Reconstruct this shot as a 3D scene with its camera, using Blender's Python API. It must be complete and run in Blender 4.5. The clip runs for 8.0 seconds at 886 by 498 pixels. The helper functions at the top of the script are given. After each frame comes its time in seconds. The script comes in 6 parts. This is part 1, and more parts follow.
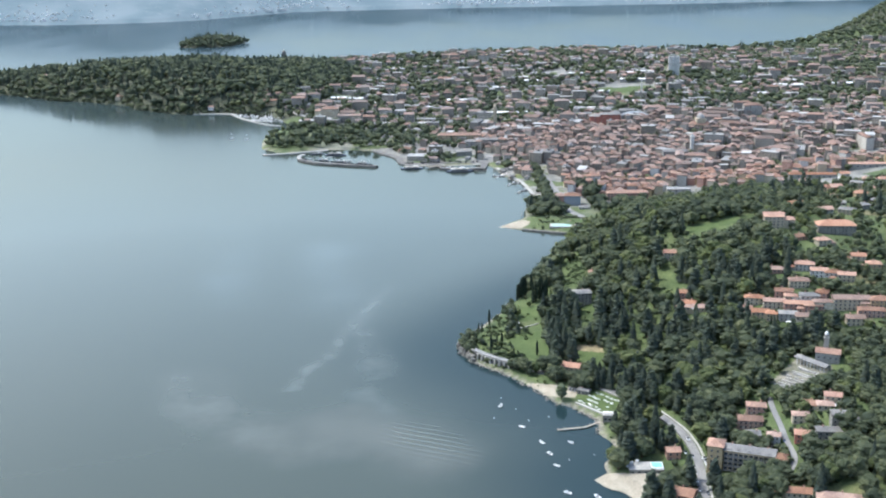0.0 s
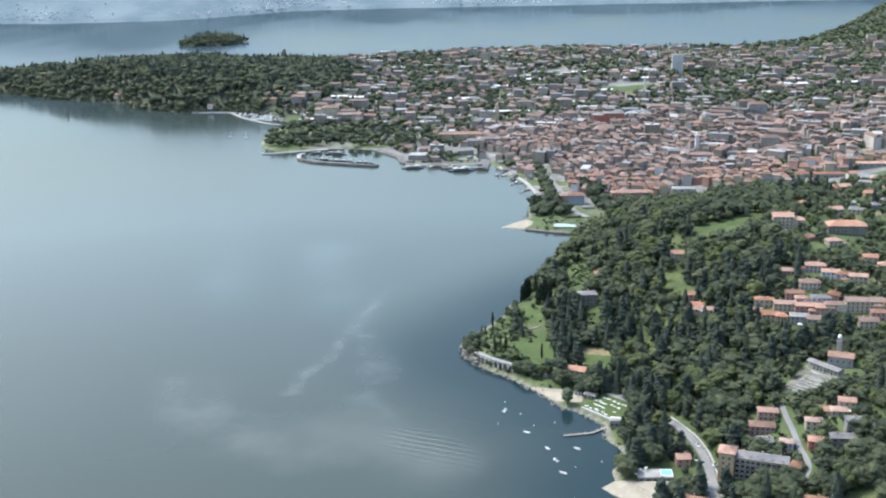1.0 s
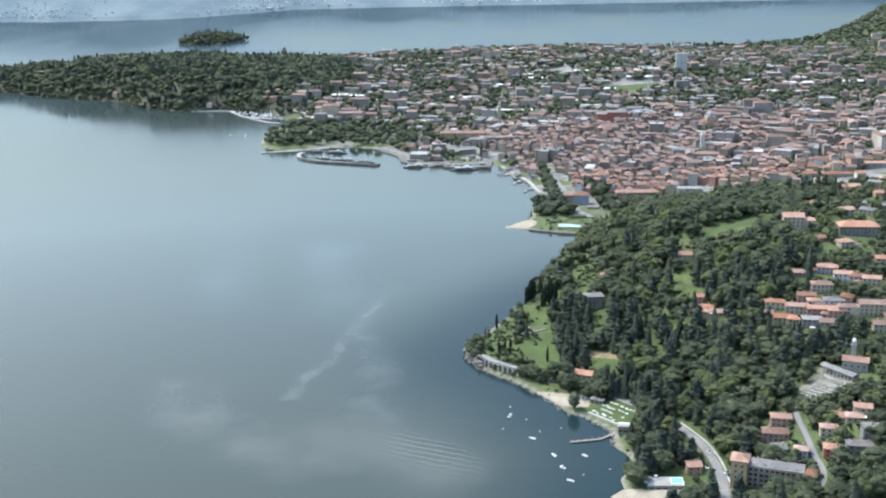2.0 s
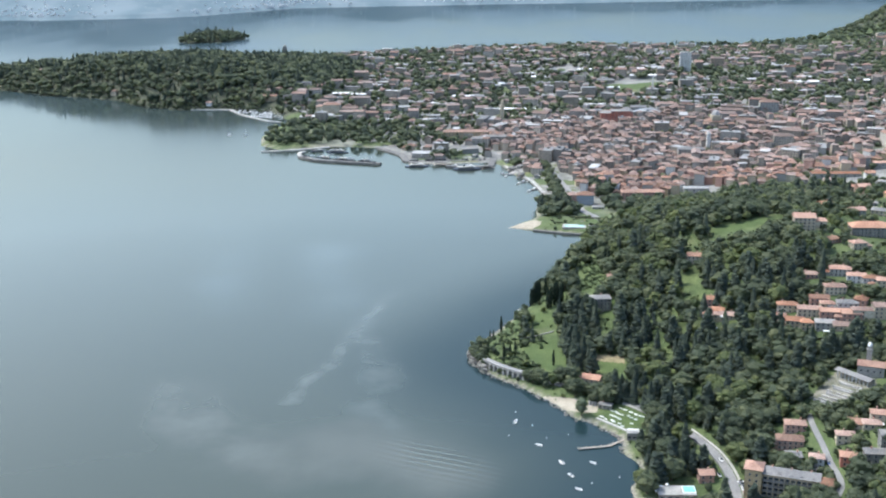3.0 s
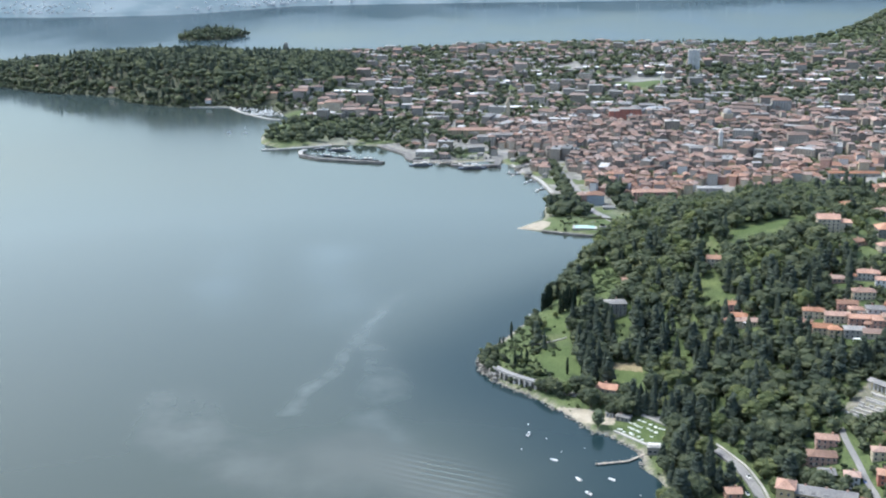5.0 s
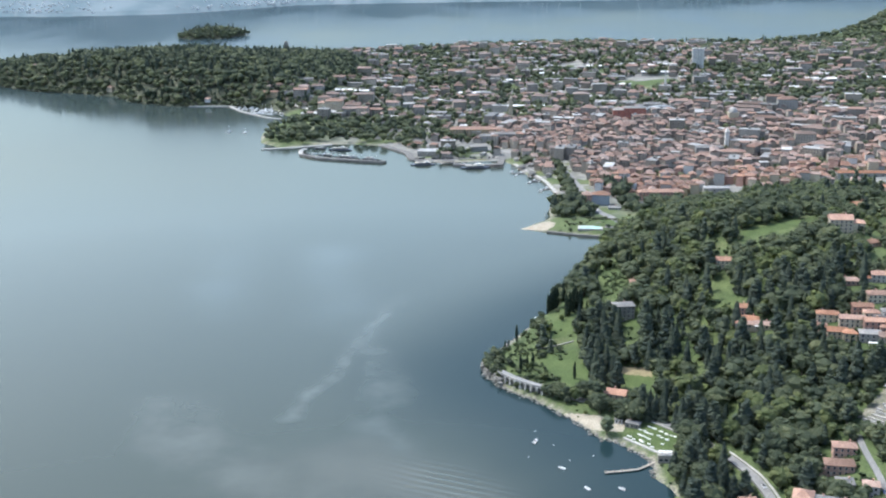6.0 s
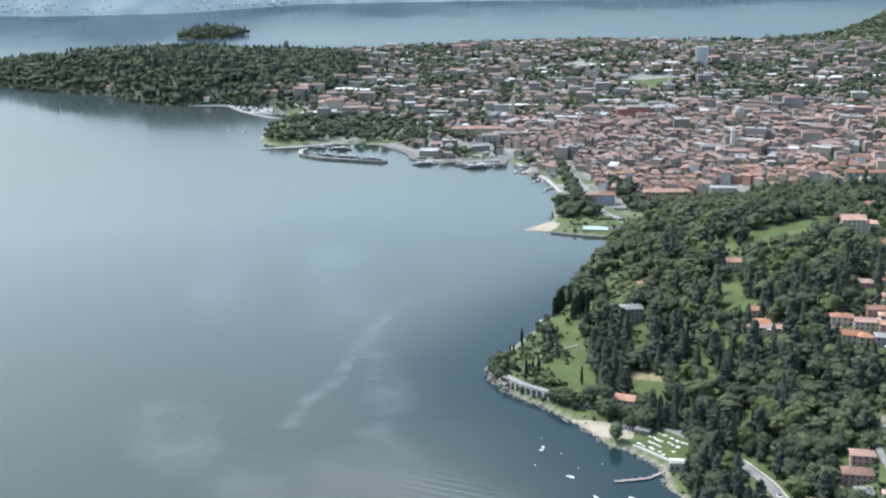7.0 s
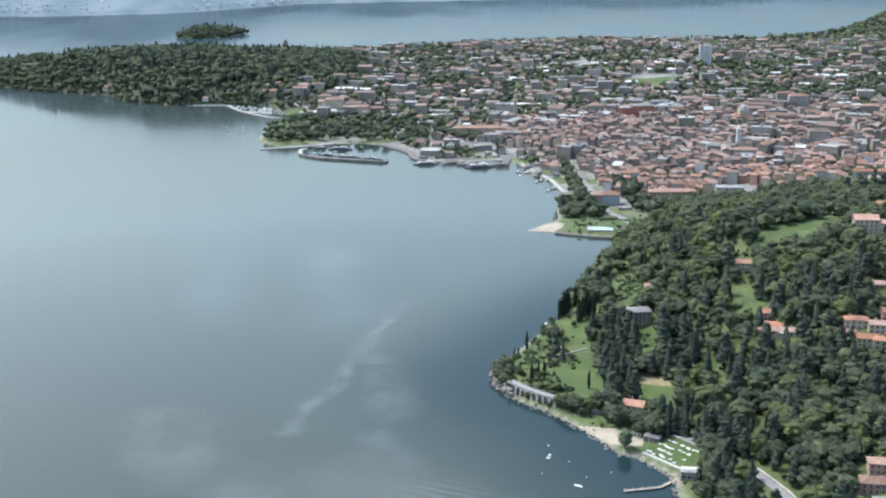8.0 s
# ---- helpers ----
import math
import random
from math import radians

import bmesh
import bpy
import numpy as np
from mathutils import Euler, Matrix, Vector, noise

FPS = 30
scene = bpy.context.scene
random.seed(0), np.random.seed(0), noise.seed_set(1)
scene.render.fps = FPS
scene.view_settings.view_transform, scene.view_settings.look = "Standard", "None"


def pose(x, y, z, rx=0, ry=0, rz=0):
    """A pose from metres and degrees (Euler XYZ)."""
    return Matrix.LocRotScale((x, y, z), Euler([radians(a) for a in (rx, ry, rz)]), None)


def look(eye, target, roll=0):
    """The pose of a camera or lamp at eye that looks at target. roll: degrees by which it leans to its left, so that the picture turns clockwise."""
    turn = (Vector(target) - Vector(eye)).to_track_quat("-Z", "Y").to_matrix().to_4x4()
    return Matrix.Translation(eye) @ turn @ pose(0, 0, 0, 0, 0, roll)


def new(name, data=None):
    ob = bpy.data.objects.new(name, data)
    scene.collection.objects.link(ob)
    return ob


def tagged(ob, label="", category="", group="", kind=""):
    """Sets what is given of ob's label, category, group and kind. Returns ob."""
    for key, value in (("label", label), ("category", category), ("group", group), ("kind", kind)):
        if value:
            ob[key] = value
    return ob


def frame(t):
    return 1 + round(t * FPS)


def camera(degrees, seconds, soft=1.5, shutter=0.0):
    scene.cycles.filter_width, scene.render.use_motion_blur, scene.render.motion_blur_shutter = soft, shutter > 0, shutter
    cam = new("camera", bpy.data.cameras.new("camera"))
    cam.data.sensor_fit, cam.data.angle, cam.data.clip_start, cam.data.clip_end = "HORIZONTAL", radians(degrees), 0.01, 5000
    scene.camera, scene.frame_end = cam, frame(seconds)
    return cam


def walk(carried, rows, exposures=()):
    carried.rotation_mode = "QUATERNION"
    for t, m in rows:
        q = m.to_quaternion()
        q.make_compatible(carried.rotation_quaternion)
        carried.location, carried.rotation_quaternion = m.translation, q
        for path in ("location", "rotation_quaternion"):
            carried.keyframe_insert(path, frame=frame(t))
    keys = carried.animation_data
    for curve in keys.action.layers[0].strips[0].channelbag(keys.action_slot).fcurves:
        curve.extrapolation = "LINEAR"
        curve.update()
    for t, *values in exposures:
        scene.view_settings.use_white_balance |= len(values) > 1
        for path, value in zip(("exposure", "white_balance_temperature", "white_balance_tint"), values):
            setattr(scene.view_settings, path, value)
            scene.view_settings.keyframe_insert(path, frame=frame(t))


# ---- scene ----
# The camera: a slow descent over the lake, looking at the bay and the town.
cam = camera(42, 8.0, soft=2.1)
walk(cam, [
    (0.0, pose(0.00, 0.00, 350.00, 74.076, 0, 0.000) @ pose(0, 0, 0, 0, 0, -1.035)),
    (0.5, pose(-0.91, 10.49, 347.32, 74.072, 0, 0.005) @ pose(0, 0, 0, 0, 0, -1.012)),
    (1.0, pose(-1.94, 21.04, 344.65, 74.069, 0, 0.011) @ pose(0, 0, 0, 0, 0, -0.983)),
    (1.5, pose(-3.06, 31.63, 342.00, 74.065, 0, 0.018) @ pose(0, 0, 0, 0, 0, -0.950)),
    (2.0, pose(-4.27, 42.26, 339.35, 74.061, 0, 0.027) @ pose(0, 0, 0, 0, 0, -0.914)),
    (2.5, pose(-5.53, 52.91, 336.72, 74.058, 0, 0.036) @ pose(0, 0, 0, 0, 0, -0.877)),
    (3.0, pose(-6.84, 63.59, 334.11, 74.055, 0, 0.046) @ pose(0, 0, 0, 0, 0, -0.840)),
    (3.5, pose(-8.17, 74.28, 331.51, 74.052, 0, 0.057) @ pose(0, 0, 0, 0, 0, -0.807)),
    (4.0, pose(-9.51, 84.96, 328.92, 74.050, 0, 0.068) @ pose(0, 0, 0, 0, 0, -0.777)),
    (4.5, pose(-10.85, 95.64, 326.35, 74.049, 0, 0.080) @ pose(0, 0, 0, 0, 0, -0.754)),
    (5.0, pose(-12.15, 106.30, 323.80, 74.048, 0, 0.092) @ pose(0, 0, 0, 0, 0, -0.739)),
    (5.5, pose(-13.42, 116.93, 321.26, 74.049, 0, 0.105) @ pose(0, 0, 0, 0, 0, -0.734)),
    (6.0, pose(-14.62, 127.53, 318.74, 74.051, 0, 0.117) @ pose(0, 0, 0, 0, 0, -0.740)),
    (6.5, pose(-15.75, 138.08, 316.24, 74.054, 0, 0.129) @ pose(0, 0, 0, 0, 0, -0.760)),
    (7.0, pose(-16.78, 148.57, 313.75, 74.058, 0, 0.141) @ pose(0, 0, 0, 0, 0, -0.796)),
    (7.5, pose(-17.70, 159.00, 311.29, 74.064, 0, 0.153) @ pose(0, 0, 0, 0, 0, -0.848)),
    (8.0, pose(-18.48, 169.36, 308.84, 74.072, 0, 0.164) @ pose(0, 0, 0, 0, 0, -0.919)),
], exposures=[(0.0, 1.36, 6080, 4), (8.0, 1.34, 6080, 4)])

# Light: a high, hazy summer sun ahead and to the left of the view, and the sky.
SUN_EL, SUN_AZ = radians(58), radians(-66)
world = bpy.data.worlds.new("sky")
scene.world = world
world.use_nodes = True
wn = world.node_tree
sky = wn.nodes.new("ShaderNodeTexSky")
sky.sky_type, sky.sun_disc, sky.sun_elevation, sky.sun_rotation = "NISHITA", False, SUN_EL, SUN_AZ
sky.air_density, sky.dust_density, sky.ozone_density, sky.altitude = 1.0, 3.9, 1.0, 200
wn.nodes["Background"].inputs["Strength"].default_value = 0.15
wn.links.new(sky.outputs[0], wn.nodes["Background"].inputs["Color"])
sun = new("sun", bpy.data.lights.new("sun", "SUN"))
sun.data.energy, sun.data.angle, sun.data.color = 1.6, radians(3.5), (1.0, 0.96, 0.89)
sun_from = Vector((math.sin(SUN_AZ) * math.cos(SUN_EL), math.cos(SUN_AZ) * math.cos(SUN_EL), math.sin(SUN_EL)))
sun.matrix_world = look((0, 0, 900), Vector((0, 0, 900)) - sun_from)


# ---- materials ----
def nodes(name):
    m = bpy.data.materials.new(name)
    m.use_nodes = True
    t = m.node_tree
    return m, t, t.nodes["Principled BSDF"]


def node(t, kind, **inputs):
    n = t.nodes.new(kind)
    for k, v in inputs.items():
        n.inputs[k.replace("_", " ")].default_value = v
    return n


def mix(t, fac, a, b, blend="MIX"):
    """Mix of two colours; each argument is a value or a socket."""
    n = t.nodes.new("ShaderNodeMix")
    n.data_type, n.blend_type = "RGBA", blend
    for i, v in ((0, fac), (6, a), (7, b)):
        if isinstance(v, bpy.types.NodeSocket):
            t.links.new(v, n.inputs[i])
        else:
            n.inputs[i].default_value = v if i == 0 else (*v, 1)
    return n.outputs[2]


def noisy(t, scale, detail=4, lo=0.35, hi=0.65, stretch=None):
    """A noise in world metres, spread to 0..1."""
    n = node(t, "ShaderNodeTexNoise", Scale=scale, Detail=detail)
    g = t.nodes.new("ShaderNodeNewGeometry")
    if stretch:
        mp = t.nodes.new("ShaderNodeMapping")
        mp.inputs["Scale"].default_value = stretch
        mp.inputs["Rotation"].default_value = (0, 0, 0.5)
        t.links.new(g.outputs["Position"], mp.inputs[0])
        t.links.new(mp.outputs[0], n.inputs["Vector"])
    else:
        t.links.new(g.outputs["Position"], n.inputs["Vector"])
    r = t.nodes.new("ShaderNodeMapRange")
    r.interpolation_type = "SMOOTHSTEP"
    r.inputs[1].default_value, r.inputs[2].default_value = lo, hi
    t.links.new(n.outputs[0], r.inputs[0])
    return r.outputs[0]


def bump(t, p, height, strength, distance):
    b = node(t, "ShaderNodeBump", Strength=strength, Distance=distance)
    t.links.new(height, b.inputs["Height"])
    t.links.new(b.outputs[0], p.inputs["Normal"])


def surface(name, a, b, rough=0.85, big=0.08, fine=1.2, vary=0.0, rnd="object", relief=0.15, metal=0.0):
    """A worn surface: two tones at two scales, with a spread from piece to piece."""
    m, t, p = nodes(name)
    c = mix(t, noisy(t, big), a, b)
    c = mix(t, 0.35, c, mix(t, noisy(t, fine), tuple(v * 0.6 for v in a), tuple(min(v * 1.35, 0.95) for v in b)))
    if vary:
        src = t.nodes.new("ShaderNodeObjectInfo").outputs["Random"] if rnd == "object" else t.nodes.new("ShaderNodeNewGeometry").outputs["Random Per Island"]
        h = t.nodes.new("ShaderNodeHueSaturation")
        ramp = t.nodes.new("ShaderNodeMapRange")
        ramp.inputs[3].default_value, ramp.inputs[4].default_value = 1 - vary, 1 + vary
        t.links.new(src, ramp.inputs[0])
        t.links.new(ramp.outputs[0], h.inputs["Value"])
        w = node(t, "ShaderNodeTexWhiteNoise")
        w.noise_dimensions = "1D"
        t.links.new(src, w.inputs["W"])
        r2 = t.nodes.new("ShaderNodeMapRange")
        r2.inputs[3].default_value, r2.inputs[4].default_value = 1 - vary * 0.9, 1 + vary * 0.5
        t.links.new(w.outputs[0], r2.inputs[0])
        t.links.new(r2.outputs[0], h.inputs["Saturation"])
        t.links.new(c, h.inputs["Color"])
        c = h.outputs[0]
    t.links.new(c, p.inputs["Base Color"])
    p.inputs["Roughness"].default_value, p.inputs["Metallic"].default_value = rough, metal
    p.inputs["Specular IOR Level"].default_value = 0.3
    if relief:
        bump(t, p, noisy(t, fine * 1.5, 6), 0.6, relief)
    return m


def foliage(name, dark, light, fine=1.4):
    """Leaves: tone by tree (the attribute tint, the object) and by clump."""
    m, t, p = nodes(name)
    at = t.nodes.new("ShaderNodeAttribute")
    at.attribute_name = "tint"
    ob = t.nodes.new("ShaderNodeObjectInfo")
    s = t.nodes.new("ShaderNodeMath")
    s.operation = "ADD"
    t.links.new(at.outputs["Fac"], s.inputs[0])
    t.links.new(ob.outputs["Random"], s.inputs[1])
    f = t.nodes.new("ShaderNodeMath")
    f.operation = "FRACT"
    t.links.new(s.outputs[0], f.inputs[0])
    c = mix(t, f.outputs[0], dark, light)
    g = t.nodes.new("ShaderNodeNewGeometry")
    c = mix(t, g.outputs["Random Per Island"], mix(t, 1.0, c, (0.72, 0.78, 0.8), "MULTIPLY"), mix(t, 1.0, c, (1.25, 1.2, 1.05), "MULTIPLY"))
    c = mix(t, noisy(t, fine, 5, 0.3, 0.7), mix(t, 1.0, c, (0.74, 0.76, 0.8), "MULTIPLY"), c)
    t.links.new(c, p.inputs["Base Color"])
    p.inputs["Roughness"].default_value = 0.75
    p.inputs["Specular IOR Level"].default_value = 0.25
    bump(t, p, noisy(t, fine * 1.3, 6, 0.2, 0.8), 0.7, 0.45)
    # Leaves let part of the sunlight through.
    thin = t.nodes.new("ShaderNodeBsdfTranslucent")
    t.links.new(mix(t, 1.0, c, (1.3, 1.32, 0.93), "MULTIPLY"), thin.inputs["Color"])
    both = t.nodes.new("ShaderNodeMixShader")
    both.inputs[0].default_value = 0.5
    t.links.new(p.outputs[0], both.inputs[1])
    t.links.new(thin.outputs[0], both.inputs[2])
    t.links.new(both.outputs[0], t.nodes["Material Output"].inputs["Surface"])
    return m


BROAD = foliage("broad_leaves", (0.074, 0.094, 0.066), (0.158, 0.18, 0.11))
LIME = foliage("light_leaves", (0.125, 0.155, 0.072), (0.175, 0.2, 0.095))
WILLOW = foliage("silver_leaves", (0.19, 0.22, 0.15), (0.24, 0.27, 0.19))
NEEDLE = foliage("needles", (0.078, 0.1, 0.086), (0.118, 0.142, 0.11))
CYPRESS = foliage("cypress_green", (0.034, 0.052, 0.036), (0.052, 0.074, 0.048))
BUSH = foliage("bush_leaves", (0.064, 0.094, 0.05), (0.115, 0.145, 0.075))
BARK = surface("bark", (0.09, 0.065, 0.045), (0.16, 0.12, 0.09), 0.95, 0.5, 4)
TILE = surface("terracotta_tiles", (0.215, 0.120, 0.086), (0.310, 0.185, 0.133), 0.9, 0.12, 1.6, 0.36)
# Town roofs: more muted than the hillside tiles, distance haze put into the colour.
TILE_T = surface("hazed_terracotta_tiles", (0.163, 0.099, 0.076), (0.249, 0.159, 0.122), 0.9, 0.06, 1.6, 0.4)
TILE_S = surface("hazed_town_tiles", (0.132, 0.09, 0.074), (0.212, 0.146, 0.122), 0.9, 0.02, 1.2, 0.42, "island")
SLATE = surface("grey_stone_slabs", (0.12, 0.12, 0.125), (0.22, 0.21, 0.2), 0.8, 0.06, 1.6, 0.2)
FLAT_S = surface("flat_roof_sheet", (0.15, 0.15, 0.15), (0.29, 0.285, 0.275), 0.7, 0.02, 0.5, 0.5, "island", 0)
WHITE_ROOF = surface("white_sheet_roof", (0.62, 0.62, 0.61), (0.8, 0.8, 0.79), 0.5, 0.05, 0.6, 0.1)
PLASTER = {
    "cream": surface("cream_plaster", (0.350, 0.293, 0.210), (0.433, 0.385, 0.293), 0.9, 0.08, 1.0, 0.12),
    "ochre": surface("ochre_plaster", (0.331, 0.258, 0.152), (0.396, 0.317, 0.198), 0.9, 0.08, 1.0, 0.12),
    "pink": surface("pink_plaster", (0.322, 0.189, 0.147), (0.392, 0.252, 0.202), 0.9, 0.08, 1.0, 0.12),
    "white": surface("white_plaster", (0.420, 0.412, 0.392), (0.524, 0.517, 0.497), 0.9, 0.08, 1.0, 0.1),
    "grey": surface("grey_plaster", (0.210, 0.202, 0.189), (0.293, 0.287, 0.266), 0.9, 0.08, 1.0, 0.15),
    "red": surface("red_plaster", (0.274, 0.0836, 0.0608), (0.35, 0.137, 0.0988), 0.9, 0.08, 1.0, 0.1),
    "blue": surface("pale_blue_plaster", (0.25, 0.29, 0.33), (0.31, 0.35, 0.39), 0.9, 0.08, 1.0, 0.05),
    "stone": surface("rough_stone_wall", (0.152, 0.144, 0.129), (0.258, 0.243, 0.22), 0.95, 0.2, 2.0, 0.1),
}
WALL_S = surface("town_plaster", (0.200, 0.176, 0.147), (0.324, 0.290, 0.243), 0.9, 0.03, 0.8, 0.38, "island", 0)
DARK_STONE = surface("dark_quay_stone", (0.085, 0.085, 0.085), (0.16, 0.155, 0.148), 0.9, 0.1, 1.2)
ASPHALT = surface("asphalt", (0.16, 0.16, 0.165), (0.24, 0.235, 0.23), 0.9, 0.05, 1.5)
CONCRETE = surface("concrete", (0.25, 0.245, 0.23), (0.37, 0.36, 0.34), 0.9, 0.1, 1.5)
SAND = surface("sand", (0.246, 0.217, 0.170), (0.340, 0.306, 0.246), 0.95, 0.15, 1.5)
ROCK = surface("shore_rock", (0.12, 0.115, 0.1), (0.24, 0.225, 0.2), 0.95, 0.3, 1.2, 0.25)
TIMBER = surface("weathered_timber", (0.27, 0.24, 0.21), (0.4, 0.36, 0.31), 0.9, 0.4, 3)
PAINT = surface("white_paint", (0.74, 0.74, 0.73), (0.84, 0.84, 0.83), 0.4, 0.5, 3, 0, relief=0)
DARK = surface("dark_metal", (0.03, 0.035, 0.04), (0.06, 0.06, 0.065), 0.5, 0.5, 3, relief=0)


def glass(name, colour=(0.025, 0.03, 0.035)):
    m, t, p = nodes(name)
    c = mix(t, noisy(t, 0.6), colour, tuple(v * 2 for v in colour))
    t.links.new(c, p.inputs["Base Color"])
    p.inputs["Roughness"].default_value = 0.12
    return m


GLASS = glass("window_glass")


# ---- lie of the land ----
COAST_NEAR = [(125, 560), (119, 651), (114, 660), (103, 666), (98, 676), (105, 685), (104, 698), (116, 716), (115, 729), (107, 745), (110, 767),
              (102, 779), (92, 794), (83, 798), (76, 814), (68, 829), (56, 846), (46, 861), (34, 872), (22, 887), (13, 909),
              (13, 933), (29, 962), (49, 999), (78, 1046), (104, 1099), (131, 1160), (156, 1219), (179, 1269)]
COAST_TOWN = [(173, 1282), (141, 1279), (112, 1291), (93, 1300), (69, 1317), (82, 1337), (101, 1358), (104, 1403), (120, 1463),
              (116, 1512), (104, 1559), (87, 1597), (81, 1643), (62, 1677), (-1, 1670), (-55, 1675), (-70, 1740), (-103, 1797),
              (-145, 1810), (-199, 1815), (-250, 1787), (-290, 1833), (-297, 1903), (-294, 1966), (-261, 2036)]
COAST_HEAD = [(-320, 2165), (-400, 2201), (-486, 2197), (-587, 2256), (-641, 2334), (-736, 2383), (-816, 2416), (-899, 2483),
              (-959, 2515), (-1100, 2600), (-1250, 2700), (-1150, 2820), (-800, 2800), (-500, 2850), (-330, 3000), (0, 3130), (500, 3200),
              (760, 3170), (960, 3250), (1080, 3350), (1250, 3580), (1420, 3900), (1700, 4300), (2600, 4500), (2600, 560)]
MAINLAND = COAST_NEAR + COAST_TOWN + COAST_HEAD
ISLAND = [(-778, 3480), (-738, 3425), (-628, 3440), (-583, 3545), (-640, 3610), (-740, 3590)]
FAR_SHORE = [(-2600, 4500), (-1638, 4378), (-1412, 4332), (-1096, 4362), (-947, 4405), (-587, 4761), (-177, 4815), (881, 4840), (1221, 4852),
             (2000, 4900), (3000, 4900), (3000, 5600), (-3000, 5600)]


def inland(poly, x, y):
    """Signed distance from an outline, positive inside it."""
    p = np.array(poly, float)
    q = np.roll(p, -1, 0)
    best = np.full(x.shape, 1e9)
    inside = np.zeros(x.shape, bool)
    for (ax, ay), (bx, by) in zip(p, q):
        dx, dy = bx - ax, by - ay
        t = np.clip(((x - ax) * dx + (y - ay) * dy) / (dx * dx + dy * dy), 0, 1)
        best = np.minimum(best, (x - ax - t * dx) ** 2 + (y - ay - t * dy) ** 2)
        if ay != by:
            inside ^= ((ay > y) != (by > y)) & (x < ax + (y - ay) / (by - ay) * dx)
    return np.where(inside, 1, -1) * np.sqrt(best)
HILL_SOUTH = [
    (150, 620, -23.3), (150, 755, 4.4), (150, 890, -9.2), (150, 1025, 11.2), (150, 1160, 23.5), (150, 1295, -4.6), (150, 1430, 5), 
    (270, 620, 24.4), (270, 755, 6.6), (270, 890, 21.1), (270, 1025, 28.8), (270, 1160, 26.1), (270, 1430, -5.5), (390, 620, 26), 
    (390, 890, 15.9), (390, 1025, 7), (390, 1160, 14.4), (390, 1295, 13),
]
HILL_NORTH = [
    (510, 620, 8.6), (510, 755, 11.8), (510, 890, 14.3), (510, 1025, 19.8), (510, 1160, 15.2), (510, 1295, 6.7), (630, 620, 16.5), 
    (630, 755, 26.7), (630, 890, 23.8), (630, 1025, 13.6), (630, 1160, 3.8), (630, 1295, 5.2), (750, 620, 17.9), (750, 755, 27.4), 
    (750, 890, 22.9), (750, 1025, 9.2), (750, 1160, 2.7), (750, 1295, 15.9), (750, 1430, 21.9),
]
PLAIN_WEST = [
    (-930, 2560, 11),     (-480, 2340, 65.2), (-480, 2760, 12.3), (-60, 1920, -3.7), (-60, 2340, -34.5), (-60, 2760, -10), (360, 1500, -7.2), (360, 1920, 13.9), 
    (360, 2340, 16.8), (360, 2760, 31.8), (780, 1500, 22.3), (780, 1920, -10), (780, 2340, -5.9), (780, 2760, 4.3), (780, 3180, -26.1), 
    (1200, 1500, 28.8),
]
PLAIN_EAST = [
    (1200, 1920, 6.8), (1200, 2340, 29.1), (1200, 2760, 9.4), (1200, 3180, 11.2), (1200, 3600, 11.3), (1620, 1500, 7.4), (1620, 1920, 24.4), 
    (1620, 2340, 42.1), (1620, 2760, -13), (1620, 3180, 12.7), (1620, 3600, 57), (2040, 1920, 4.6), (2040, 2340, 18), (2040, 2760, 80.6), 
    (2040, 3180, 154.9), (2040, 3600, 161.9),
]


def rise(s, a):
    return 1 - np.exp(-np.maximum(s, 0) / a)


def ground(x, y):
    x, y = np.broadcast_arrays(np.asarray(x, float), np.asarray(y, float))
    s = inland(MAINLAND, x, y)
    h = np.zeros(x.shape)
    for r, bumps in ((100, HILL_SOUTH + HILL_NORTH), (310, PLAIN_WEST + PLAIN_EAST)):
        for cx, cy, a in bumps:
            h += a * np.exp(-((x - cx) ** 2 + (y - cy) ** 2) / (2 * r * r))
    # The bank of the hill towards the open bay is steeper than the rest.
    bank = np.clip((y - 965) / 50, 0, 1) * np.clip((1260 - y) / 60, 0, 1) * np.clip((260 - x) / 60, 0, 1)
    z = np.where(s > 0, 2.0 * rise(s, 5) + (rise(s, 45) + 0.6 * bank * rise(s, 7) * np.exp(-np.maximum(s, 0) / 40)) * np.maximum(h, -1), np.maximum(s * 0.4, -8))
    i = inland(ISLAND, x, y)
    z = np.maximum(z, np.where(i > 0, 3 * rise(i, 8) + 20 * rise(i, 60), -8))
    f = inland(FAR_SHORE, x, y)
    return np.maximum(z, np.where(f > 0, 2 * rise(f, 8) + 0.22 * f, -8))


def z_at(x, y):
    return float(ground(np.array([float(x)]), np.array([float(y)]))[0])


def mesh_of(name, v, f, mats, index=None, tint=None, smooth=False):
    """A mesh of triangles (or quads) from arrays."""
    v, f = np.asarray(v, np.float32), np.asarray(f, np.int32)
    me = bpy.data.meshes.new(name)
    n, k = f.shape
    me.vertices.add(len(v))
    me.vertices.foreach_set("co", v.ravel())
    me.loops.add(n * k)
    me.loops.foreach_set("vertex_index", f.ravel())
    me.polygons.add(n)
    me.polygons.foreach_set("loop_start", np.arange(0, n * k, k, dtype=np.int32))
    if index is not None:
        me.polygons.foreach_set("material_index", np.asarray(index, np.int32))
    me.polygons.foreach_set("use_smooth", np.full(n, smooth))
    for m in mats:
        me.materials.append(m)
    me.update(calc_edges=True)
    if tint is not None:
        me.attributes.new("tint", "FLOAT", "POINT").data.foreach_set("value", np.asarray(tint, np.float32))
    return me


def part(name, me, parent, label="", at=None):
    ob = new(name, me)
    ob.parent = parent
    if at is not None:
        ob.matrix_basis = at
    return tagged(ob, label)


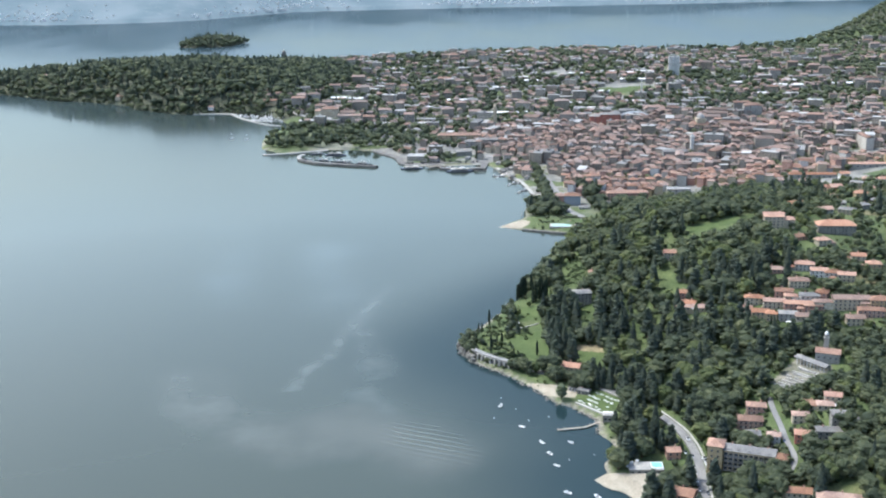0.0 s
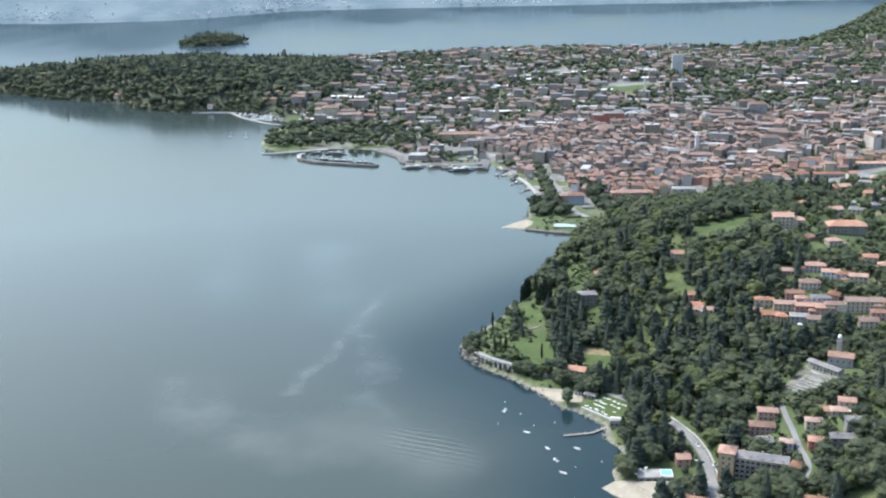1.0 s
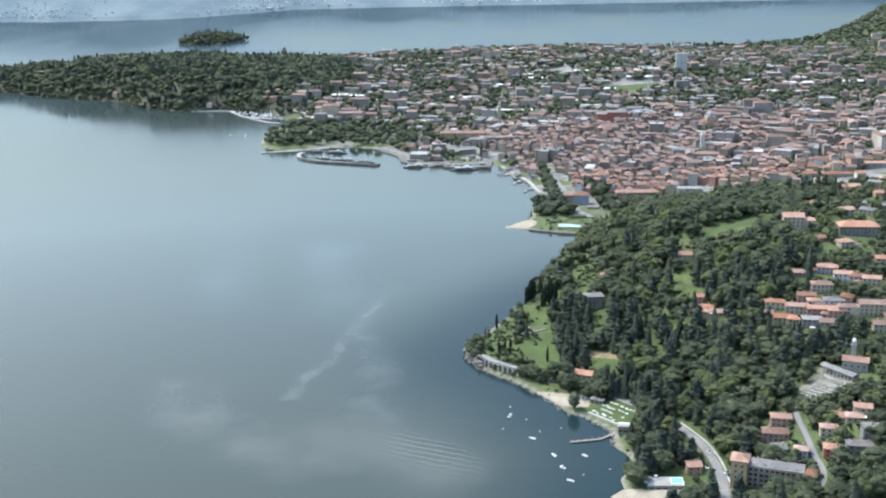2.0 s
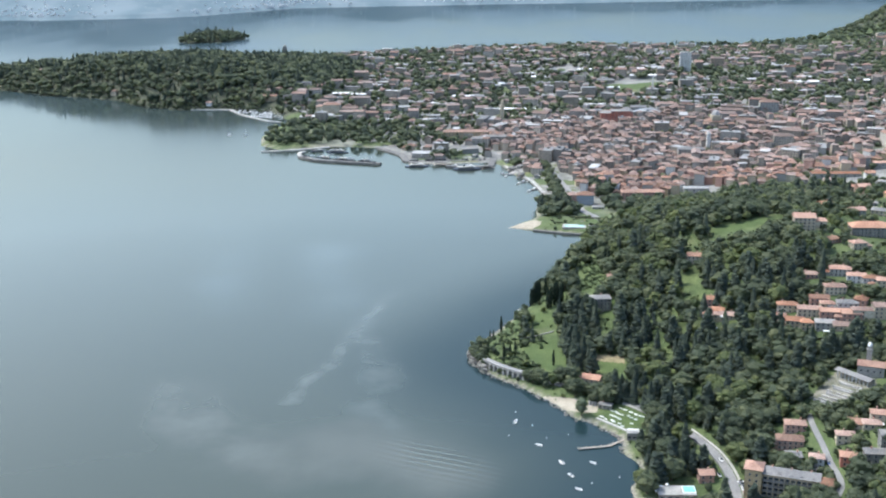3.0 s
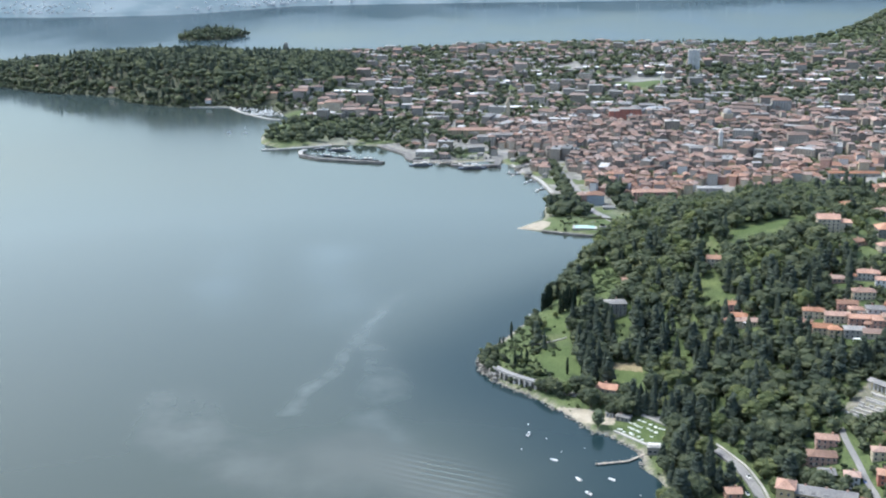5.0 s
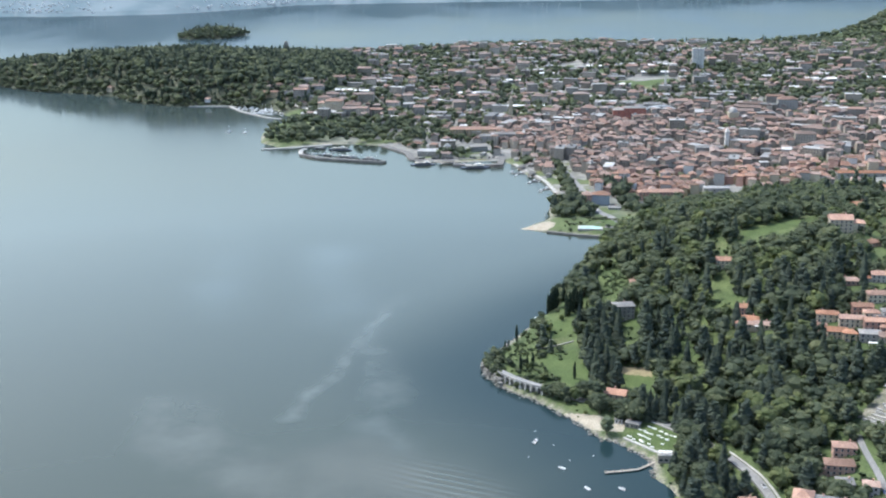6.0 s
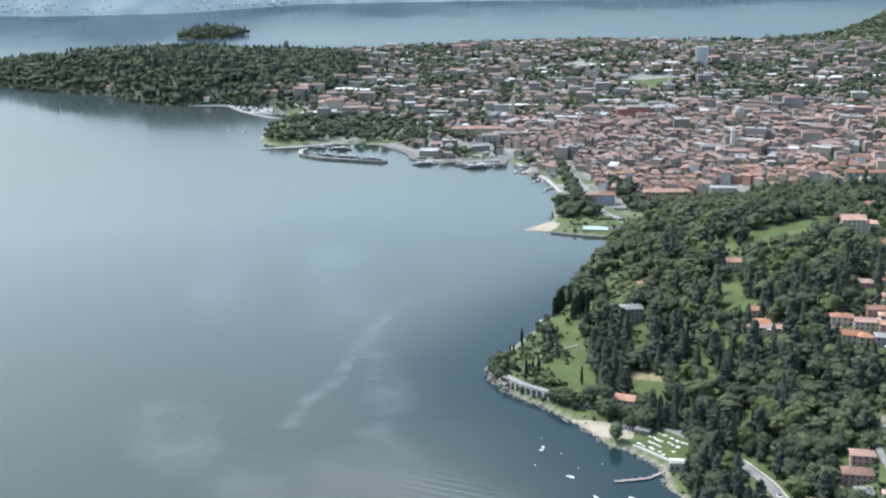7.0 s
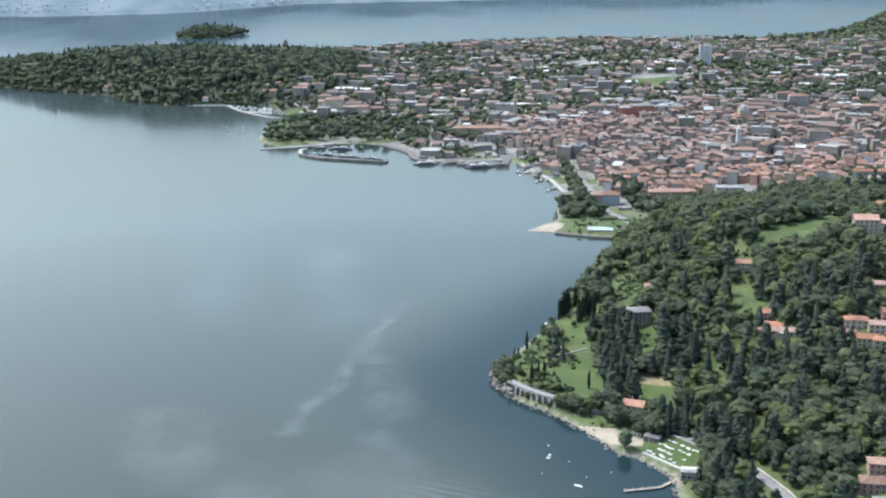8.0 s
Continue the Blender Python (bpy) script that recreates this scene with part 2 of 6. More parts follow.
def steps(*runs):
    """Grid lines: runs of (start, end, step)."""
    return np.concatenate([np.arange(a, b, s) for a, b, s in runs] + [[runs[-1][1]]])


def sheet(xs, ys, height):
    gx, gy = np.meshgrid(xs, ys)
    v = np.stack([gx, gy, height(gx, gy)], -1).reshape(-1, 3)
    i = np.arange(len(xs) * len(ys)).reshape(len(ys), len(xs))
    return v, np.stack([i[:-1, :-1], i[:-1, 1:], i[1:, 1:], i[1:, :-1]], -1).reshape(-1, 4)


def town_share(x, y):
    """How built-up the ground is, 0 to 1."""
    a = np.clip((y - 1330) / 120, 0, 1) * np.clip((2900 - y) / 200, 0, 1) * np.clip((x + 240) / 120, 0, 1)
    return a * (1 - 0.55 * np.clip((x - 500) / 500, 0, 1))


GROUND, gt, gp = nodes("ground")
at = gt.nodes.new("ShaderNodeAttribute")
at.attribute_name = "built"
hi = gt.nodes.new("ShaderNodeAttribute")
hi.attribute_name = "shore"
grass = mix(gt, noisy(gt, 0.03), (0.062, 0.09, 0.03), (0.1, 0.128, 0.045))
grass = mix(gt, noisy(gt, 0.012, 4, 0.55, 0.75), grass, (0.19, 0.165, 0.09))
grass = mix(gt, noisy(gt, 0.5, 5), mix(gt, 1.0, grass, (0.65, 0.7, 0.65), "MULTIPLY"), grass)
paved = mix(gt, noisy(gt, 0.05), (0.13, 0.13, 0.125), (0.22, 0.215, 0.2))
paved = mix(gt, noisy(gt, 0.02, 3, 0.5, 0.56), paved, grass)
wd = gt.nodes.new("ShaderNodeAttribute")
wd.attribute_name = "wooded"
litter = mix(gt, noisy(gt, 0.2, 5), (0.045, 0.052, 0.032), (0.075, 0.08, 0.05))
col = mix(gt, wd.outputs["Fac"], mix(gt, at.outputs["Fac"], grass, paved), litter)
stones = mix(gt, noisy(gt, 0.6, 6), (0.11, 0.105, 0.09), (0.3, 0.27, 0.22))
col = mix(gt, hi.outputs["Fac"], col, stones)
gt.links.new(col, gp.inputs["Base Color"])
gp.inputs["Roughness"].default_value = 0.95
bump(gt, gp, noisy(gt, 0.7, 6), 0.7, 0.4)

gx = steps((-3000, -1250, 125), (-1250, -50, 11), (-50, 500, 5), (500, 1000, 14), (1000, 1600, 30), (1600, 3000, 100))
gy = steps((300, 620, 20), (620, 1320, 5), (1320, 2000, 11), (2000, 3000, 12), (3000, 5060, 30))
gv, gf = sheet(gx, gy, ground)
land = new("ground", mesh_of("ground", gv, gf, [GROUND], smooth=True))
tagged(land, "green hillside and town ground falling to the lake shore", "ground", kind="structure")
land.data.attributes.new("built", "FLOAT", "POINT").data.foreach_set("value", town_share(gv[:, 0], gv[:, 1]).astype(np.float32))
edge = np.clip(1.3 - np.abs(inland(MAINLAND, gv[:, 0], gv[:, 1]) - 0.5) / 3, 0, 1) * (gv[:, 1] < 2040)
land.data.attributes.new("shore", "FLOAT", "POINT").data.foreach_set("value", edge.astype(np.float32))

woods = (gv[:, 0] < -230) & (gv[:, 1] > 2090) | (gv[:, 1] > 3300)
land.data.attributes.new("wooded", "FLOAT", "POINT").data.foreach_set("value", woods.astype(np.float32))

# The lake: clear dark water, smooth under the sky, roughened by patches of breeze.
LAKE, lt, lp = nodes("lake_water")
depth = mix(lt, noisy(lt, 0.0012, 2, 0.2, 0.8), (0.032, 0.043, 0.036), (0.042, 0.054, 0.045))


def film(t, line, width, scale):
    """Drifting film and painted reflections on the water: near a line, broken up by noise."""
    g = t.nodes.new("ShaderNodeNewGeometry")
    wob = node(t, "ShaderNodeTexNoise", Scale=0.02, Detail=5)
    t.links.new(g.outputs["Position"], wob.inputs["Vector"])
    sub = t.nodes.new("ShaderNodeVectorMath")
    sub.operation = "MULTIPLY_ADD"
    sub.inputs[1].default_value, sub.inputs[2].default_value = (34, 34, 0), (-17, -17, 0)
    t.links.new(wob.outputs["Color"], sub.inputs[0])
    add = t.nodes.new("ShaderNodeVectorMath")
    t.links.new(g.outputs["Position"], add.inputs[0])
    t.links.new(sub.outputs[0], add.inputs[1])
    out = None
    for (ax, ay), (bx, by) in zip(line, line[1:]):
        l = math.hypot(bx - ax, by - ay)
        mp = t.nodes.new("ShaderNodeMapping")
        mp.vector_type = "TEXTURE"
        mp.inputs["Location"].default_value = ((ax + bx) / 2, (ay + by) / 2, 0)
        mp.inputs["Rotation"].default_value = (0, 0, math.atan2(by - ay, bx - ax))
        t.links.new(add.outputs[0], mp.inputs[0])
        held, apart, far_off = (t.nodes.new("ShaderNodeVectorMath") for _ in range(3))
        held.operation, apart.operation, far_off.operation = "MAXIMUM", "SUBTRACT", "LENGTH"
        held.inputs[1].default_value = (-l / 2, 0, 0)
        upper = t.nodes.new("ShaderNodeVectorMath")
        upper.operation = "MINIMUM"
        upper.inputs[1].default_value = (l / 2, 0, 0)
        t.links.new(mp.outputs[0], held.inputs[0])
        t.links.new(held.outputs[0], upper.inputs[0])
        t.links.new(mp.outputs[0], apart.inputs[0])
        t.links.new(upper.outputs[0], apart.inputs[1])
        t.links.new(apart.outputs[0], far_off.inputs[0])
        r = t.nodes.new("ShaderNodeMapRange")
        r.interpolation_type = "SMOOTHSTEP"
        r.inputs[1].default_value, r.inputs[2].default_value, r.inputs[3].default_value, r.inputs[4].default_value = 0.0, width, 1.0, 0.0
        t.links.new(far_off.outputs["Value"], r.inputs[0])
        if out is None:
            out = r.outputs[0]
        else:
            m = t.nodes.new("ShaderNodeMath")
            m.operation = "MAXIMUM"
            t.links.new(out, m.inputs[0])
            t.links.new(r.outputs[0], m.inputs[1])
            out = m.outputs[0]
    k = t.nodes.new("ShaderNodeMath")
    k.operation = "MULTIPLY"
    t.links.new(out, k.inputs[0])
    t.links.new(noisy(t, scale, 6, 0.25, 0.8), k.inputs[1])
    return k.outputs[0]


# Distance haze put into the water colour: bluer towards the far lake.
far_haze = lt.nodes.new("ShaderNodeAttribute")
far_haze.attribute_name = "haze_blue"
depth = mix(lt, far_haze.outputs["Fac"], depth, (0.026, 0.046, 0.056))
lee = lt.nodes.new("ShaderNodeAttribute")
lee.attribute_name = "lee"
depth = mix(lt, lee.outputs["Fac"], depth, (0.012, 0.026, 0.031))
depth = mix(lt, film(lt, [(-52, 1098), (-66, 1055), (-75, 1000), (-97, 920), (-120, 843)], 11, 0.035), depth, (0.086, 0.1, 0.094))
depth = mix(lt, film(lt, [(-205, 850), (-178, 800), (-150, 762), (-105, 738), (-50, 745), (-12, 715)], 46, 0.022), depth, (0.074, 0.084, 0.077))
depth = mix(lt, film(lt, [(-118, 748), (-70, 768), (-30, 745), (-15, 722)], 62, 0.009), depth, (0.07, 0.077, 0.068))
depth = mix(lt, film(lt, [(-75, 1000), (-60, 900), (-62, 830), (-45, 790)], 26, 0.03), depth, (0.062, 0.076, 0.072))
# These two bands put the pale mirror image of bright cloud into the colour.
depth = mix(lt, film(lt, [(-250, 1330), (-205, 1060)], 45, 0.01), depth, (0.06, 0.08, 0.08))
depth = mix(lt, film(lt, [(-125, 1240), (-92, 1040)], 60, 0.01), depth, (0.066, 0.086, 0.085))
# Murky water under a glossy skin; waves keep the skin from ever turning into a full mirror.
lt.nodes.remove(lp)
murk, skin, joined = (lt.nodes.new(k) for k in ("ShaderNodeBsdfDiffuse", "ShaderNodeBsdfGlossy", "ShaderNodeMixShader"))
lt.links.new(depth, murk.inputs["Color"])
# The tint of the reflection takes on the same haze blue far out.
haze_blue = lt.nodes.new("ShaderNodeAttribute")
haze_blue.attribute_name = "haze_blue"
lt.links.new(mix(lt, haze_blue.outputs["Fac"], (0.735, 0.715, 0.63), (0.66, 0.69, 0.71)), skin.inputs["Color"])
ripple = noisy(lt, 0.0035, 2, 0.2, 0.8, (1, 0.45, 1))
rr = lt.nodes.new("ShaderNodeMapRange")
rr.inputs[3].default_value, rr.inputs[4].default_value = 0.07, 0.22
lt.links.new(ripple, rr.inputs[0])
lt.links.new(rr.outputs[0], skin.inputs["Roughness"])


def times(t, a, b):
    m = t.nodes.new("ShaderNodeMath")
    m.operation = "MULTIPLY"
    for i, v in enumerate((a, b)):
        if isinstance(v, bpy.types.NodeSocket):
            t.links.new(v, m.inputs[i])
        else:
            m.inputs[i].default_value = v
    return m.outputs[0]


# A train of small waves: the wake that crosses the film.
geo, mp, zone, far_ = (lt.nodes.new(k) for k in ("ShaderNodeNewGeometry", "ShaderNodeMapping", "ShaderNodeMapping", "ShaderNodeVectorMath"))
mp.inputs["Rotation"].default_value = (0, 0, -1.12)
zone.vector_type = "TEXTURE"
zone.inputs["Location"].default_value, zone.inputs["Rotation"].default_value, zone.inputs["Scale"].default_value = (-14, 738, 0), (0, 0, -0.7), (70, 36, 1)
far_.operation = "LENGTH"
wave = node(lt, "ShaderNodeTexWave", Scale=0.05, Distortion=3.0, Detail=3.0, Detail_Scale=0.3)
fade = lt.nodes.new("ShaderNodeMapRange")
fade.interpolation_type = "SMOOTHSTEP"
fade.inputs[1].default_value, fade.inputs[2].default_value, fade.inputs[3].default_value, fade.inputs[4].default_value = 0.1, 1.0, 1.0, 0.0
for x_, y_ in ((geo.outputs["Position"], mp.inputs[0]), (mp.outputs[0], wave.inputs["Vector"]), (geo.outputs["Position"], zone.inputs[0]),
               (zone.outputs[0], far_.inputs[0]), (far_.outputs["Value"], fade.inputs[0])):
    lt.links.new(x_, y_)
waves = node(lt, "ShaderNodeBump", Strength=1.0, Distance=0.3)
lt.links.new(times(lt, wave.outputs["Fac"], fade.outputs[0]), waves.inputs["Height"])
lt.links.new(waves.outputs[0], skin.inputs["Normal"])
fres = node(lt, "ShaderNodeFresnel", IOR=1.33)
lt.links.new(waves.outputs[0], fres.inputs["Normal"])
cap = lt.nodes.new("ShaderNodeMath")
cap.operation = "MINIMUM"
cap.inputs[1].default_value = 0.4
lt.links.new(times(lt, fres.outputs[0], 1.7), cap.inputs[0])
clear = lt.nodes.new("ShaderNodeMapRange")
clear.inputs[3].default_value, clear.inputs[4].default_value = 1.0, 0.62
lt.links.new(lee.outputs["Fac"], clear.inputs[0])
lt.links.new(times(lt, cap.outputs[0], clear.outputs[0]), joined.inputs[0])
lt.links.new(murk.outputs[0], joined.inputs[1])
lt.links.new(skin.outputs[0], joined.inputs[2])
lt.links.new(joined.outputs[0], lt.nodes["Material Output"].inputs["Surface"])
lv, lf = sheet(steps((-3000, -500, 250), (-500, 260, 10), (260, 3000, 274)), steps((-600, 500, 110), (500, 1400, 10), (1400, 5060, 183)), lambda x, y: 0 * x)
lake = tagged(new("water", mesh_of("water", lv, lf, [LAKE], smooth=True)), "calm blue-grey lake, faint breeze streaks, painted cloud reflections and haze", "lake", kind="structure")
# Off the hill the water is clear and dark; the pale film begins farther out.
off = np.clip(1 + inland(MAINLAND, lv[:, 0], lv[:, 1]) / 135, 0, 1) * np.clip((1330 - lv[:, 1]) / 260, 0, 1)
# Share of the haze blue, growing from y 1700 to 2800.
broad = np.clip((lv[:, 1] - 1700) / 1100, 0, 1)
lake.data.attributes.new("haze_blue", "FLOAT", "POINT").data.foreach_set("value", broad.astype(np.float32))
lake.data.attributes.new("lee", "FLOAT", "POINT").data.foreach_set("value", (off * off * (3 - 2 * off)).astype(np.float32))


# ---- trees ----
def ico(sub):
    bm = bmesh.new()
    bmesh.ops.create_icosphere(bm, subdivisions=sub, radius=1)
    v = np.array([p.co[:] for p in bm.verts])
    f = np.array([[p.index for p in q.verts] for q in bm.faces])
    bm.free()
    return v, f


ICO = {1: ico(1), 2: ico(2)}


class Heap:
    """Collects triangles of many small pieces into one mesh."""

    def __init__(self):
        self.v, self.f, self.t, self.m, self.n = [], [], [], [], 0

    def add(self, v, f, tint=0.0, mat=0):
        self.v.append(v)
        self.f.append(np.asarray(f) + self.n)
        self.t.append(np.full(len(v), tint))
        self.m.append(np.full(len(f), mat))
        self.n += len(v)

    def arrays(self):
        return np.concatenate(self.v), np.concatenate(self.f), np.concatenate(self.t), np.concatenate(self.m)

    def mesh(self, name, mats, smooth=False):
        v, f, t, m = self.arrays()
        return mesh_of(name, v, f, mats, m, t, smooth)


def tube(rings, sides=6):
    """A tapering, bending stem from rings of (x, y, z, radius)."""
    a = np.arange(sides) * 2 * np.pi / sides
    v = np.concatenate([np.stack([x + r * np.cos(a), y + r * np.sin(a), np.full(sides, z)], -1) for x, y, z, r in rings])
    f = []
    for k in range(len(rings) - 1):
        for s in range(sides):
            p, q = k * sides + s, k * sides + (s + 1) % sides
            f += [(p, q, q + sides), (p, q + sides, p + sides)]
    return v, np.array(f)


def leaves(rng, points, size, normals=None):
    """Loose three-cornered sprays round the given points."""
    n = len(points)
    a = rng.normal(size=(n, 3, 3)) * size
    v = (points[:, None] + a).reshape(-1, 3)
    return v, np.arange(3 * n).reshape(-1, 3)


def clump(rng, centre, radius, sub, squash=0.8):
    v, f = ICO[sub]
    w = v * (1 + rng.uniform(-0.28, 0.28, (len(v), 1))) * np.array([1, 1, squash]) * radius
    return w + centre, f


def far_shape(kind, rng):
    """The same for a tree far off: a plain stem and a few clumps."""
    stem, crown = Heap(), Heap()
    stem.add(*tube([(0, 0, -0.05, 0.03), (0, 0, 0.5, 0.015)], 3))
    if kind == "pine":
        for z, w in ((0.28, 0.2), (0.52, 0.17), (0.74, 0.12), (0.9, 0.07)):
            v, f = clump(rng, np.zeros(3), 1, 1, 1)
            crown.add(v * np.array([w, w, 0.17]) + np.array([*rng.normal(0, 0.03, 2), z]), f, rng.uniform(-0.1, 0.1))
    else:
        crown.add(*clump(rng, np.array([0, 0, 0.5]), 0.33, 1, 1.15))
        for k in range(3):
            a = rng.uniform(0, 6.28)
            crown.add(*clump(rng, np.array([0.26 * math.cos(a), 0.26 * math.sin(a), rng.uniform(0.4, 0.78)]), rng.uniform(0.15, 0.24), 1, 0.85), rng.uniform(-0.12, 0.12))
    d = rng.normal(size=(8, 3))
    d /= np.linalg.norm(d, axis=1)[:, None]
    if kind != "pine":
        crown.add(*leaves(rng, np.array([0, 0, 0.55]) + d * 0.38, 0.06))
    return stem, crown


def tree_shape(kind, rng, fine):
    """Stem and crown of a tree one metre high, as heaps."""
    stem, crown = Heap(), Heap()
    sub = 2 if fine else 1
    if kind in ("broad", "willow", "lime"):
        stem.add(*(tube([(0, 0, -0.05, 0.035), (0.01, 0, 0.2, 0.026), (0.0, 0.015, 0.5, 0.016), (0, 0, 0.75, 0.005)], 5) if fine else tube([(0, 0, -0.05, 0.035), (0, 0, 0.6, 0.012)], 4)))
        for k in range(4 if fine else 1):
            a = rng.uniform(0, 6.28)
            stem.add(*tube([(0, 0, 0.2 + 0.05 * k, 0.014), (0.12 * math.cos(a), 0.12 * math.sin(a), 0.4 + 0.05 * k, 0.01),
                            (0.24 * math.cos(a), 0.24 * math.sin(a), 0.55 + 0.04 * k, 0.004)], 4))
        crown.add(*clump(rng, np.array([0, 0, 0.52]), 0.3, sub, 1.2), rng.uniform(-0.08, 0.08))
        n = 26 if fine else 11
        for k in range(n):
            d = rng.normal(size=3)
            d /= np.linalg.norm(d)
            d[2] = d[2] * 0.8 + 0.2
            c = np.array([0, 0, 0.5]) + d * np.array([0.31, 0.31, 0.38]) * rng.uniform(0.75, 1.0)
            r = rng.uniform(0.09, 0.15) if fine else rng.uniform(0.11, 0.18)
            crown.add(*clump(rng, c, r, 1 if k % 3 else sub, 0.85), rng.uniform(-0.1, 0.1))
        m = 260 if fine else 60
        d = rng.normal(size=(m, 3))
        d /= np.linalg.norm(d, axis=1)[:, None]
        crown.add(*leaves(rng, np.array([0, 0, 0.54]) + d * np.array([0.39, 0.39, 0.42]) * rng.uniform(0.8, 1.05, (m, 1)), 0.024 if fine else 0.036))
    elif kind == "bush":
        stem.add(*tube([(0, 0, -0.1, 0.05), (0, 0, 0.4, 0.03)], 4))
        for k in range(7 if fine else 4):
            c = np.array([*rng.uniform(-0.4, 0.4, 2), rng.uniform(0.25, 0.6)])
            crown.add(*clump(rng, c, rng.uniform(0.28, 0.42), sub), rng.uniform(-0.1, 0.1))
    elif kind == "cypress":
        stem.add(*tube([(0, 0, -0.03, 0.02), (0, 0, 0.3, 0.012)], 5))
        zs = np.linspace(0.03, 1, 11 if fine else 7)
        for k, z in enumerate(zs[:-1]):
            for j in range(5 if fine else 3):
                a = rng.uniform(0, 6.28)
                w = 0.075 * math.sin(math.pi * min(0.16 + 0.84 * z, 1)) ** 0.6 * rng.uniform(0.7, 1.1)
                c = np.array([0.45 * w * math.cos(a), 0.45 * w * math.sin(a), z + 0.04])
                v, f = clump(rng, np.zeros(3), 1, 1, 1)
                crown.add(v * np.array([w, w, 0.085]) + c, f, rng.uniform(-0.06, 0.06))
    elif kind == "pine":
        stem.add(*tube([(0, 0, -0.03, 0.026), (0.01, 0, 0.35, 0.02), (0, 0.01, 0.7, 0.012), (0, 0, 0.95, 0.004)], 5))
        for z, w in ((0.25, 0.17), (0.45, 0.17), (0.65, 0.13), (0.83, 0.08)):
            v, f = clump(rng, np.zeros(3), 1, sub, 1)
            crown.add(v * np.array([w, w, 0.16]) + np.array([0, 0, z]), f, rng.uniform(-0.05, 0.05))
        for k in range(24 if fine else 9):
            z = 0.12 + 0.84 * (k + rng.random()) / (24 if fine else 9)
            w = 0.24 * (1.04 - z) ** 0.6
            a = rng.uniform(0, 6.28)
            r = (rng.uniform(0.07, 0.11) if fine else rng.uniform(0.09, 0.14)) * (1.25 - 0.5 * z)
            crown.add(*clump(rng, np.array([w * 0.75 * math.cos(a), w * 0.75 * math.sin(a), z]), r, 1 if k % 3 else sub, 0.7), rng.uniform(-0.1, 0.1))
        m = 150 if fine else 24
        z = rng.uniform(0.12, 1.0, m)
        a = rng.uniform(0, 6.28, m)
        w = 0.27 * (1.06 - z) ** 0.6
        crown.add(*leaves(rng, np.stack([w * np.cos(a), w * np.sin(a), z], -1), 0.02 if fine else 0.035))
    else:
        stem.add(*tube([(0, 0, -0.03, 0.022), (0, 0, 0.5, 0.012), (0, 0, 0.97, 0.003)], 5))
        tiers = 12 if fine else 7
        for k in range(tiers):
            z = 0.1 + 0.88 * k / tiers
            r = 0.2 * (1.02 - z) ** 0.75 + 0.02
            n = 11 if fine else 8
            a = np.arange(n) * 2 * np.pi / n + rng.uniform(0, 1)
            ro = r * rng.uniform(0.7, 1.25, n)
            rim = np.stack([ro * np.cos(a), ro * np.sin(a), z - 0.05 * rng.uniform(0.2, 1.6, n)], -1)
            v = np.concatenate([rim, [[0, 0, z + 1.6 / tiers]], [[0, 0, z - 0.01]]])
            f = [(i, (i + 1) % n, n) for i in range(n)] + [((i + 1) % n, i, n + 1) for i in range(n)]
            crown.add(v, np.array(f), rng.uniform(-0.06, 0.06))
        if fine:
            m = 170
            z = rng.uniform(0.08, 0.98, m)
            a = rng.uniform(0, 6.28, m)
            w = 0.19 * (1.02 - z) ** 0.75
            crown.add(*leaves(rng, np.stack([w * np.cos(a), w * np.sin(a), z], -1), 0.028))
    return stem, crown


KINDS = {"broad": BROAD, "pine": NEEDLE, "conifer": NEEDLE, "cypress": CYPRESS, "bush": BUSH, "willow": WILLOW, "lime": LIME}
TREE_LABEL = {
    "broad": "round-crowned green broadleaf tree on the wooded hillside",
    "pine": "tall dark green pine among the hillside woods",
    "conifer": "tall dark pointed conifer rising from the hillside woods",
    "cypress": "slender dark green cypress in a terraced lakeside garden",
    "bush": "low rounded green shrub on the garden slope",
    "lime": "large light green broadleaf tree among darker woods",
    "willow": "pale silvery-green willow standing on the lake shore",
}
trng = np.random.default_rng(7)
COARSE = {k: [tuple(h.arrays() for h in tree_shape(k, trng, False)) for _ in range(5)] for k in KINDS}
FAR_TREES = {k: [tuple(h.arrays() for h in far_shape(k, trng)) for _ in range(6)] for k in ("broad", "pine")}
MODELS = {}
for kind, leaf in KINDS.items():
    for n in range(4):
        stem, crown = tree_shape(kind, trng, True)
        MODELS[kind, n] = stem.mesh("trunk", [BARK]), crown.mesh("crown", [leaf])


def plant(kind, x, y, height, spread, rng):
    """A tree of its own: trunk and crown."""
    name = {"broad": "tree", "pine": "pine_tree", "conifer": "conifer", "cypress": "cypress", "bush": "bush", "willow": "willow_tree", "lime": "lime_tree"}[kind]
    root = new(name)
    root.matrix_basis = Matrix.LocRotScale((x, y, z_at(x, y) - 0.1), Euler((0, 0, rng.uniform(0, 6.28))), (height * spread, height * spread, height))
    stem, crown = MODELS[kind, int(rng.integers(4))]
    part("trunk", stem, root)
    part("crown", crown, root)
    return tagged(root, TREE_LABEL[kind], "shrub" if kind == "bush" else "tree", "trees of the hillside")


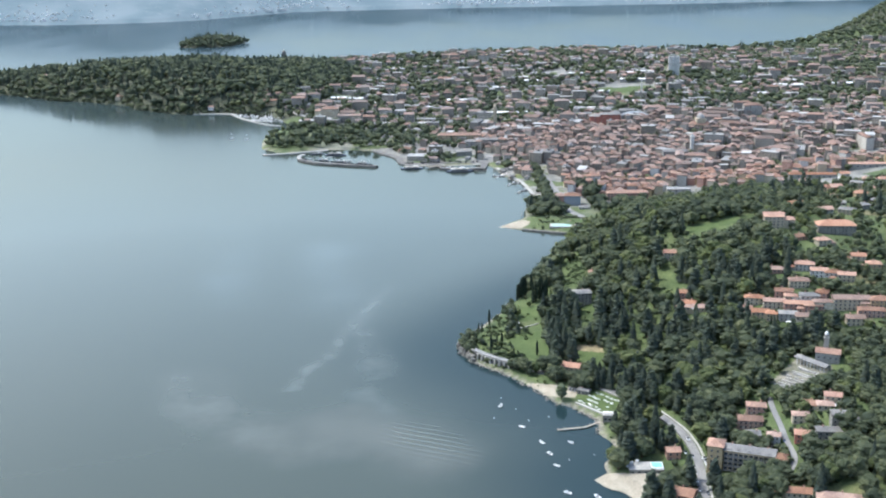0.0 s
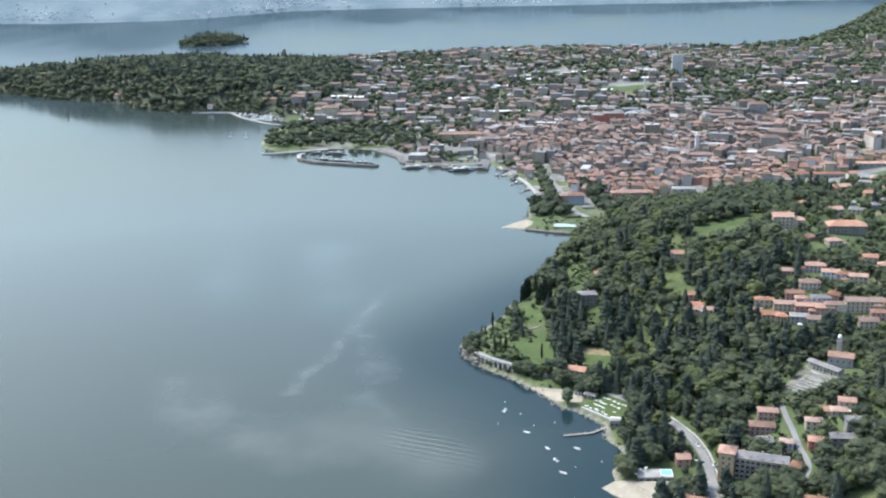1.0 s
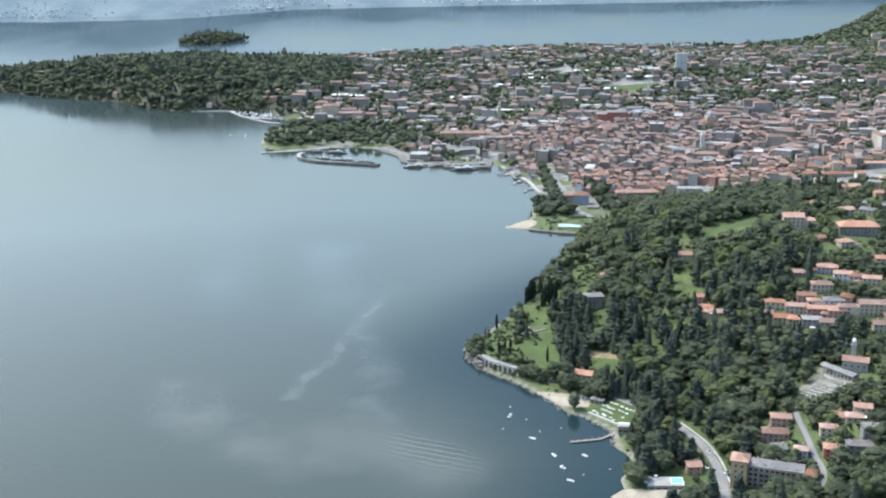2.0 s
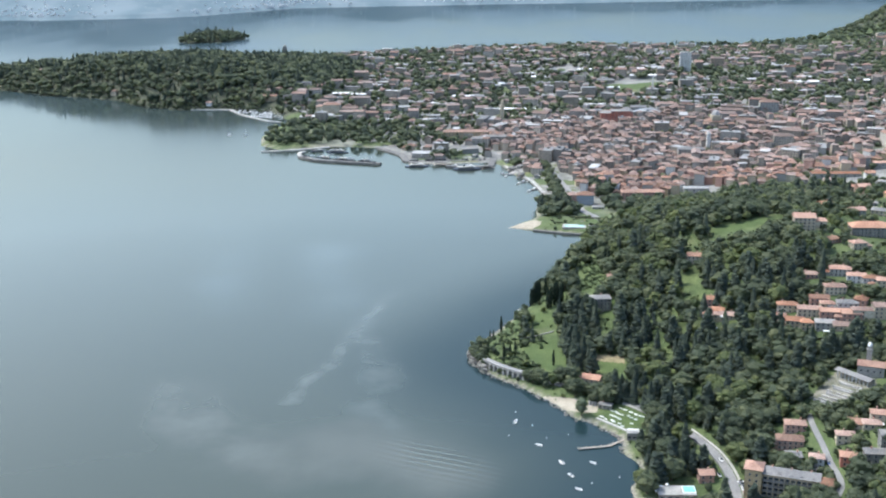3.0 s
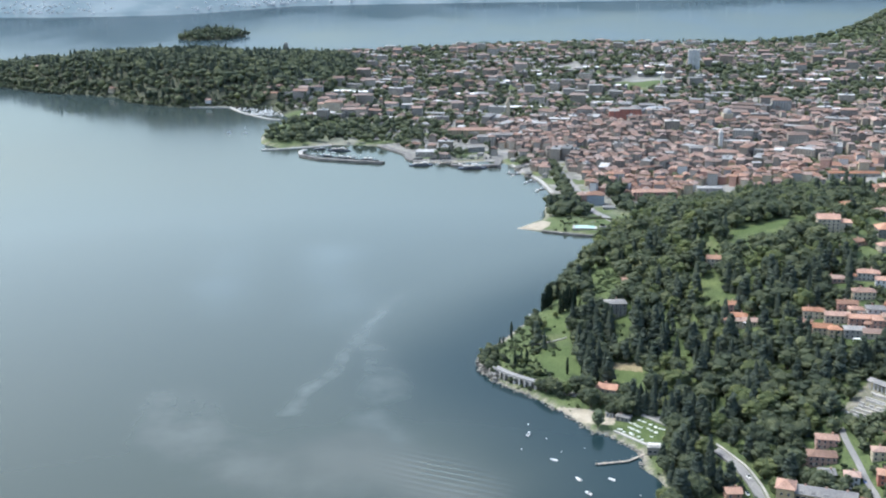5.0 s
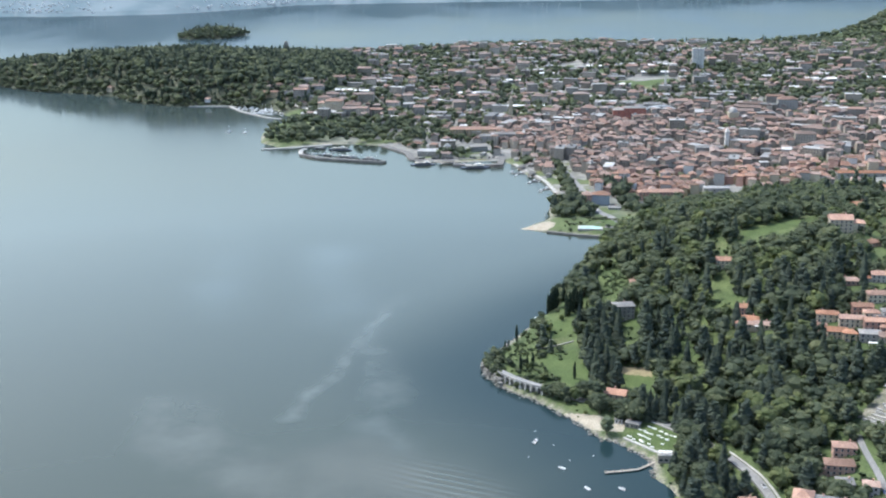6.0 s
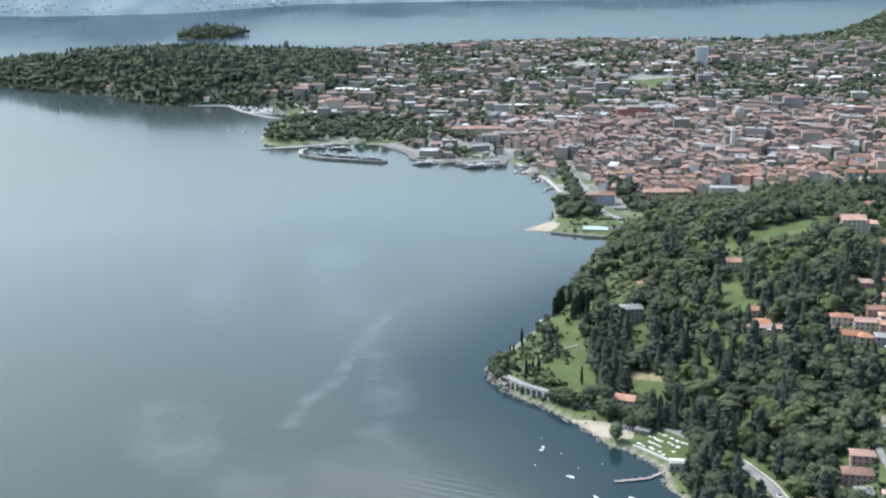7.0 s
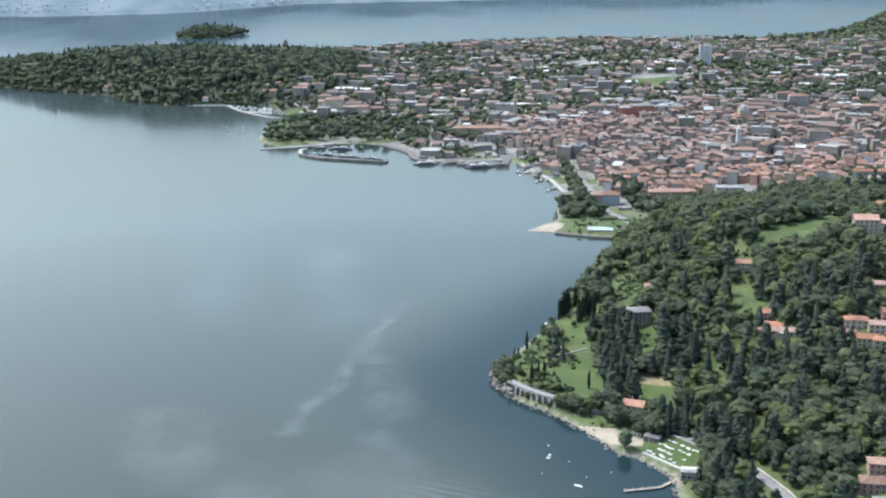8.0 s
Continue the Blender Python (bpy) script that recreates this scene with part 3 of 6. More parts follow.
class Wood:
    """Far or uncounted trees, joined into one stand."""

    def __init__(self, shapes=None):
        self.heaps, self.shapes = {}, shapes or FAR_TREES

    def add(self, kind, x, y, z, height, spread, rng):
        stem, crown = self.shapes[kind][int(rng.integers(5))]
        a = rng.uniform(0, 6.28)
        c, s = math.cos(a) * height * spread, math.sin(a) * height * spread
        m = np.array([[c, -s, 0], [s, c, 0], [0, 0, height]])
        at, tint = np.array([x, y, z - 0.1]), rng.uniform(0, 1)
        for key, heap in (("trunks", stem), (kind, crown)):
            v, f, t, _ = heap
            pile = self.heaps.setdefault(key, Heap())
            pile.add(v @ m.T + at, f)
            pile.t[-1] = t + tint

    def finish(self, name, label):
        top = tagged(new(name), label, "trees", kind="stuff")
        for key, heap in self.heaps.items():
            ob = part("trunks" if key == "trunks" else key + "_crowns", heap.mesh(key, [BARK if key == "trunks" else KINDS[key]]), top)
            tagged(ob, kind="stuff")
        return top


# ---- buildings ----
def box(x0, x1, y0, y1, z0, z1):
    v = np.array([(x, y, z) for z in (z0, z1) for y in (y0, y1) for x in (x0, x1)], float)
    f = np.array([(0, 2, 3), (0, 3, 1), (4, 5, 7), (4, 7, 6), (0, 1, 5), (0, 5, 4), (2, 6, 7), (2, 7, 3), (0, 4, 6), (0, 6, 2), (1, 3, 7), (1, 7, 5)])
    return v, f


def solid(name, mats, *boxes):
    h = Heap()
    for b in boxes:
        h.add(*b[:2], 0, b[2] if len(b) > 2 else 0)
    return h.mesh(name, mats)


def pitched(w, d, h, lift, hip, over=0.6, thick=0.25):
    """A tiled roof over a plan w by d: two slopes, hipped ends where hip is above 0, with its eaves."""
    x, y = w / 2 + over, d / 2 + over
    r = max(w / 2 - hip * d / 2, 0.05) + (over if hip == 0 else 0)
    v, f = [], []
    for dz in (0.0, -thick):
        v += [(-x, -y, h + dz), (x, -y, h + dz), (x, y, h + dz), (-x, y, h + dz), (-r, 0, h + lift + dz), (r, 0, h + lift + dz)]
    f = [(0, 1, 5), (0, 5, 4), (2, 3, 4), (2, 4, 5), (1, 2, 5), (3, 0, 4)]
    f += [(c + 6, b + 6, a + 6) for a, b, c in f]
    for a, b in ((0, 1), (1, 2), (2, 3), (3, 0)):
        f += [(a, a + 6, b + 6), (a, b + 6, b)]
    return np.array(v, float), np.array(f)


def gabled_wall(w, d, h, lift, hip, deep=3.0):
    """Walls of a house, sunk into the slope; the gables go up under the roof."""
    v, f = box(-w / 2, w / 2, -d / 2, d / 2, -deep, h)
    if hip == 0:
        n = len(v)
        v = np.concatenate([v, [(-w / 2, 0, h + lift - 0.3), (w / 2, 0, h + lift - 0.3)]])
        f = np.concatenate([f, [(4, 6, n), (5, n + 1, 7), (4, n, n + 1), (4, n + 1, 5), (6, 7, n + 1), (6, n + 1, n)]])
    return v, f


def window_mesh(w, h):
    """A window in the wall, in one piece: a raised pale surround with the dark pane set back in it."""
    x, z, t = w / 2, h / 2, 0.1
    v = []
    for dx, dz, y in ((x + t, z + t, 0.05), (x + t, z + t, -0.1), (x, z, -0.1), (x, z, -0.03)):
        v += [(-dx, y, -dz), (dx, y, -dz), (dx, y, dz), (-dx, y, dz)]
    f, m = [], []
    for k in (0, 4, 8):
        for i in range(4):
            a, b = k + i, k + (i + 1) % 4
            f += [(a, b, b + 4), (a, b + 4, a + 4)]
            m += [0, 0]
    f += [(12, 13, 14), (12, 14, 15)]
    return mesh_of("window", np.array(v), np.array(f), [CONCRETE, GLASS], m + [1, 1])


WINDOW = window_mesh(1.1, 1.5)
WIDE_WINDOW = window_mesh(2.2, 1.6)
def stack(name, mat, rings):
    """A stepped square shaft in one piece, from rings of (half width, half depth, z)."""
    v = np.concatenate([[(-a, -b, z), (a, -b, z), (a, b, z), (-a, b, z)] for a, b, z in rings])
    f = []
    for k in range(len(rings) - 1):
        for i in range(4):
            p, q = 4 * k + i, 4 * k + (i + 1) % 4
            f += [(p, q, q + 4), (p, q + 4, p + 4)]
    n = 4 * len(rings) - 4
    return mesh_of(name, v, np.array(f + [(n, n + 1, n + 2), (n, n + 2, n + 3)]), [mat])


CHIMNEY = stack("chimney", PLASTER["pink"], [(0.4, 0.35, -1.5), (0.4, 0.35, 0.9), (0.55, 0.5, 0.95), (0.55, 0.5, 1.2)])
DOOR = solid("door", [TIMBER], box(-0.55, 0.55, -0.06, 0.06, 0, 2.1))
STOREY = 3.0
WALL_WORD = {"cream": "cream-plastered", "ochre": "ochre-yellow", "pink": "pale pink plastered", "white": "white plastered", "grey": "grey plastered",
             "red": "dark red plastered", "stone": "grey stone", "blue": "pale blue plastered"}
hrng = np.random.default_rng(21)


def house(x, y, w, d, storeys, turn, wall, roof, name="house", group="houses on the hillside", gap=3.2, where="among trees on the hillside", all_sides=True, hip=None, base=None):
    """A house with its walls, roof, chimney, door and windows."""
    h = storeys * STOREY + 0.5
    hip = (1.0 if hrng.random() < 0.55 else 0.0) if hip is None else hip
    lift = d * (0.24 if roof == "tile" else 0.16)
    z = z_at(x, y) - (1.1 if storeys > 1 else 0.2) if base is None else base
    root = new(name)
    root.matrix_basis = pose(x, y, z, 0, 0, turn)
    part("wall", mesh_of("wall", *gabled_wall(w, d, h, lift, hip), [PLASTER[wall]]), root)
    part("roof", mesh_of("roof", *pitched(w, d, h, lift, hip), [(TILE if group == "houses on the hillside" else TILE_T) if roof == "tile" else SLATE]), root)
    part("chimney", CHIMNEY, root, at=pose(hrng.uniform(-0.25, 0.25) * w, d * 0.14, h + lift * 0.75))
    n = max(2, int(w / gap))
    for s in range(storeys):
        for k in range(n):
            part("window", WINDOW, root, at=pose((k + 0.5) * w / n - w / 2, -d / 2, s * STOREY + 1.7))
        if all_sides:
            for k in range(max(1, int(d / 4))):
                m = max(1, int(d / 4))
                part("window", WINDOW, root, at=pose(-w / 2, (k + 0.5) * d / m - d / 2, s * STOREY + 1.7, 0, 0, -90))
    if all_sides and w > 11 and hrng.random() < 0.65:
        side = 1 if hrng.random() < 0.5 else -1
        aw, ad, ah = w * hrng.uniform(0.35, 0.55), d * hrng.uniform(0.7, 0.95), max(h - STOREY, 3.3)
        ax = side * (w / 2 + aw / 2 - 0.05)
        part("annex_wall", mesh_of("annex_wall", *gabled_wall(aw, ad, ah, ad * 0.22, 1.0), [PLASTER[wall]]), root, at=pose(ax, -0.4, 0))
        part("annex_roof", mesh_of("annex_roof", *pitched(aw, ad, ah, ad * 0.22, 1.0), [TILE if roof == "tile" else SLATE]), root, at=pose(ax, -0.4, 0))
        for s in range(max(1, storeys - 1)):
            part("window", WINDOW, root, at=pose(ax, -0.4 - ad / 2, s * STOREY + 1.7))
    part("door", DOOR, root, at=pose(w * 0.5 / n - w / 2 + 1.6, -d / 2 - 0.03, 0.02), label="dark wooden door")
    kind = "grey slab roof" if roof != "tile" else "terracotta roof"
    return tagged(root, f"{WALL_WORD[wall]} house with {kind} {where}", "house", group)


SHORE_HOUSES = [
    (98, 854, 19, 10, 2, -22, "cream", "tile"),
    (122, 971, 16, 11, 4, 4, "stone", "slate"),
    (138, 1011, 9, 7, 2, 0, "pink", "tile"),
    (206, 1001, 13, 9, 2, -10, "cream", "tile"),
    (307, 1036, 18, 13, 4, -8, "cream", "tile"),
    (309, 1179, 15, 9, 2, -10, "pink", "tile"),
    (381, 1347, 10, 8, 1, -10, "cream", "tile"),
    (362, 1027, 34, 16, 3, -5, "stone", "tile"),
    (320, 1002, 16, 8, 1, 20, "pink", "tile"),
    (338, 988, 12, 9, 2, 10, "cream", "tile"),
]
VILLAGE_HOUSES = [
    (203, 929, 10, 8, 2, -15, "pink", "tile"),
    (204, 911, 12, 9, 2, -15, "grey", "tile"),
    (212, 903, 14, 8, 1, -15, "cream", "tile"),
    (253, 893, 15, 8, 2, -12, "cream", "tile"),
    (266, 881, 17, 8, 2, -12, "cream", "tile"),
    (282, 871, 22, 8, 2, -10, "pink", "tile"),
    (292, 865, 14, 8, 2, -10, "pink", "tile"),
    (243, 880, 10, 8, 2, -12, "cream", "tile"),
    (252, 870, 13, 9, 2, -12, "cream", "tile"),
    (259, 864, 9, 8, 2, -12, "ochre", "tile"),
    (271, 859, 14, 9, 2, -12, "grey", "slate"),
    (283, 854, 15, 9, 1, -14, "cream", "tile"),
]
UPPER_HOUSES = [
    (293, 907, 16, 9, 2, -5, "cream", "tile"),
    (277, 894, 14, 8, 2, -8, "pink", "tile"),
    (280, 884, 10, 7, 2, -8, "cream", "tile"),
    (294, 881, 15, 9, 2, -8, "white", "slate"),
    (305, 883, 9, 9, 2, -30, "pink", "tile"),
    (306, 935, 16, 9, 2, -14, "grey", "tile"),
    (314, 921, 14, 8, 2, -14, "white", "tile"),
    (324, 915, 14, 8, 2, -14, "white", "tile"),
    (333, 910, 14, 8, 2, -14, "cream", "tile"),
    (321, 863, 28, 10, 3, -6, "cream", "tile"),
    (342, 858, 16, 10, 3, -6, "ochre", "tile"),
    (316, 838, 14, 9, 2, -6, "cream", "tile"),
]
LANE_HOUSES = [
    (207, 722, 16, 9, 2, -10, "pink", "tile"),
    (215, 738, 13, 8, 2, -10, "pink", "tile"),
    (204, 703, 9, 8, 2, -10, "grey", "slate"),
    (215, 694, 8.5, 7, 2, -16, "white", "tile"),
    (237, 710, 11, 7, 2, -10, "cream", "tile"),
    (231, 686, 9.5, 8, 2, -14, "red", "tile"),
    (246, 681, 15, 8, 2, -6, "stone", "slate"),
    (257, 692, 12, 8, 3, -6, "grey", "slate"),
    (249, 724, 12, 9, 1, -24, "cream", "tile"),
    (256, 719, 11, 8, 1, -10, "cream", "tile"),
    (263, 725, 11, 8, 2, -16, "cream", "tile"),
]
ROAD_HOUSES = [
    (151, 703, 9, 8, 2, 0, "pink", "tile"),
    (147, 645, 13, 12, 2, -30, "pink", "tile"),
    (213, 630, 16, 8, 1, -12, "cream", "tile"),
    (231, 612, 26, 12, 2, -16, "cream", "tile"),
    (281, 936, 16, 8, 1, -10, "pink", "tile"),
    (356, 949, 12, 9, 2, -10, "cream", "tile"),
    (363, 931, 12, 9, 2, -10, "ochre", "tile"),
    (332, 848, 20, 8, 2, -10, "pink", "tile"),
]
CYPRESSES = [(68, 1013), (70, 1015), (72, 1016), (74, 1017), (76, 1018), (82, 1029), (81, 997), (84, 999), (87, 1001), (90, 1003), (92, 999), (89, 1006), (94, 1004),
             (30, 953), (33, 957), (40, 970), (22, 928), (27, 925), (39, 909), (44, 911), (48, 912), (86, 885), (76, 890), (136, 1046), (139, 1044), (176, 1045), (178, 1039)]
CONIFERS = [ (219, 816), (235, 826), (236, 808), (235, 845), (221, 843), (204, 843), (199, 864), (163, 846), (165, 884), (168, 863), (189, 879), (153, 880), (146, 894), (264, 924), (264, 933), (210, 952), (206, 956), (147, 903), (142, 935), (131, 921), (261, 814), (271, 819), (281, 824), (290, 724), (288, 735), (88, 905), (91, 915), (88, 924), (93, 899), (95, 907), (102, 923), (101, 959), (114, 940), (186, 635), (222, 620) ]
BOATS = [ (41, 796), (54, 759), (66, 733), (70, 715), (73, 697), (86, 732), (76, 659), (94, 653), (-354, 1929), (-327, 1921) ]


# ---- the hillside: clearings, houses, trees ----
LAWNS = {
    "lower_lawn": [(55, 922), (61, 937), (82, 935), (83, 915), (90, 889), (74, 879), (63, 890)],
    "upper_lawn": [(64, 963), (68, 993), (86, 989), (84, 965)],
    "court_lawn": [(107, 899), (129, 888), (127, 866), (113, 872)],
    "hilltop_meadow": [(226, 1050), (300, 1078), (297, 1060), (255, 1042), (229, 1043)],
    "knoll_lawn": [(129, 989), (139, 976), (134, 952), (122, 955)],
    "slope_lawn": [(106, 1010), (113, 1028), (126, 1086), (136, 1086), (134, 1042), (134, 1020), (120, 1012)],
    "glade": [(190, 976), (207, 970), (202, 949), (187, 960)],
    "lido": [(92, 797), (103, 815), (120, 813), (132, 793), (119, 770), (108, 768)],
    "beach": [(68, 829), (92, 826), (102, 803), (92, 794), (80, 795)],
    "spit": [(95, 676), (110, 684), (146, 680), (146, 655), (118, 640), (108, 660)],
    "house_court": [(90, 845), (108, 845), (108, 858), (90, 858)],
    "garden": [(218, 761), (240, 772), (244, 756), (229, 742)],
    "terrace_plots": [(234, 772), (262, 800), (280, 772), (250, 756)],
}
ROADS = {
    "lake_road": [(24, 908), (31, 893), (48, 876), (65, 865), (80, 853), (100, 838), (119, 819), (136, 797), (150, 770), (158, 748), (163, 734), (166, 711), (166, 690), (163, 666), (160, 644), (155, 600)],
    "village_lane": [(228, 752), (226, 740), (225, 723), (224, 707), (222, 692), (222, 675), (221, 662), (214, 655)],
}
HOUSE_SPOTS = []


def inside(poly, x, y, grow=0.0):
    """Whether a place lies in an outline, or nearly so."""
    if grow:
        return inland(poly, np.array([float(x)]), np.array([float(y)]))[0] > -grow
    hit = False
    for (ax, ay), (bx, by) in zip(poly, poly[1:] + poly[:1]):
        if (ay > y) != (by > y) and x < ax + (y - ay) / (by - ay) * (bx - ax):
            hit = not hit
    return hit


BOXES = {k: (min(p[0] for p in v), max(p[0] for p in v), min(p[1] for p in v), max(p[1] for p in v)) for k, v in LAWNS.items()}


def on_lawn(x, y, skip=()):
    return any(b[0] < x < b[1] and b[2] < y < b[3] and k not in skip and inside(LAWNS[k], x, y) for k, b in BOXES.items())


def road_gap(x, y):
    best = 1e9
    for line in ROADS.values():
        for (ax, ay), (bx, by) in zip(line, line[1:]):
            dx, dy = bx - ax, by - ay
            t = min(max(((x - ax) * dx + (y - ay) * dy) / (dx * dx + dy * dy), 0), 1)
            best = min(best, math.hypot(x - ax - t * dx, y - ay - t * dy))
    return best


for row in SHORE_HOUSES + VILLAGE_HOUSES + UPPER_HOUSES + LANE_HOUSES + ROAD_HOUSES:
    house(*row)
    HOUSE_SPOTS.append((row[0], row[1], max(row[2], row[3]) / 2))

# Scattered villas in gardens, between the hill and the town.
srng = np.random.default_rng(5)
tries = 0
while len(HOUSE_SPOTS) < 128 and tries < 4000:
    tries += 1
    x, y = srng.uniform(300, 700), srng.uniform(930, 1440)
    if x < 0.33 * y - 30 and y < 1180:
        continue
    if inland(MAINLAND, np.array([x]), np.array([y]))[0] < 60 or any(math.hypot(x - a, y - b) < r + 17 for a, b, r in HOUSE_SPOTS):
        continue
    if any(inside(p, x, y, 12) for p in LAWNS.values()):
        continue
    w = srng.uniform(10, 17)
    wall = srng.choice(["cream", "pink", "white", "ochre", "grey", "cream"])
    house(x, y, w, srng.uniform(8, 11), int(srng.integers(1, 4)), srng.uniform(-30, 20), str(wall), "tile" if srng.random() < 0.85 else "slate", gap=3.8, all_sides=False,
          where="above the town")
    HOUSE_SPOTS.append((x, y, w / 2))

BUILT = [(87, 803, 7), (174, 680, 10), (186, 675, 9), (198, 669, 8), (278, 782, 11), (266, 786, 8), (131, 684, 14), (118, 768, 8)]


def open_view(x, y, h):
    """Kept free of trees: lawns, houses and roads, and the strip in front of them."""
    for back in np.arange(0, h * 1.9, 4.0):
        yy, xx = y + back, x + back * x / y
        if on_lawn(xx, yy, () if back == 0 else ("spit", "beach")):
            return False
        if back < 14 and any(abs(xx - a) < 30 and math.hypot(xx - a, yy - b) < r + (3 if back == 0 else -1) for a, b, r in HOUSE_SPOTS + BUILT):
            return False
        if yy < 765 and back < 26 and road_gap(xx, yy) < (5.5 if back == 0 else 3.5):
            return False
    return True


forest = Wood(COARSE)
frng = np.random.default_rng(11)
planted = 0
for x, y in CYPRESSES:
    plant("cypress", x, y, frng.uniform(16, 20) if y > 980 else frng.uniform(7, 9) if x < 36 else frng.uniform(11, 14), 1.0, frng)
for x, y in CONIFERS:
    plant("conifer" if frng.random() < 0.6 else "pine", x, y, frng.uniform(19, 27), 0.9, frng)
for x, y, h in ((58, 862, 8), (62, 860, 9), (66, 857, 8), (54, 866, 7), (84, 842, 8), (88, 838, 9), (93, 835, 8), (110, 826, 9), (104, 828, 9), (99, 831, 8),
                (196, 650, 12), (203, 648, 13), (190, 652, 10), (209, 652, 11), (184, 655, 8), (17, 914, 8), (20, 906, 8), (16, 922, 9), (22, 918, 7), (19, 930, 8), (25, 925, 7),
                (139, 668, 8), (142, 661, 10), (147, 667, 10), (139, 655, 10), (145, 650, 11), (150, 657, 9), (136, 660, 8), (148, 674, 8), (143, 672, 7)):
    plant("broad", x, y, h * (1.35 if 820 < y < 870 else 1.0), frng.uniform(1.15, 1.4), frng)
for x, y in [(181, 794), (188, 798), (192, 786), (182, 781), (179, 805), (159, 778), (187, 886), (169, 1008), (186, 1022), (246, 971)]:
    plant("lime", x, y, frng.uniform(14, 19), frng.uniform(1.1, 1.35), frng)
plant("willow", 87, 803, 14, 0.85, frng)
for x, y, h in ((127, 772, 9), (131, 778, 11), (129, 764, 10), (134, 770, 13), (124.5, 755, 7), (136, 783, 12), (121, 751, 5), (126, 748, 8), (131, 752, 11), (118, 745, 5)):
    plant("broad", x, y, h, frng.uniform(1.0, 1.25), frng)
# Trees before the hotel and by its garden.
for x, y, h in ((186, 655, 13), (191, 659, 15), (196, 655, 14), (201, 651, 12), (193, 648, 11), (181, 650, 9), (176, 655, 6), (206, 660, 10), (186, 645, 10)):
    plant("broad", x, y, h, frng.uniform(1.1, 1.3), frng)
# A clipped row of shrubs below the lawn, and single bushes on it.
for k in range(11):
    plant("bush", 43 + 2.1 * k, 897 - 0.75 * k + frng.uniform(-1.5, 1.5), frng.uniform(2.6, 4.4), 1.0, frng)
for x, y in ((64, 934), (67, 931), (70, 928), (72, 934), (69, 922), (74, 930), (68, 982), (75, 975), (70, 971)):
    plant("bush", x, y, frng.uniform(1.2, 2.6), 1.0, frng)
cand = []
for gy_ in np.arange(600, 1420, 8.0):
    for gx_ in np.arange(0, 760, 8.0):
        cand.append((gx_ + frng.uniform(-3.4, 3.4), gy_ + frng.uniform(-3.4, 3.4)))
cand = np.array(cand)
dist = inland(MAINLAND, cand[:, 0], cand[:, 1])
tall = ground(cand[:, 0], cand[:, 1])
for (x, y), s, z in zip(cand, dist, tall):
    if s < 2.5 or x > 0.46 * y + 40 or x < 0.02 * y - 20 or (y > 1262 and x < 235) or (y > 1330 and x < 330):
        continue
    suburb = max(0.0, min(1.0, (x - (0.27 * y + 10)) / 60)) * (1 if y > 830 else 0.75 if y > 682 else 0.0)
    u = frng.random()
    if u < 0.36 * suburb:
        continue
    patchy, species = noise.noise(Vector((x / 38, y / 38, 3.7))), noise.noise(Vector((x / 30, y / 45, 9.1)))
    low = suburb * 0.4 + (0.35 if s < 14 else 0) + (0.75 if patchy < -0.3 else 0.0)
    r = frng.random()
    dark = (0.62 if species > -0.05 else 0.12) if 800 < y < 970 and x < 300 else 0.55 if y < 800 and x < 172 else (0.12 if species > 0.25 else 0.03)
    if r < low * 0.6:
        kind, h, sp = ("bush", frng.uniform(1.8, 4.5), 0.8) if frng.random() < 0.65 else ("broad", frng.uniform(4, 7), 1.2)
    elif r < low * 0.6 + dark * (1 - min(low, 1)):
        kind = "conifer" if frng.random() < 0.4 else "pine"
        h, sp = frng.uniform(13, 24), frng.uniform(0.8, 1.15)
    elif frng.random() < 0.015:
        kind, h, sp = "cypress", frng.uniform(9, 15), 1.1
    else:
        if frng.random() < 0.2:
            continue
        kind, h, sp = "broad", frng.uniform(8, 18) * (1 - 0.35 * suburb), frng.uniform(0.95, 1.35)
    if (s < 17 and 795 < y < 925) or (x < 58 and 880 < y < 1000) or (x < 97 and 985 < y < 1022):
        if frng.random() < 0.12:
            continue
        kind, h, sp = ("bush", frng.uniform(1.2, 3.2), 0.9) if frng.random() < 0.6 else ("broad", frng.uniform(3, 7), 1.15)
        if x < 27 and y > 893 and y < 945:
            kind, h, sp = "broad", frng.uniform(5, 9), 1.15
    if not open_view(x, y, h):
        if open_view(x, y, 3.0) and frng.random() < (0.75 if y < 800 or x > 200 else 0.9 if x < 58 else 0.4):
            kind, h, sp = ("bush", frng.uniform(1.5, 3.5), 0.8) if frng.random() < 0.6 else ("broad", frng.uniform(4.0, 6.0), 1.2)
        else:
            continue
    if kind == "broad" and int(x * 7 + y * 13) % 8 == 0:
        kind = "lime"
    if planted < 290 and ((y < 800 and x < 200) or (y < 960 and s < 75)):
        plant(kind, x, y, h, sp, frng)
        planted += 1
    else:
        forest.add(kind, x, y, z, h, sp, frng)
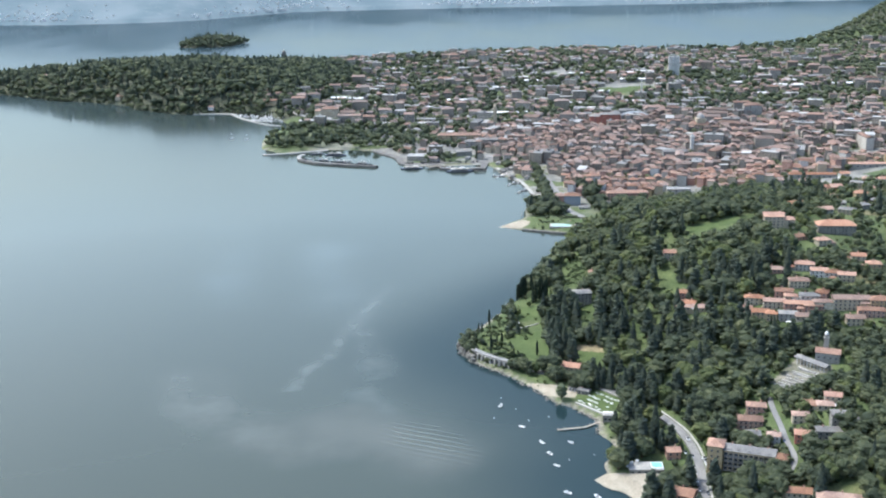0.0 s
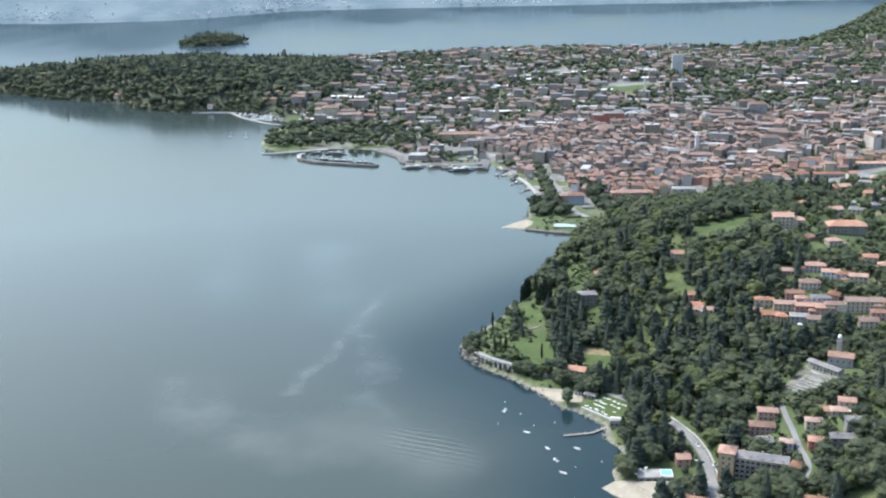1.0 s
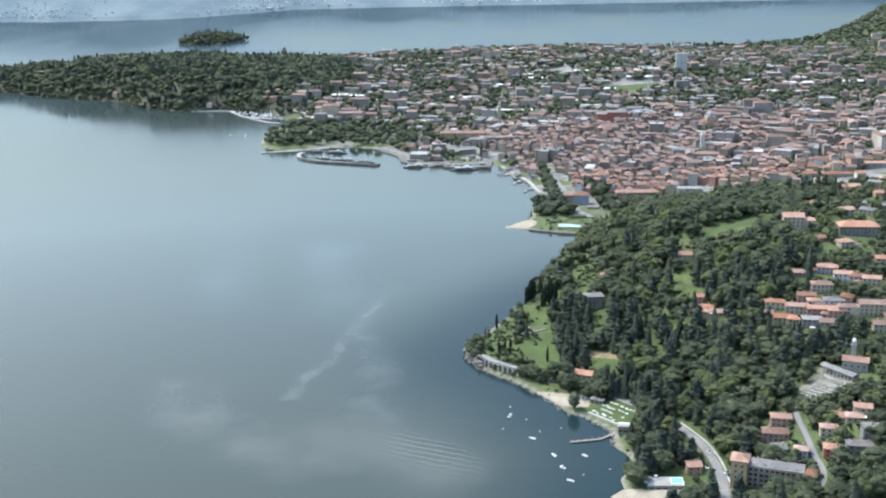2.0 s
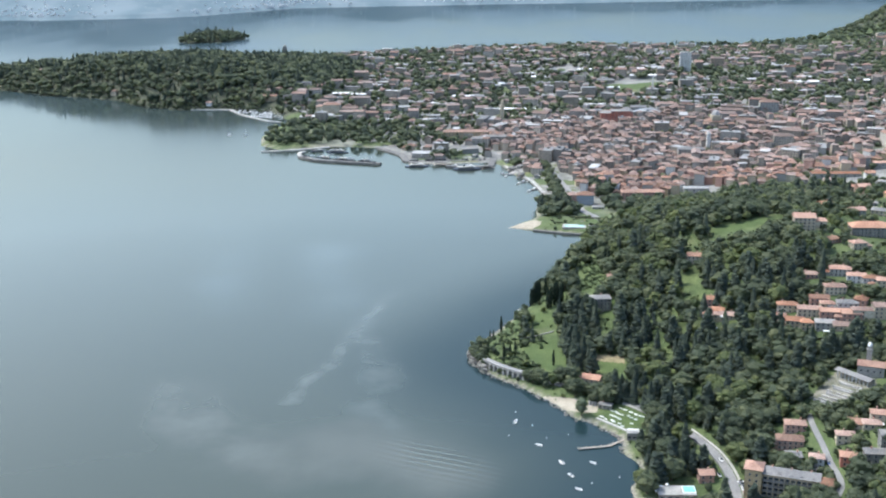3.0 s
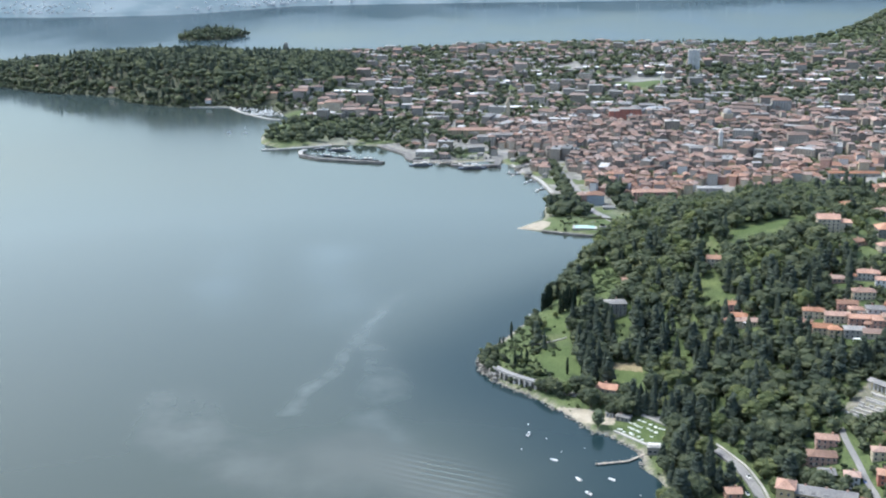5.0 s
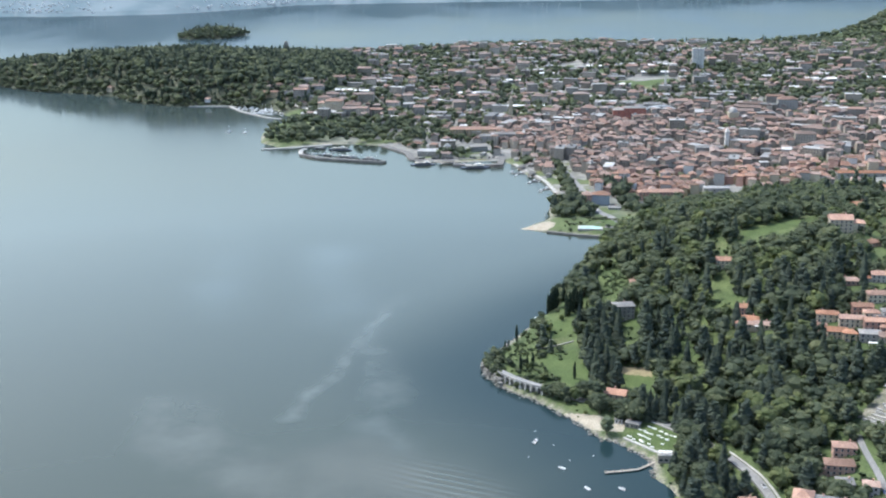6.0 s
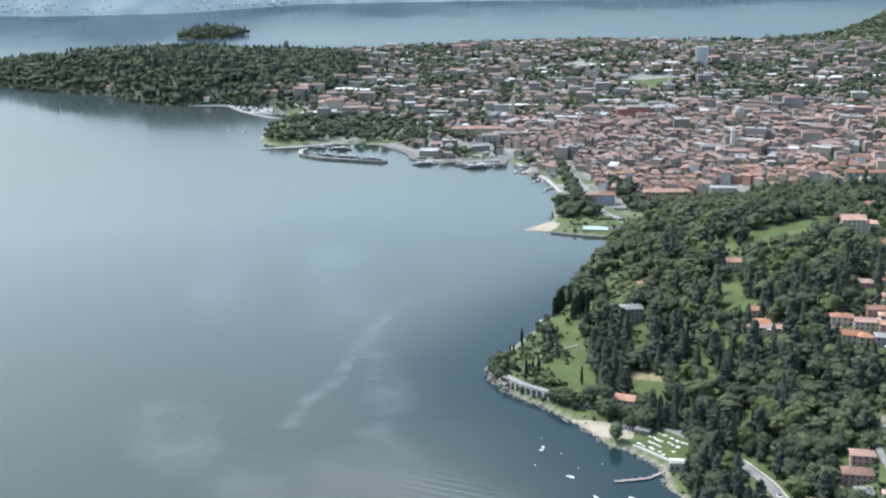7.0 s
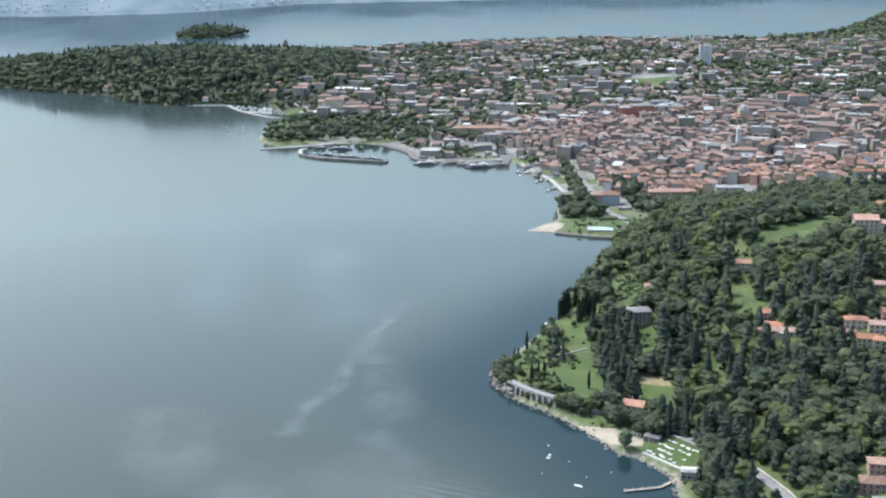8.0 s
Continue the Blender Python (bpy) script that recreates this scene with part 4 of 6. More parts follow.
# Gardens round the village houses: hedges, shrubs and small trees.
grng = np.random.default_rng(23)
for gy_ in np.arange(632, 960, 5.2):
    for gx_ in np.arange(170, 420, 5.2):
        x, y = gx_ + grng.uniform(-2.4, 2.4), gy_ + grng.uniform(-2.4, 2.4)
        if x < 0.25 * y + 18 or x > 0.45 * y + 25 or grng.random() < 0.15 or road_gap(x, y) < 3.6 or inside(LAWNS["terrace_plots"], x, y, 3):
            continue
        gaps = [(math.hypot(x - a, y - b) - r, b - y) for a, b, r in HOUSE_SPOTS + BUILT if abs(x - a) < 40 and abs(y - b) < 40]
        near_house = min([g for g, _ in gaps], default=30)
        if near_house < 1.0:
            continue
        front = min([g for g, ahead in gaps if ahead > 0], default=30)
        if front < 5:
            forest.add("bush", x, y, z_at(x, y), grng.uniform(2.0, 4.2), 0.9, grng)
        elif grng.random() < 0.35:
            forest.add("bush", x, y, z_at(x, y), grng.uniform(2, 4.5), 0.9, grng)
        else:
            forest.add("broad", x, y, z_at(x, y), grng.uniform(4.5, 7.5 if front < 14 else 11), 1.25, grng)
for _ in range(420):
    x, y = grng.uniform(104, 140), grng.uniform(1008, 1090)
    if inside(LAWNS["slope_lawn"], x, y):
        forest.add("bush", x, y, z_at(x, y), grng.uniform(0.9, 2.4), 1.2, grng)
for _ in range(380):
    x, y = grng.uniform(16, 66), grng.uniform(872, 1010)
    if inland(MAINLAND, np.array([x]), np.array([y]))[0] > 4 and road_gap(x, y) > 3.5 and not on_lawn(x, y):
        forest.add("bush" if grng.random() < 0.7 else "broad", x, y, z_at(x, y), grng.uniform(1.3, 3.6), 1.1, grng)
# Taller trees along the shore side of the hill.
rim = np.stack([grng.uniform(20, 240, 2600), grng.uniform(985, 1250, 2600)], -1)
rim = [p for p, s in zip(rim, inland(MAINLAND, rim[:, 0], rim[:, 1])) if 3.5 < s < 15 and p[1] > 1032][:85]
for x, y in rim:
    u = grng.random()
    if u < 0.25:
        forest.add("cypress", x, y, z_at(x, y), grng.uniform(16, 22), 1.1, grng)
    else:
        forest.add("pine" if u < 0.45 else "broad", x, y, z_at(x, y), grng.uniform(12, 20), grng.uniform(0.9, 1.2), grng)
forest.finish("hillside_woods", "dense mixed green woods and gardens over the hillside")

# ---- the wooded headland across the bay ----
HEAD_VILLAS = [(-655, 2350, 14, 2, -30, "cream"), (-862, 2540, 12, 2, -20, "white"), (-322, 2196, 26, 3, -8, "ochre"), (-440, 2207, 10, 1, -5, "white")]
MARINA_ROAD = [(-268, 2185), (-284, 2160), (-274, 2124), (-247, 2084), (-207, 2050)]


def villa_plot(x, y):
    """Kept free of woods: the villas with their front gardens, and the road above the marina."""
    return any(abs(x - a) < w / 2 + 3 and -26 < y - b < 8 for a, b, w, *_ in HEAD_VILLAS) or min(math.hypot(x - a, y - b) for a, b in MARINA_ROAD) < 16


headland = Wood()
hw = np.array([(a + frng.uniform(-4, 4), b + frng.uniform(-4, 4)) for a in np.arange(-1240, -60, 12) for b in np.arange(2100, 2900, 12)])
hd, hz = inland(MAINLAND, hw[:, 0], hw[:, 1]), ground(hw[:, 0], hw[:, 1])
for (x, y), s, z in zip(hw, hd, hz):
    if s < 3 or (x > -150 - 0.35 * (2560 - y if y < 2560 else y - 2560) and not (x < -215 and y < 2300)) or (x > -330 and y < 2290 and frng.random() < 0.35):
        continue
    if (y > 2700 and x < -450) or villa_plot(x, y):
        continue
    dark = frng.random() < 0.3
    stand = noise.noise(Vector((x / 55, y / 55, 1.3)))
    if dark:
        headland.add("pine", x, y, z, frng.uniform(13, 21) + 8 * stand, frng.uniform(0.9, 1.2), frng)
    else:
        headland.add("broad", x, y, z, frng.uniform(10, 19) + 6 * stand, frng.uniform(1.05, 1.4), frng)
for (ax, ay), (bx, by) in zip(COAST_HEAD[:10], COAST_HEAD[1:]):
    l = math.hypot(bx - ax, by - ay)
    for k in range(int(l / 2.4)):
        t, back = frng.random(), frng.uniform(-5, 8)
        x, y = ax + (bx - ax) * t + back * (by - ay) / l, ay + (by - ay) * t - back * (bx - ax) / l
        if villa_plot(x, y):
            continue
        headland.add("broad", x, y, max(z_at(x, y), 0.3), frng.uniform(5, 10), 1.25, frng)
headland.finish("headland_woods", "dense green woods covering the headland across the bay")

# ---- the wooded island ----
isle = Wood()
for a in np.arange(-790, -570, 9):
    for b in np.arange(3410, 3620, 9):
        x, y = a + frng.uniform(-4, 4), b + frng.uniform(-4, 4)
        if inside(ISLAND, x, y):
            isle.add(*(("pine", x, y, z_at(x, y), frng.uniform(14, 25), 0.9) if frng.random() < 0.14 else ("broad", x, y, z_at(x, y), frng.uniform(6, 17), frng.uniform(0.9, 1.4))), frng)
isle.finish("island_woods", "green trees covering a small island in the lake")


# ---- the town across the bay ----
class Quarter:
    """Joined far buildings: walls, tiled roofs, flat roofs, windows."""

    def __init__(self):
        self.wall, self.tile, self.flat, self.pane = Heap(), Heap(), Heap(), Heap()

    def add(self, x, y, z, w, d, storeys, turn, roof, rng):
        h = storeys * 3.1 + 0.6
        c, s = math.cos(radians(turn)), math.sin(radians(turn))
        m = np.array([[c, -s, 0], [s, c, 0], [0, 0, 1]])
        at = np.array([x, y, z])

        def put(heap, v, f):
            heap.add(v @ m.T + at, f)

        if roof == "flat":
            put(self.wall, *box(-w / 2, w / 2, -d / 2, d / 2, -2, h))
            put(self.flat, *box(-w / 2 - 0.2, w / 2 + 0.2, -d / 2 - 0.2, d / 2 + 0.2, h, h + 0.5))
            if rng.random() < 0.5 and storeys > 2:
                put(self.flat, *box(-2, 2, -2, 2, h + 0.5, h + 3))
        else:
            hip = 1.0 if rng.random() < 0.5 else 0.0
            put(self.wall, *gabled_wall(w, d, h, d * 0.22, hip, 2))
            put(self.tile, *pitched(w, d, h, d * 0.22, hip, 0.5))
            if rng.random() < 0.6:
                cx = rng.uniform(-0.3, 0.3) * w
                put(self.wall, *box(cx - 0.5, cx + 0.5, 0.6, 1.5, h, h + d * 0.22 + 1.2))
        n = max(2, int(w / 3.4))
        for k in range(storeys):
            for j in range(n):
                px = (j + 0.5) * w / n - w / 2
                q, z0, z1 = -d / 2 - 0.06, k * 3.1 + 1.0, k * 3.1 + 2.6
                put(self.pane, np.array([(px - 0.55, q, z0), (px + 0.55, q, z0), (px + 0.55, q, z1), (px - 0.55, q, z1), (px, q + 0.3, z1)]), PANE)

    def finish(self, name, label):
        top = tagged(new(name), label, "buildings", kind="stuff")
        for key, heap, m in (("walls", self.wall, WALL_S), ("tiled_roofs", self.tile, TILE_S), ("flat_roofs", self.flat, FLAT_S), ("windows", self.pane, GLASS)):
            if heap.n:
                tagged(part(key, heap.mesh(key, [m]), top), kind="stuff")


PANE = np.array([(0, 1, 2), (0, 2, 3), (3, 2, 4)])
qrng = np.random.default_rng(3)
STREETS = [[(186, 1280), (171, 1316), (155, 1382), (151, 1482), (142, 1587), (128, 1665), (60, 1740), (-60, 1800)]]


def street_gap(x, y):
    best = 1e9
    for (ax, ay), (bx, by) in zip(STREETS[0], STREETS[0][1:]):
        dx, dy = bx - ax, by - ay
        t = min(max(((x - ax) * dx + (y - ay) * dy) / (dx * dx + dy * dy), 0), 1)
        best = min(best, math.hypot(x - ax - t * dx, y - ay - t * dy))
    return best


SPECIAL = [(286, 1932, 24), (332, 1972, 26), (-198, 2059, 30), (-196, 2264, 34), (256, 2543, 36), (515, 2423, 24), (178, 1440, 16), (370, 2300, 62), (320, 1455, 34), (600, 1600, 34)]
town, suburbs, park = Quarter(), Quarter(), Wood()
singles = 0
SAMPLES = {"cream": 0.4, "pink": 0.2, "ochre": 0.12, "white": 0.12, "grey": 0.16}
walls, odds = list(SAMPLES), list(SAMPLES.values())


def town_spot(x, y, s, z):
    global singles
    if s < 16 or any(math.hypot(x - a, y - b) < r for a, b, r in SPECIAL) or street_gap(x, y) < 15:
        return
    old = y < 1990 - 0.12 * abs(x - 300) and s > 22 and y > 1440 + max(0, 0.25 * (x - 330))
    turn = 90 * int(qrng.integers(2)) + qrng.normal(-20, 13)
    u = qrng.random()
    if old:
        loose = min(max((x - 290) / 260, 0), 1)
        grove_ = noise.noise(Vector((x / 70, y / 70, 5.5)))
        if u < 0.04 + 0.3 * loose + (0.35 * loose + 0.12 if grove_ > 0.22 else 0):
            park.add("broad", x, y, z, qrng.uniform(7, 12), 1.1, qrng)
            return
        w, d, st = qrng.uniform(7.5, 13.5), qrng.uniform(7.5, 10.5), int(qrng.choice([2, 2, 3, 3, 3, 4, 5]))
        if qrng.random() < 0.05 + 0.09 * loose and y > 1560:
            w, d, st = qrng.uniform(22, 36), qrng.uniform(11, 15), int(qrng.integers(3, 7))
        if y < 1600 and singles < 210:
            wall = str(qrng.choice(walls, p=odds))
            house(x, y, w, d, st, turn % 180, wall, "tile", name="town_house", group="houses of the old town", gap=5.5, all_sides=False, where="in the dense old town", base=z)
            singles += 1
        else:
            town.add(x, y, z, w, d, st, turn, "tile" if qrng.random() < (0.94 if w < 20 else 0.4) else "flat", qrng)


old_grid = [(x, y) for y in np.arange(1425, 2010, 11.8) for x in np.arange(60, 900, 12.2)]
old_grid = np.array(old_grid) + qrng.uniform(-2.2, 2.2, (len(old_grid), 2))
for (x, y), s, z in zip(old_grid, inland(MAINLAND, old_grid[:, 0], old_grid[:, 1]), ground(old_grid[:, 0], old_grid[:, 1])):
    if x < 0.45 * y + 30:
        town_spot(x, y, s, z)
new_grid = [(x, y) for y in np.arange(1560, 3080, 22) for x in np.arange(-330, 1500, 23)]
new_grid = np.array(new_grid) + qrng.uniform(-6, 6, (len(new_grid), 2))
for (x, y), s, z in zip(new_grid, inland(MAINLAND, new_grid[:, 0], new_grid[:, 1]), ground(new_grid[:, 0], new_grid[:, 1])):
    if y < 1990 - 0.12 * abs(x - 300) and y > 1440 + max(0, 0.25 * (x - 330)) and x > 40:
        continue
    if s < 20 or x > 0.47 * y + 40 or any(math.hypot(x - a, y - b) < r for a, b, r in SPECIAL) or street_gap(x, y) < 14:
        continue
    if x < -150 - 0.35 * (2560 - y if y < 2560 else y - 2560) and y > 2280:
        continue
    parkland = x < -40 and y < 1990
    wild = max(0, min(1, (z - 42) / 30))
    u = qrng.random()
    green = noise.noise(Vector((x / 120, y / 95, 2.2))) > 0.2
    if not parkland and qrng.random() > max(wild, 0.82 if green else 0):
        if u < 0.52:
            suburbs.add(x, y, z, qrng.uniform(8, 16), qrng.uniform(8, 12), int(qrng.integers(2, 4)), 90 * int(qrng.integers(2)) + qrng.normal(-12, 8), "tile" if qrng.random() < 0.82 else "flat", qrng)
        elif u < 0.58:
            suburbs.add(x, y, z, qrng.uniform(16, 28), qrng.uniform(11, 14), int(qrng.integers(4, 7)), qrng.normal(-8, 8), "tile" if qrng.random() < 0.6 else "flat", qrng)
        elif u < 0.64:
            suburbs.add(x, y, z, qrng.uniform(28, 46), qrng.uniform(16, 24), 2, qrng.normal(-8, 8), "flat", qrng)
    for _ in range(2 if parkland else 5 if green else 3):
        if qrng.random() < (0.6 if parkland else 0.62 + 0.38 * wild):
            park.add("pine" if qrng.random() < 0.22 else "broad", x + qrng.uniform(-16, 16), y + qrng.uniform(-14, 14), z, qrng.uniform(7, 15), qrng.uniform(1.1, 1.45), qrng)
town.finish("old_town", "closely packed plastered houses with terracotta roofs")
suburbs.finish("town_suburbs", "scattered apartment blocks, houses and sheds beyond the old town")
# The mountain slope behind the town.
slope = np.array([(a + qrng.uniform(-7, 7), b + qrng.uniform(-7, 7)) for a in np.arange(850, 2150, 19) for b in np.arange(2650, 4400, 19)])
for (x, y), z, s in zip(slope, ground(slope[:, 0], slope[:, 1]), inland(MAINLAND, slope[:, 0], slope[:, 1])):
    if 0.27 * y < x < 0.46 * y and s > 3 and (z > 22 or y > 2950) and qrng.random() < 0.8:
        park.add("broad", x, y, z, qrng.uniform(9, 17), 1.4, qrng)
# A belt of trees and houses along the far edge of the town.
for k in range(420):
    x = qrng.uniform(-150, 950)
    y = float(np.interp(x, [-330, 0, 500, 760, 960], [3000, 3130, 3200, 3170, 3250])) - qrng.uniform(5, 150)
    park.add("pine" if qrng.random() < 0.35 else "broad", x, y, z_at(x, y), qrng.uniform(8, 17), 1.1, qrng)
park.finish("town_trees", "green park and street trees among the town buildings")


# ---- roads, walls and the lake front ----
def ribbon(line, width, lift, thick=0.3, step=4.0, height=None):
    """A strip laid along a line over the ground, with a thickness."""
    pts = []
    for (ax, ay), (bx, by) in zip(line, line[1:]):
        n = max(1, int(math.hypot(bx - ax, by - ay) / step))
        pts += [(ax + (bx - ax) * k / n, ay + (by - ay) * k / n) for k in range(n)]
    pts = np.array(pts + [line[-1]], float)
    for _ in range(4):
        pts[1:-1] = (pts[:-2] + 2 * pts[1:-1] + pts[2:]) / 4
    d = np.gradient(pts, axis=0)
    d /= np.linalg.norm(d, axis=1)[:, None]
    side = np.stack([d[:, 1], -d[:, 0]], -1)
    l, r = pts - side * width / 2, pts + side * width / 2
    if height is None:
        z = np.maximum(np.maximum(ground(l[:, 0], l[:, 1]), ground(r[:, 0], r[:, 1])), ground(pts[:, 0], pts[:, 1])) + lift
    else:
        z = np.full(len(pts), height)
    v = np.concatenate([np.c_[l, z], np.c_[r, z], np.c_[l, z - thick], np.c_[r, z - thick]])
    n, f = len(pts), []
    for k in range(n - 1):
        for a, b in ((0, n), (3 * n, 2 * n), (2 * n, 0), (n, 3 * n)):
            f += [(a + k, b + k, b + k + 1, a + k + 1)]
    return v, np.array(f)


def strip(name, line, width, lift, mat, label, category, thick=0.3, kind="structure", height=None):
    return tagged(new(name, mesh_of(name, *ribbon(line, width, lift, thick, height=height), [mat])), label, category, kind=kind)


strip("road", ROADS["lake_road"][3:], 5.8, 0.25, ASPHALT, "pale grey asphalt lakeside road", "road", 4.0)
strip("pavement", [(x + 4.2, y) for x, y in ROADS["lake_road"][8:]], 1.6, 0.4, CONCRETE, "narrow concrete pavement beside the lake road", "pavement", 0.6)
strip("road", ROADS["village_lane"], 3.8, 0.25, ASPHALT, "grey asphalt lane climbing through the village", "road", 0.6)
strip("road_marking", [(x, y) for x, y in ROADS["lake_road"][9:]], 0.25, 0.27, PAINT, "white centre line on the lake road", "marking", 0.02)
strip("road", STREETS[0], 9.0, 0.3, ASPHALT, "pale lakeside avenue running into the town", "road", 0.6)
strip("pavement", [(x - 9, y) for x, y in STREETS[0][3:6]], 6.0, 0.35, CONCRETE, "pale promenade along the town's lake front", "pavement", 0.6)

for name, line, high, wide, lab in (
    ("retaining_wall", [(62, 863), (78, 851)], 3.5, 1.0, "pale stone wall beside the lake road"),
    ("retaining_wall", [(115, 818), (133, 794)], 5.5, 1.2, "long grey stone wall behind the bathing lawn"),
    ("garden_wall", [(54, 947), (66, 947), (82, 951)], 4.0, 0.8, "tall dark stone wall between two lawns"),
    ("garden_wall", [(137, 1006), (143, 990), (142, 974)], 1.6, 0.6, "pale garden wall beside the stone villa"),
    ("garden_wall", [(243, 746), (258, 762), (268, 770)], 2.0, 0.7, "pale stone wall along the village steps"),
):
    v, f = ribbon(line, wide, 0.6, high)
    wall_ = tagged(new(name, mesh_of(name, v, f, [PLASTER["stone"]])), lab, "wall", kind="structure")
    part("coping", mesh_of("coping", *ribbon(line, wide + 0.3, 0.78, 0.175), [CONCRETE]), wall_, "pale stone coping")
# At the point the road runs on a wall with piers and dark arches.
CURVE = [(24, 899), (29, 891), (35, 884), (42, 877.5), (49, 871.5), (56, 867)]
viaduct = tagged(new("road_wall", mesh_of("road_wall", *ribbon(CURVE, 3.6, 0, 8.5, height=6.2), [DARK_STONE])), "dark stone wall carrying the lake road over arches", "wall", kind="structure")
part("deck", mesh_of("deck", *ribbon(CURVE, 5.6, 0, 0.7, height=6.9), [ASPHALT]), viaduct, "grey asphalt road deck")
part("parapet", mesh_of("parapet", *ribbon([(x - 1.9, y - 1.9) for x, y in CURVE], 0.4, 0, 0.9, height=7.8), [CONCRETE]), viaduct, "pale low parapet")
PIER_ = stack("pier", CONCRETE, [(0.75, 1.5, -7.5), (0.6, 0.9, -0.6), (0.9, 1.0, 0.1)])
ARCH_V, ARCH_F = [], []
for k in range(9):
    a_ = math.pi * k / 8
    for y_ in (-0.35, 0.35):
        ARCH_V += [(1.6 * math.cos(a_), y_, 1.4 * math.sin(a_)), (2.1 * math.cos(a_), y_, 1.9)]
for k in range(8):
    p_ = 4 * k
    ARCH_F += [(p_, p_ + 1, p_ + 5, p_ + 4), (p_ + 2, p_ + 6, p_ + 7, p_ + 3), (p_, p_ + 4, p_ + 6, p_ + 2)]
SPANDREL = mesh_of("arch", np.array(ARCH_V), np.array(ARCH_F), [PLASTER["stone"]])
run = [(p, q) for p, q in zip(CURVE[1:-1], CURVE[2:])]
for (ax, ay), (bx, by) in run:
    l, a_ = math.hypot(bx - ax, by - ay), math.atan2(by - ay, bx - ax)
    n = max(2, round(l / 4.4))
    for k in range(n):
        at_ = pose(ax + (bx - ax) * k / n, ay + (by - ay) * k / n, 6.2, 0, 0, math.degrees(a_))
        part("pier", PIER_, viaduct, at=at_ @ pose(0, -2.2, 0))
        part("arch", SPANDREL, viaduct, at=at_ @ pose(l / n / 2, -2.2, -1.9))


def patch(name, poly, lift, mat, label, category, step=3.0, kind="structure"):
    """A sheet laid over the ground inside an outline."""
    p = np.array(poly, float)
    xs, ys = np.arange(p[:, 0].min(), p[:, 0].max() + step, step), np.arange(p[:, 1].min(), p[:, 1].max() + step, step)
    v, f = sheet(xs, ys, lambda a, b: np.maximum(ground(a, b), 0.0) + lift)
    keep = inland(poly, v[f].mean(1)[:, 0], v[f].mean(1)[:, 1]) > 0
    return tagged(new(name, mesh_of(name, v, f[keep], [mat], smooth=True)), label, category, kind=kind)


PLOTS = surface("pale_gravel", (0.085, 0.092, 0.06), (0.22, 0.205, 0.17), 0.95, 0.12, 0.9)
LAWN = surface("mown_grass", (0.049, 0.075, 0.025), (0.076, 0.104, 0.037), 0.95, 0.06, 0.8)
HAY = surface("dry_grass", (0.17, 0.145, 0.085), (0.25, 0.21, 0.13), 0.95, 0.1, 0.8)
patch("beach", [(62, 838), (74, 834), (87, 829), (101, 816), (98, 805), (88, 806), (78, 812), (70, 826)], 0.12, SAND, "pale sandy beach below the gardens", "beach", 1.2)
patch("beach", [(95, 676), (104, 684), (118, 681), (150, 680), (150, 655), (136, 640), (121, 640), (112, 658), (102, 664)], 0.12, SAND, "pale sand spit at the bathing place", "beach", 1.2)
patch("beach", [(65, 1316), (80, 1327), (98, 1341), (104, 1328), (101, 1312), (92, 1304)], 0.1, SAND, "pale sand of the town bathing beach", "beach", 1.5)
patch("lawn", LAWNS["lower_lawn"], 0.1, LAWN, "bright mown lawn in the lakeside garden", "lawn")
patch("lawn", LAWNS["upper_lawn"], 0.1, LAWN, "bright mown upper lawn in the garden", "lawn")
patch("lawn", [(109, 889), (128, 877), (125, 860), (110, 870)], 0.1, LAWN, "mown lawn behind the red-roofed house", "lawn")
patch("lawn", [(109, 900), (130, 889), (128, 877), (109, 889)], 0.12, HAY, "strip of dry straw-coloured grass", "grass", 2)
patch("lawn", LAWNS["hilltop_meadow"], 0.1, LAWN, "open green meadow near the hilltop", "meadow", 4)
patch("lawn", LAWNS["knoll_lawn"], 0.1, LAWN, "small lawn beside the stone villa", "lawn")
patch("lawn", [(98, 797), (106, 812), (120, 812), (132, 793), (117, 771)], 0.12, LAWN, "sunbathing lawn beside the lake", "lawn")
patch("gravel_court", LAWNS["terrace_plots"], 0.08, PLOTS, "pale grey gravel and stone of the walled terrace", "gravel court")
patch("sports_field", [(312, 2310), (425, 2325), (430, 2270), (330, 2250)], 0.4, LAWN, "green sports field beyond the town", "field", 8)
patch("lawn", [(150, 1322), (196, 1325), (188, 1292), (150, 1305)], 0.3, LAWN, "lawn of the town bathing place", "lawn", 4)

# Rocks along the water's edge.
rocks = Heap()
rrng = np.random.default_rng(17)
for (ax, ay), (bx, by) in zip(COAST_NEAR[9:], COAST_NEAR[10:]):
    n = int(math.hypot(bx - ax, by - ay) * 1.3)
    for k in range(n):
        t = rrng.random()
        x, y = ax + (bx - ax) * t + rrng.normal(0, 1.3), ay + (by - ay) * t + rrng.normal(0, 1.3)
        v, f = clump(rrng, np.zeros(3), rrng.uniform(0.4, 1.3), 1, 0.6)
        rocks.add(v + np.array([x, y, rrng.uniform(-0.2, 0.5)]), f)
for k in range(70):
    a = rrng.uniform(0, 1)
    x, y = 12 + 12 * a + rrng.normal(0, 1.5), 925 - 38 * a + rrng.normal(0, 2)
    v, f = clump(rrng, np.zeros(3), rrng.uniform(0.9, 2.2), 1, 1.2)
    rocks.add(v + np.array([x, y, rrng.uniform(0, 3.5)]), f)
tagged(new("shore_rocks", rocks.mesh("shore_rocks", [ROCK])), "grey boulders and rocks along the lake shore", "rocks", kind="stuff")

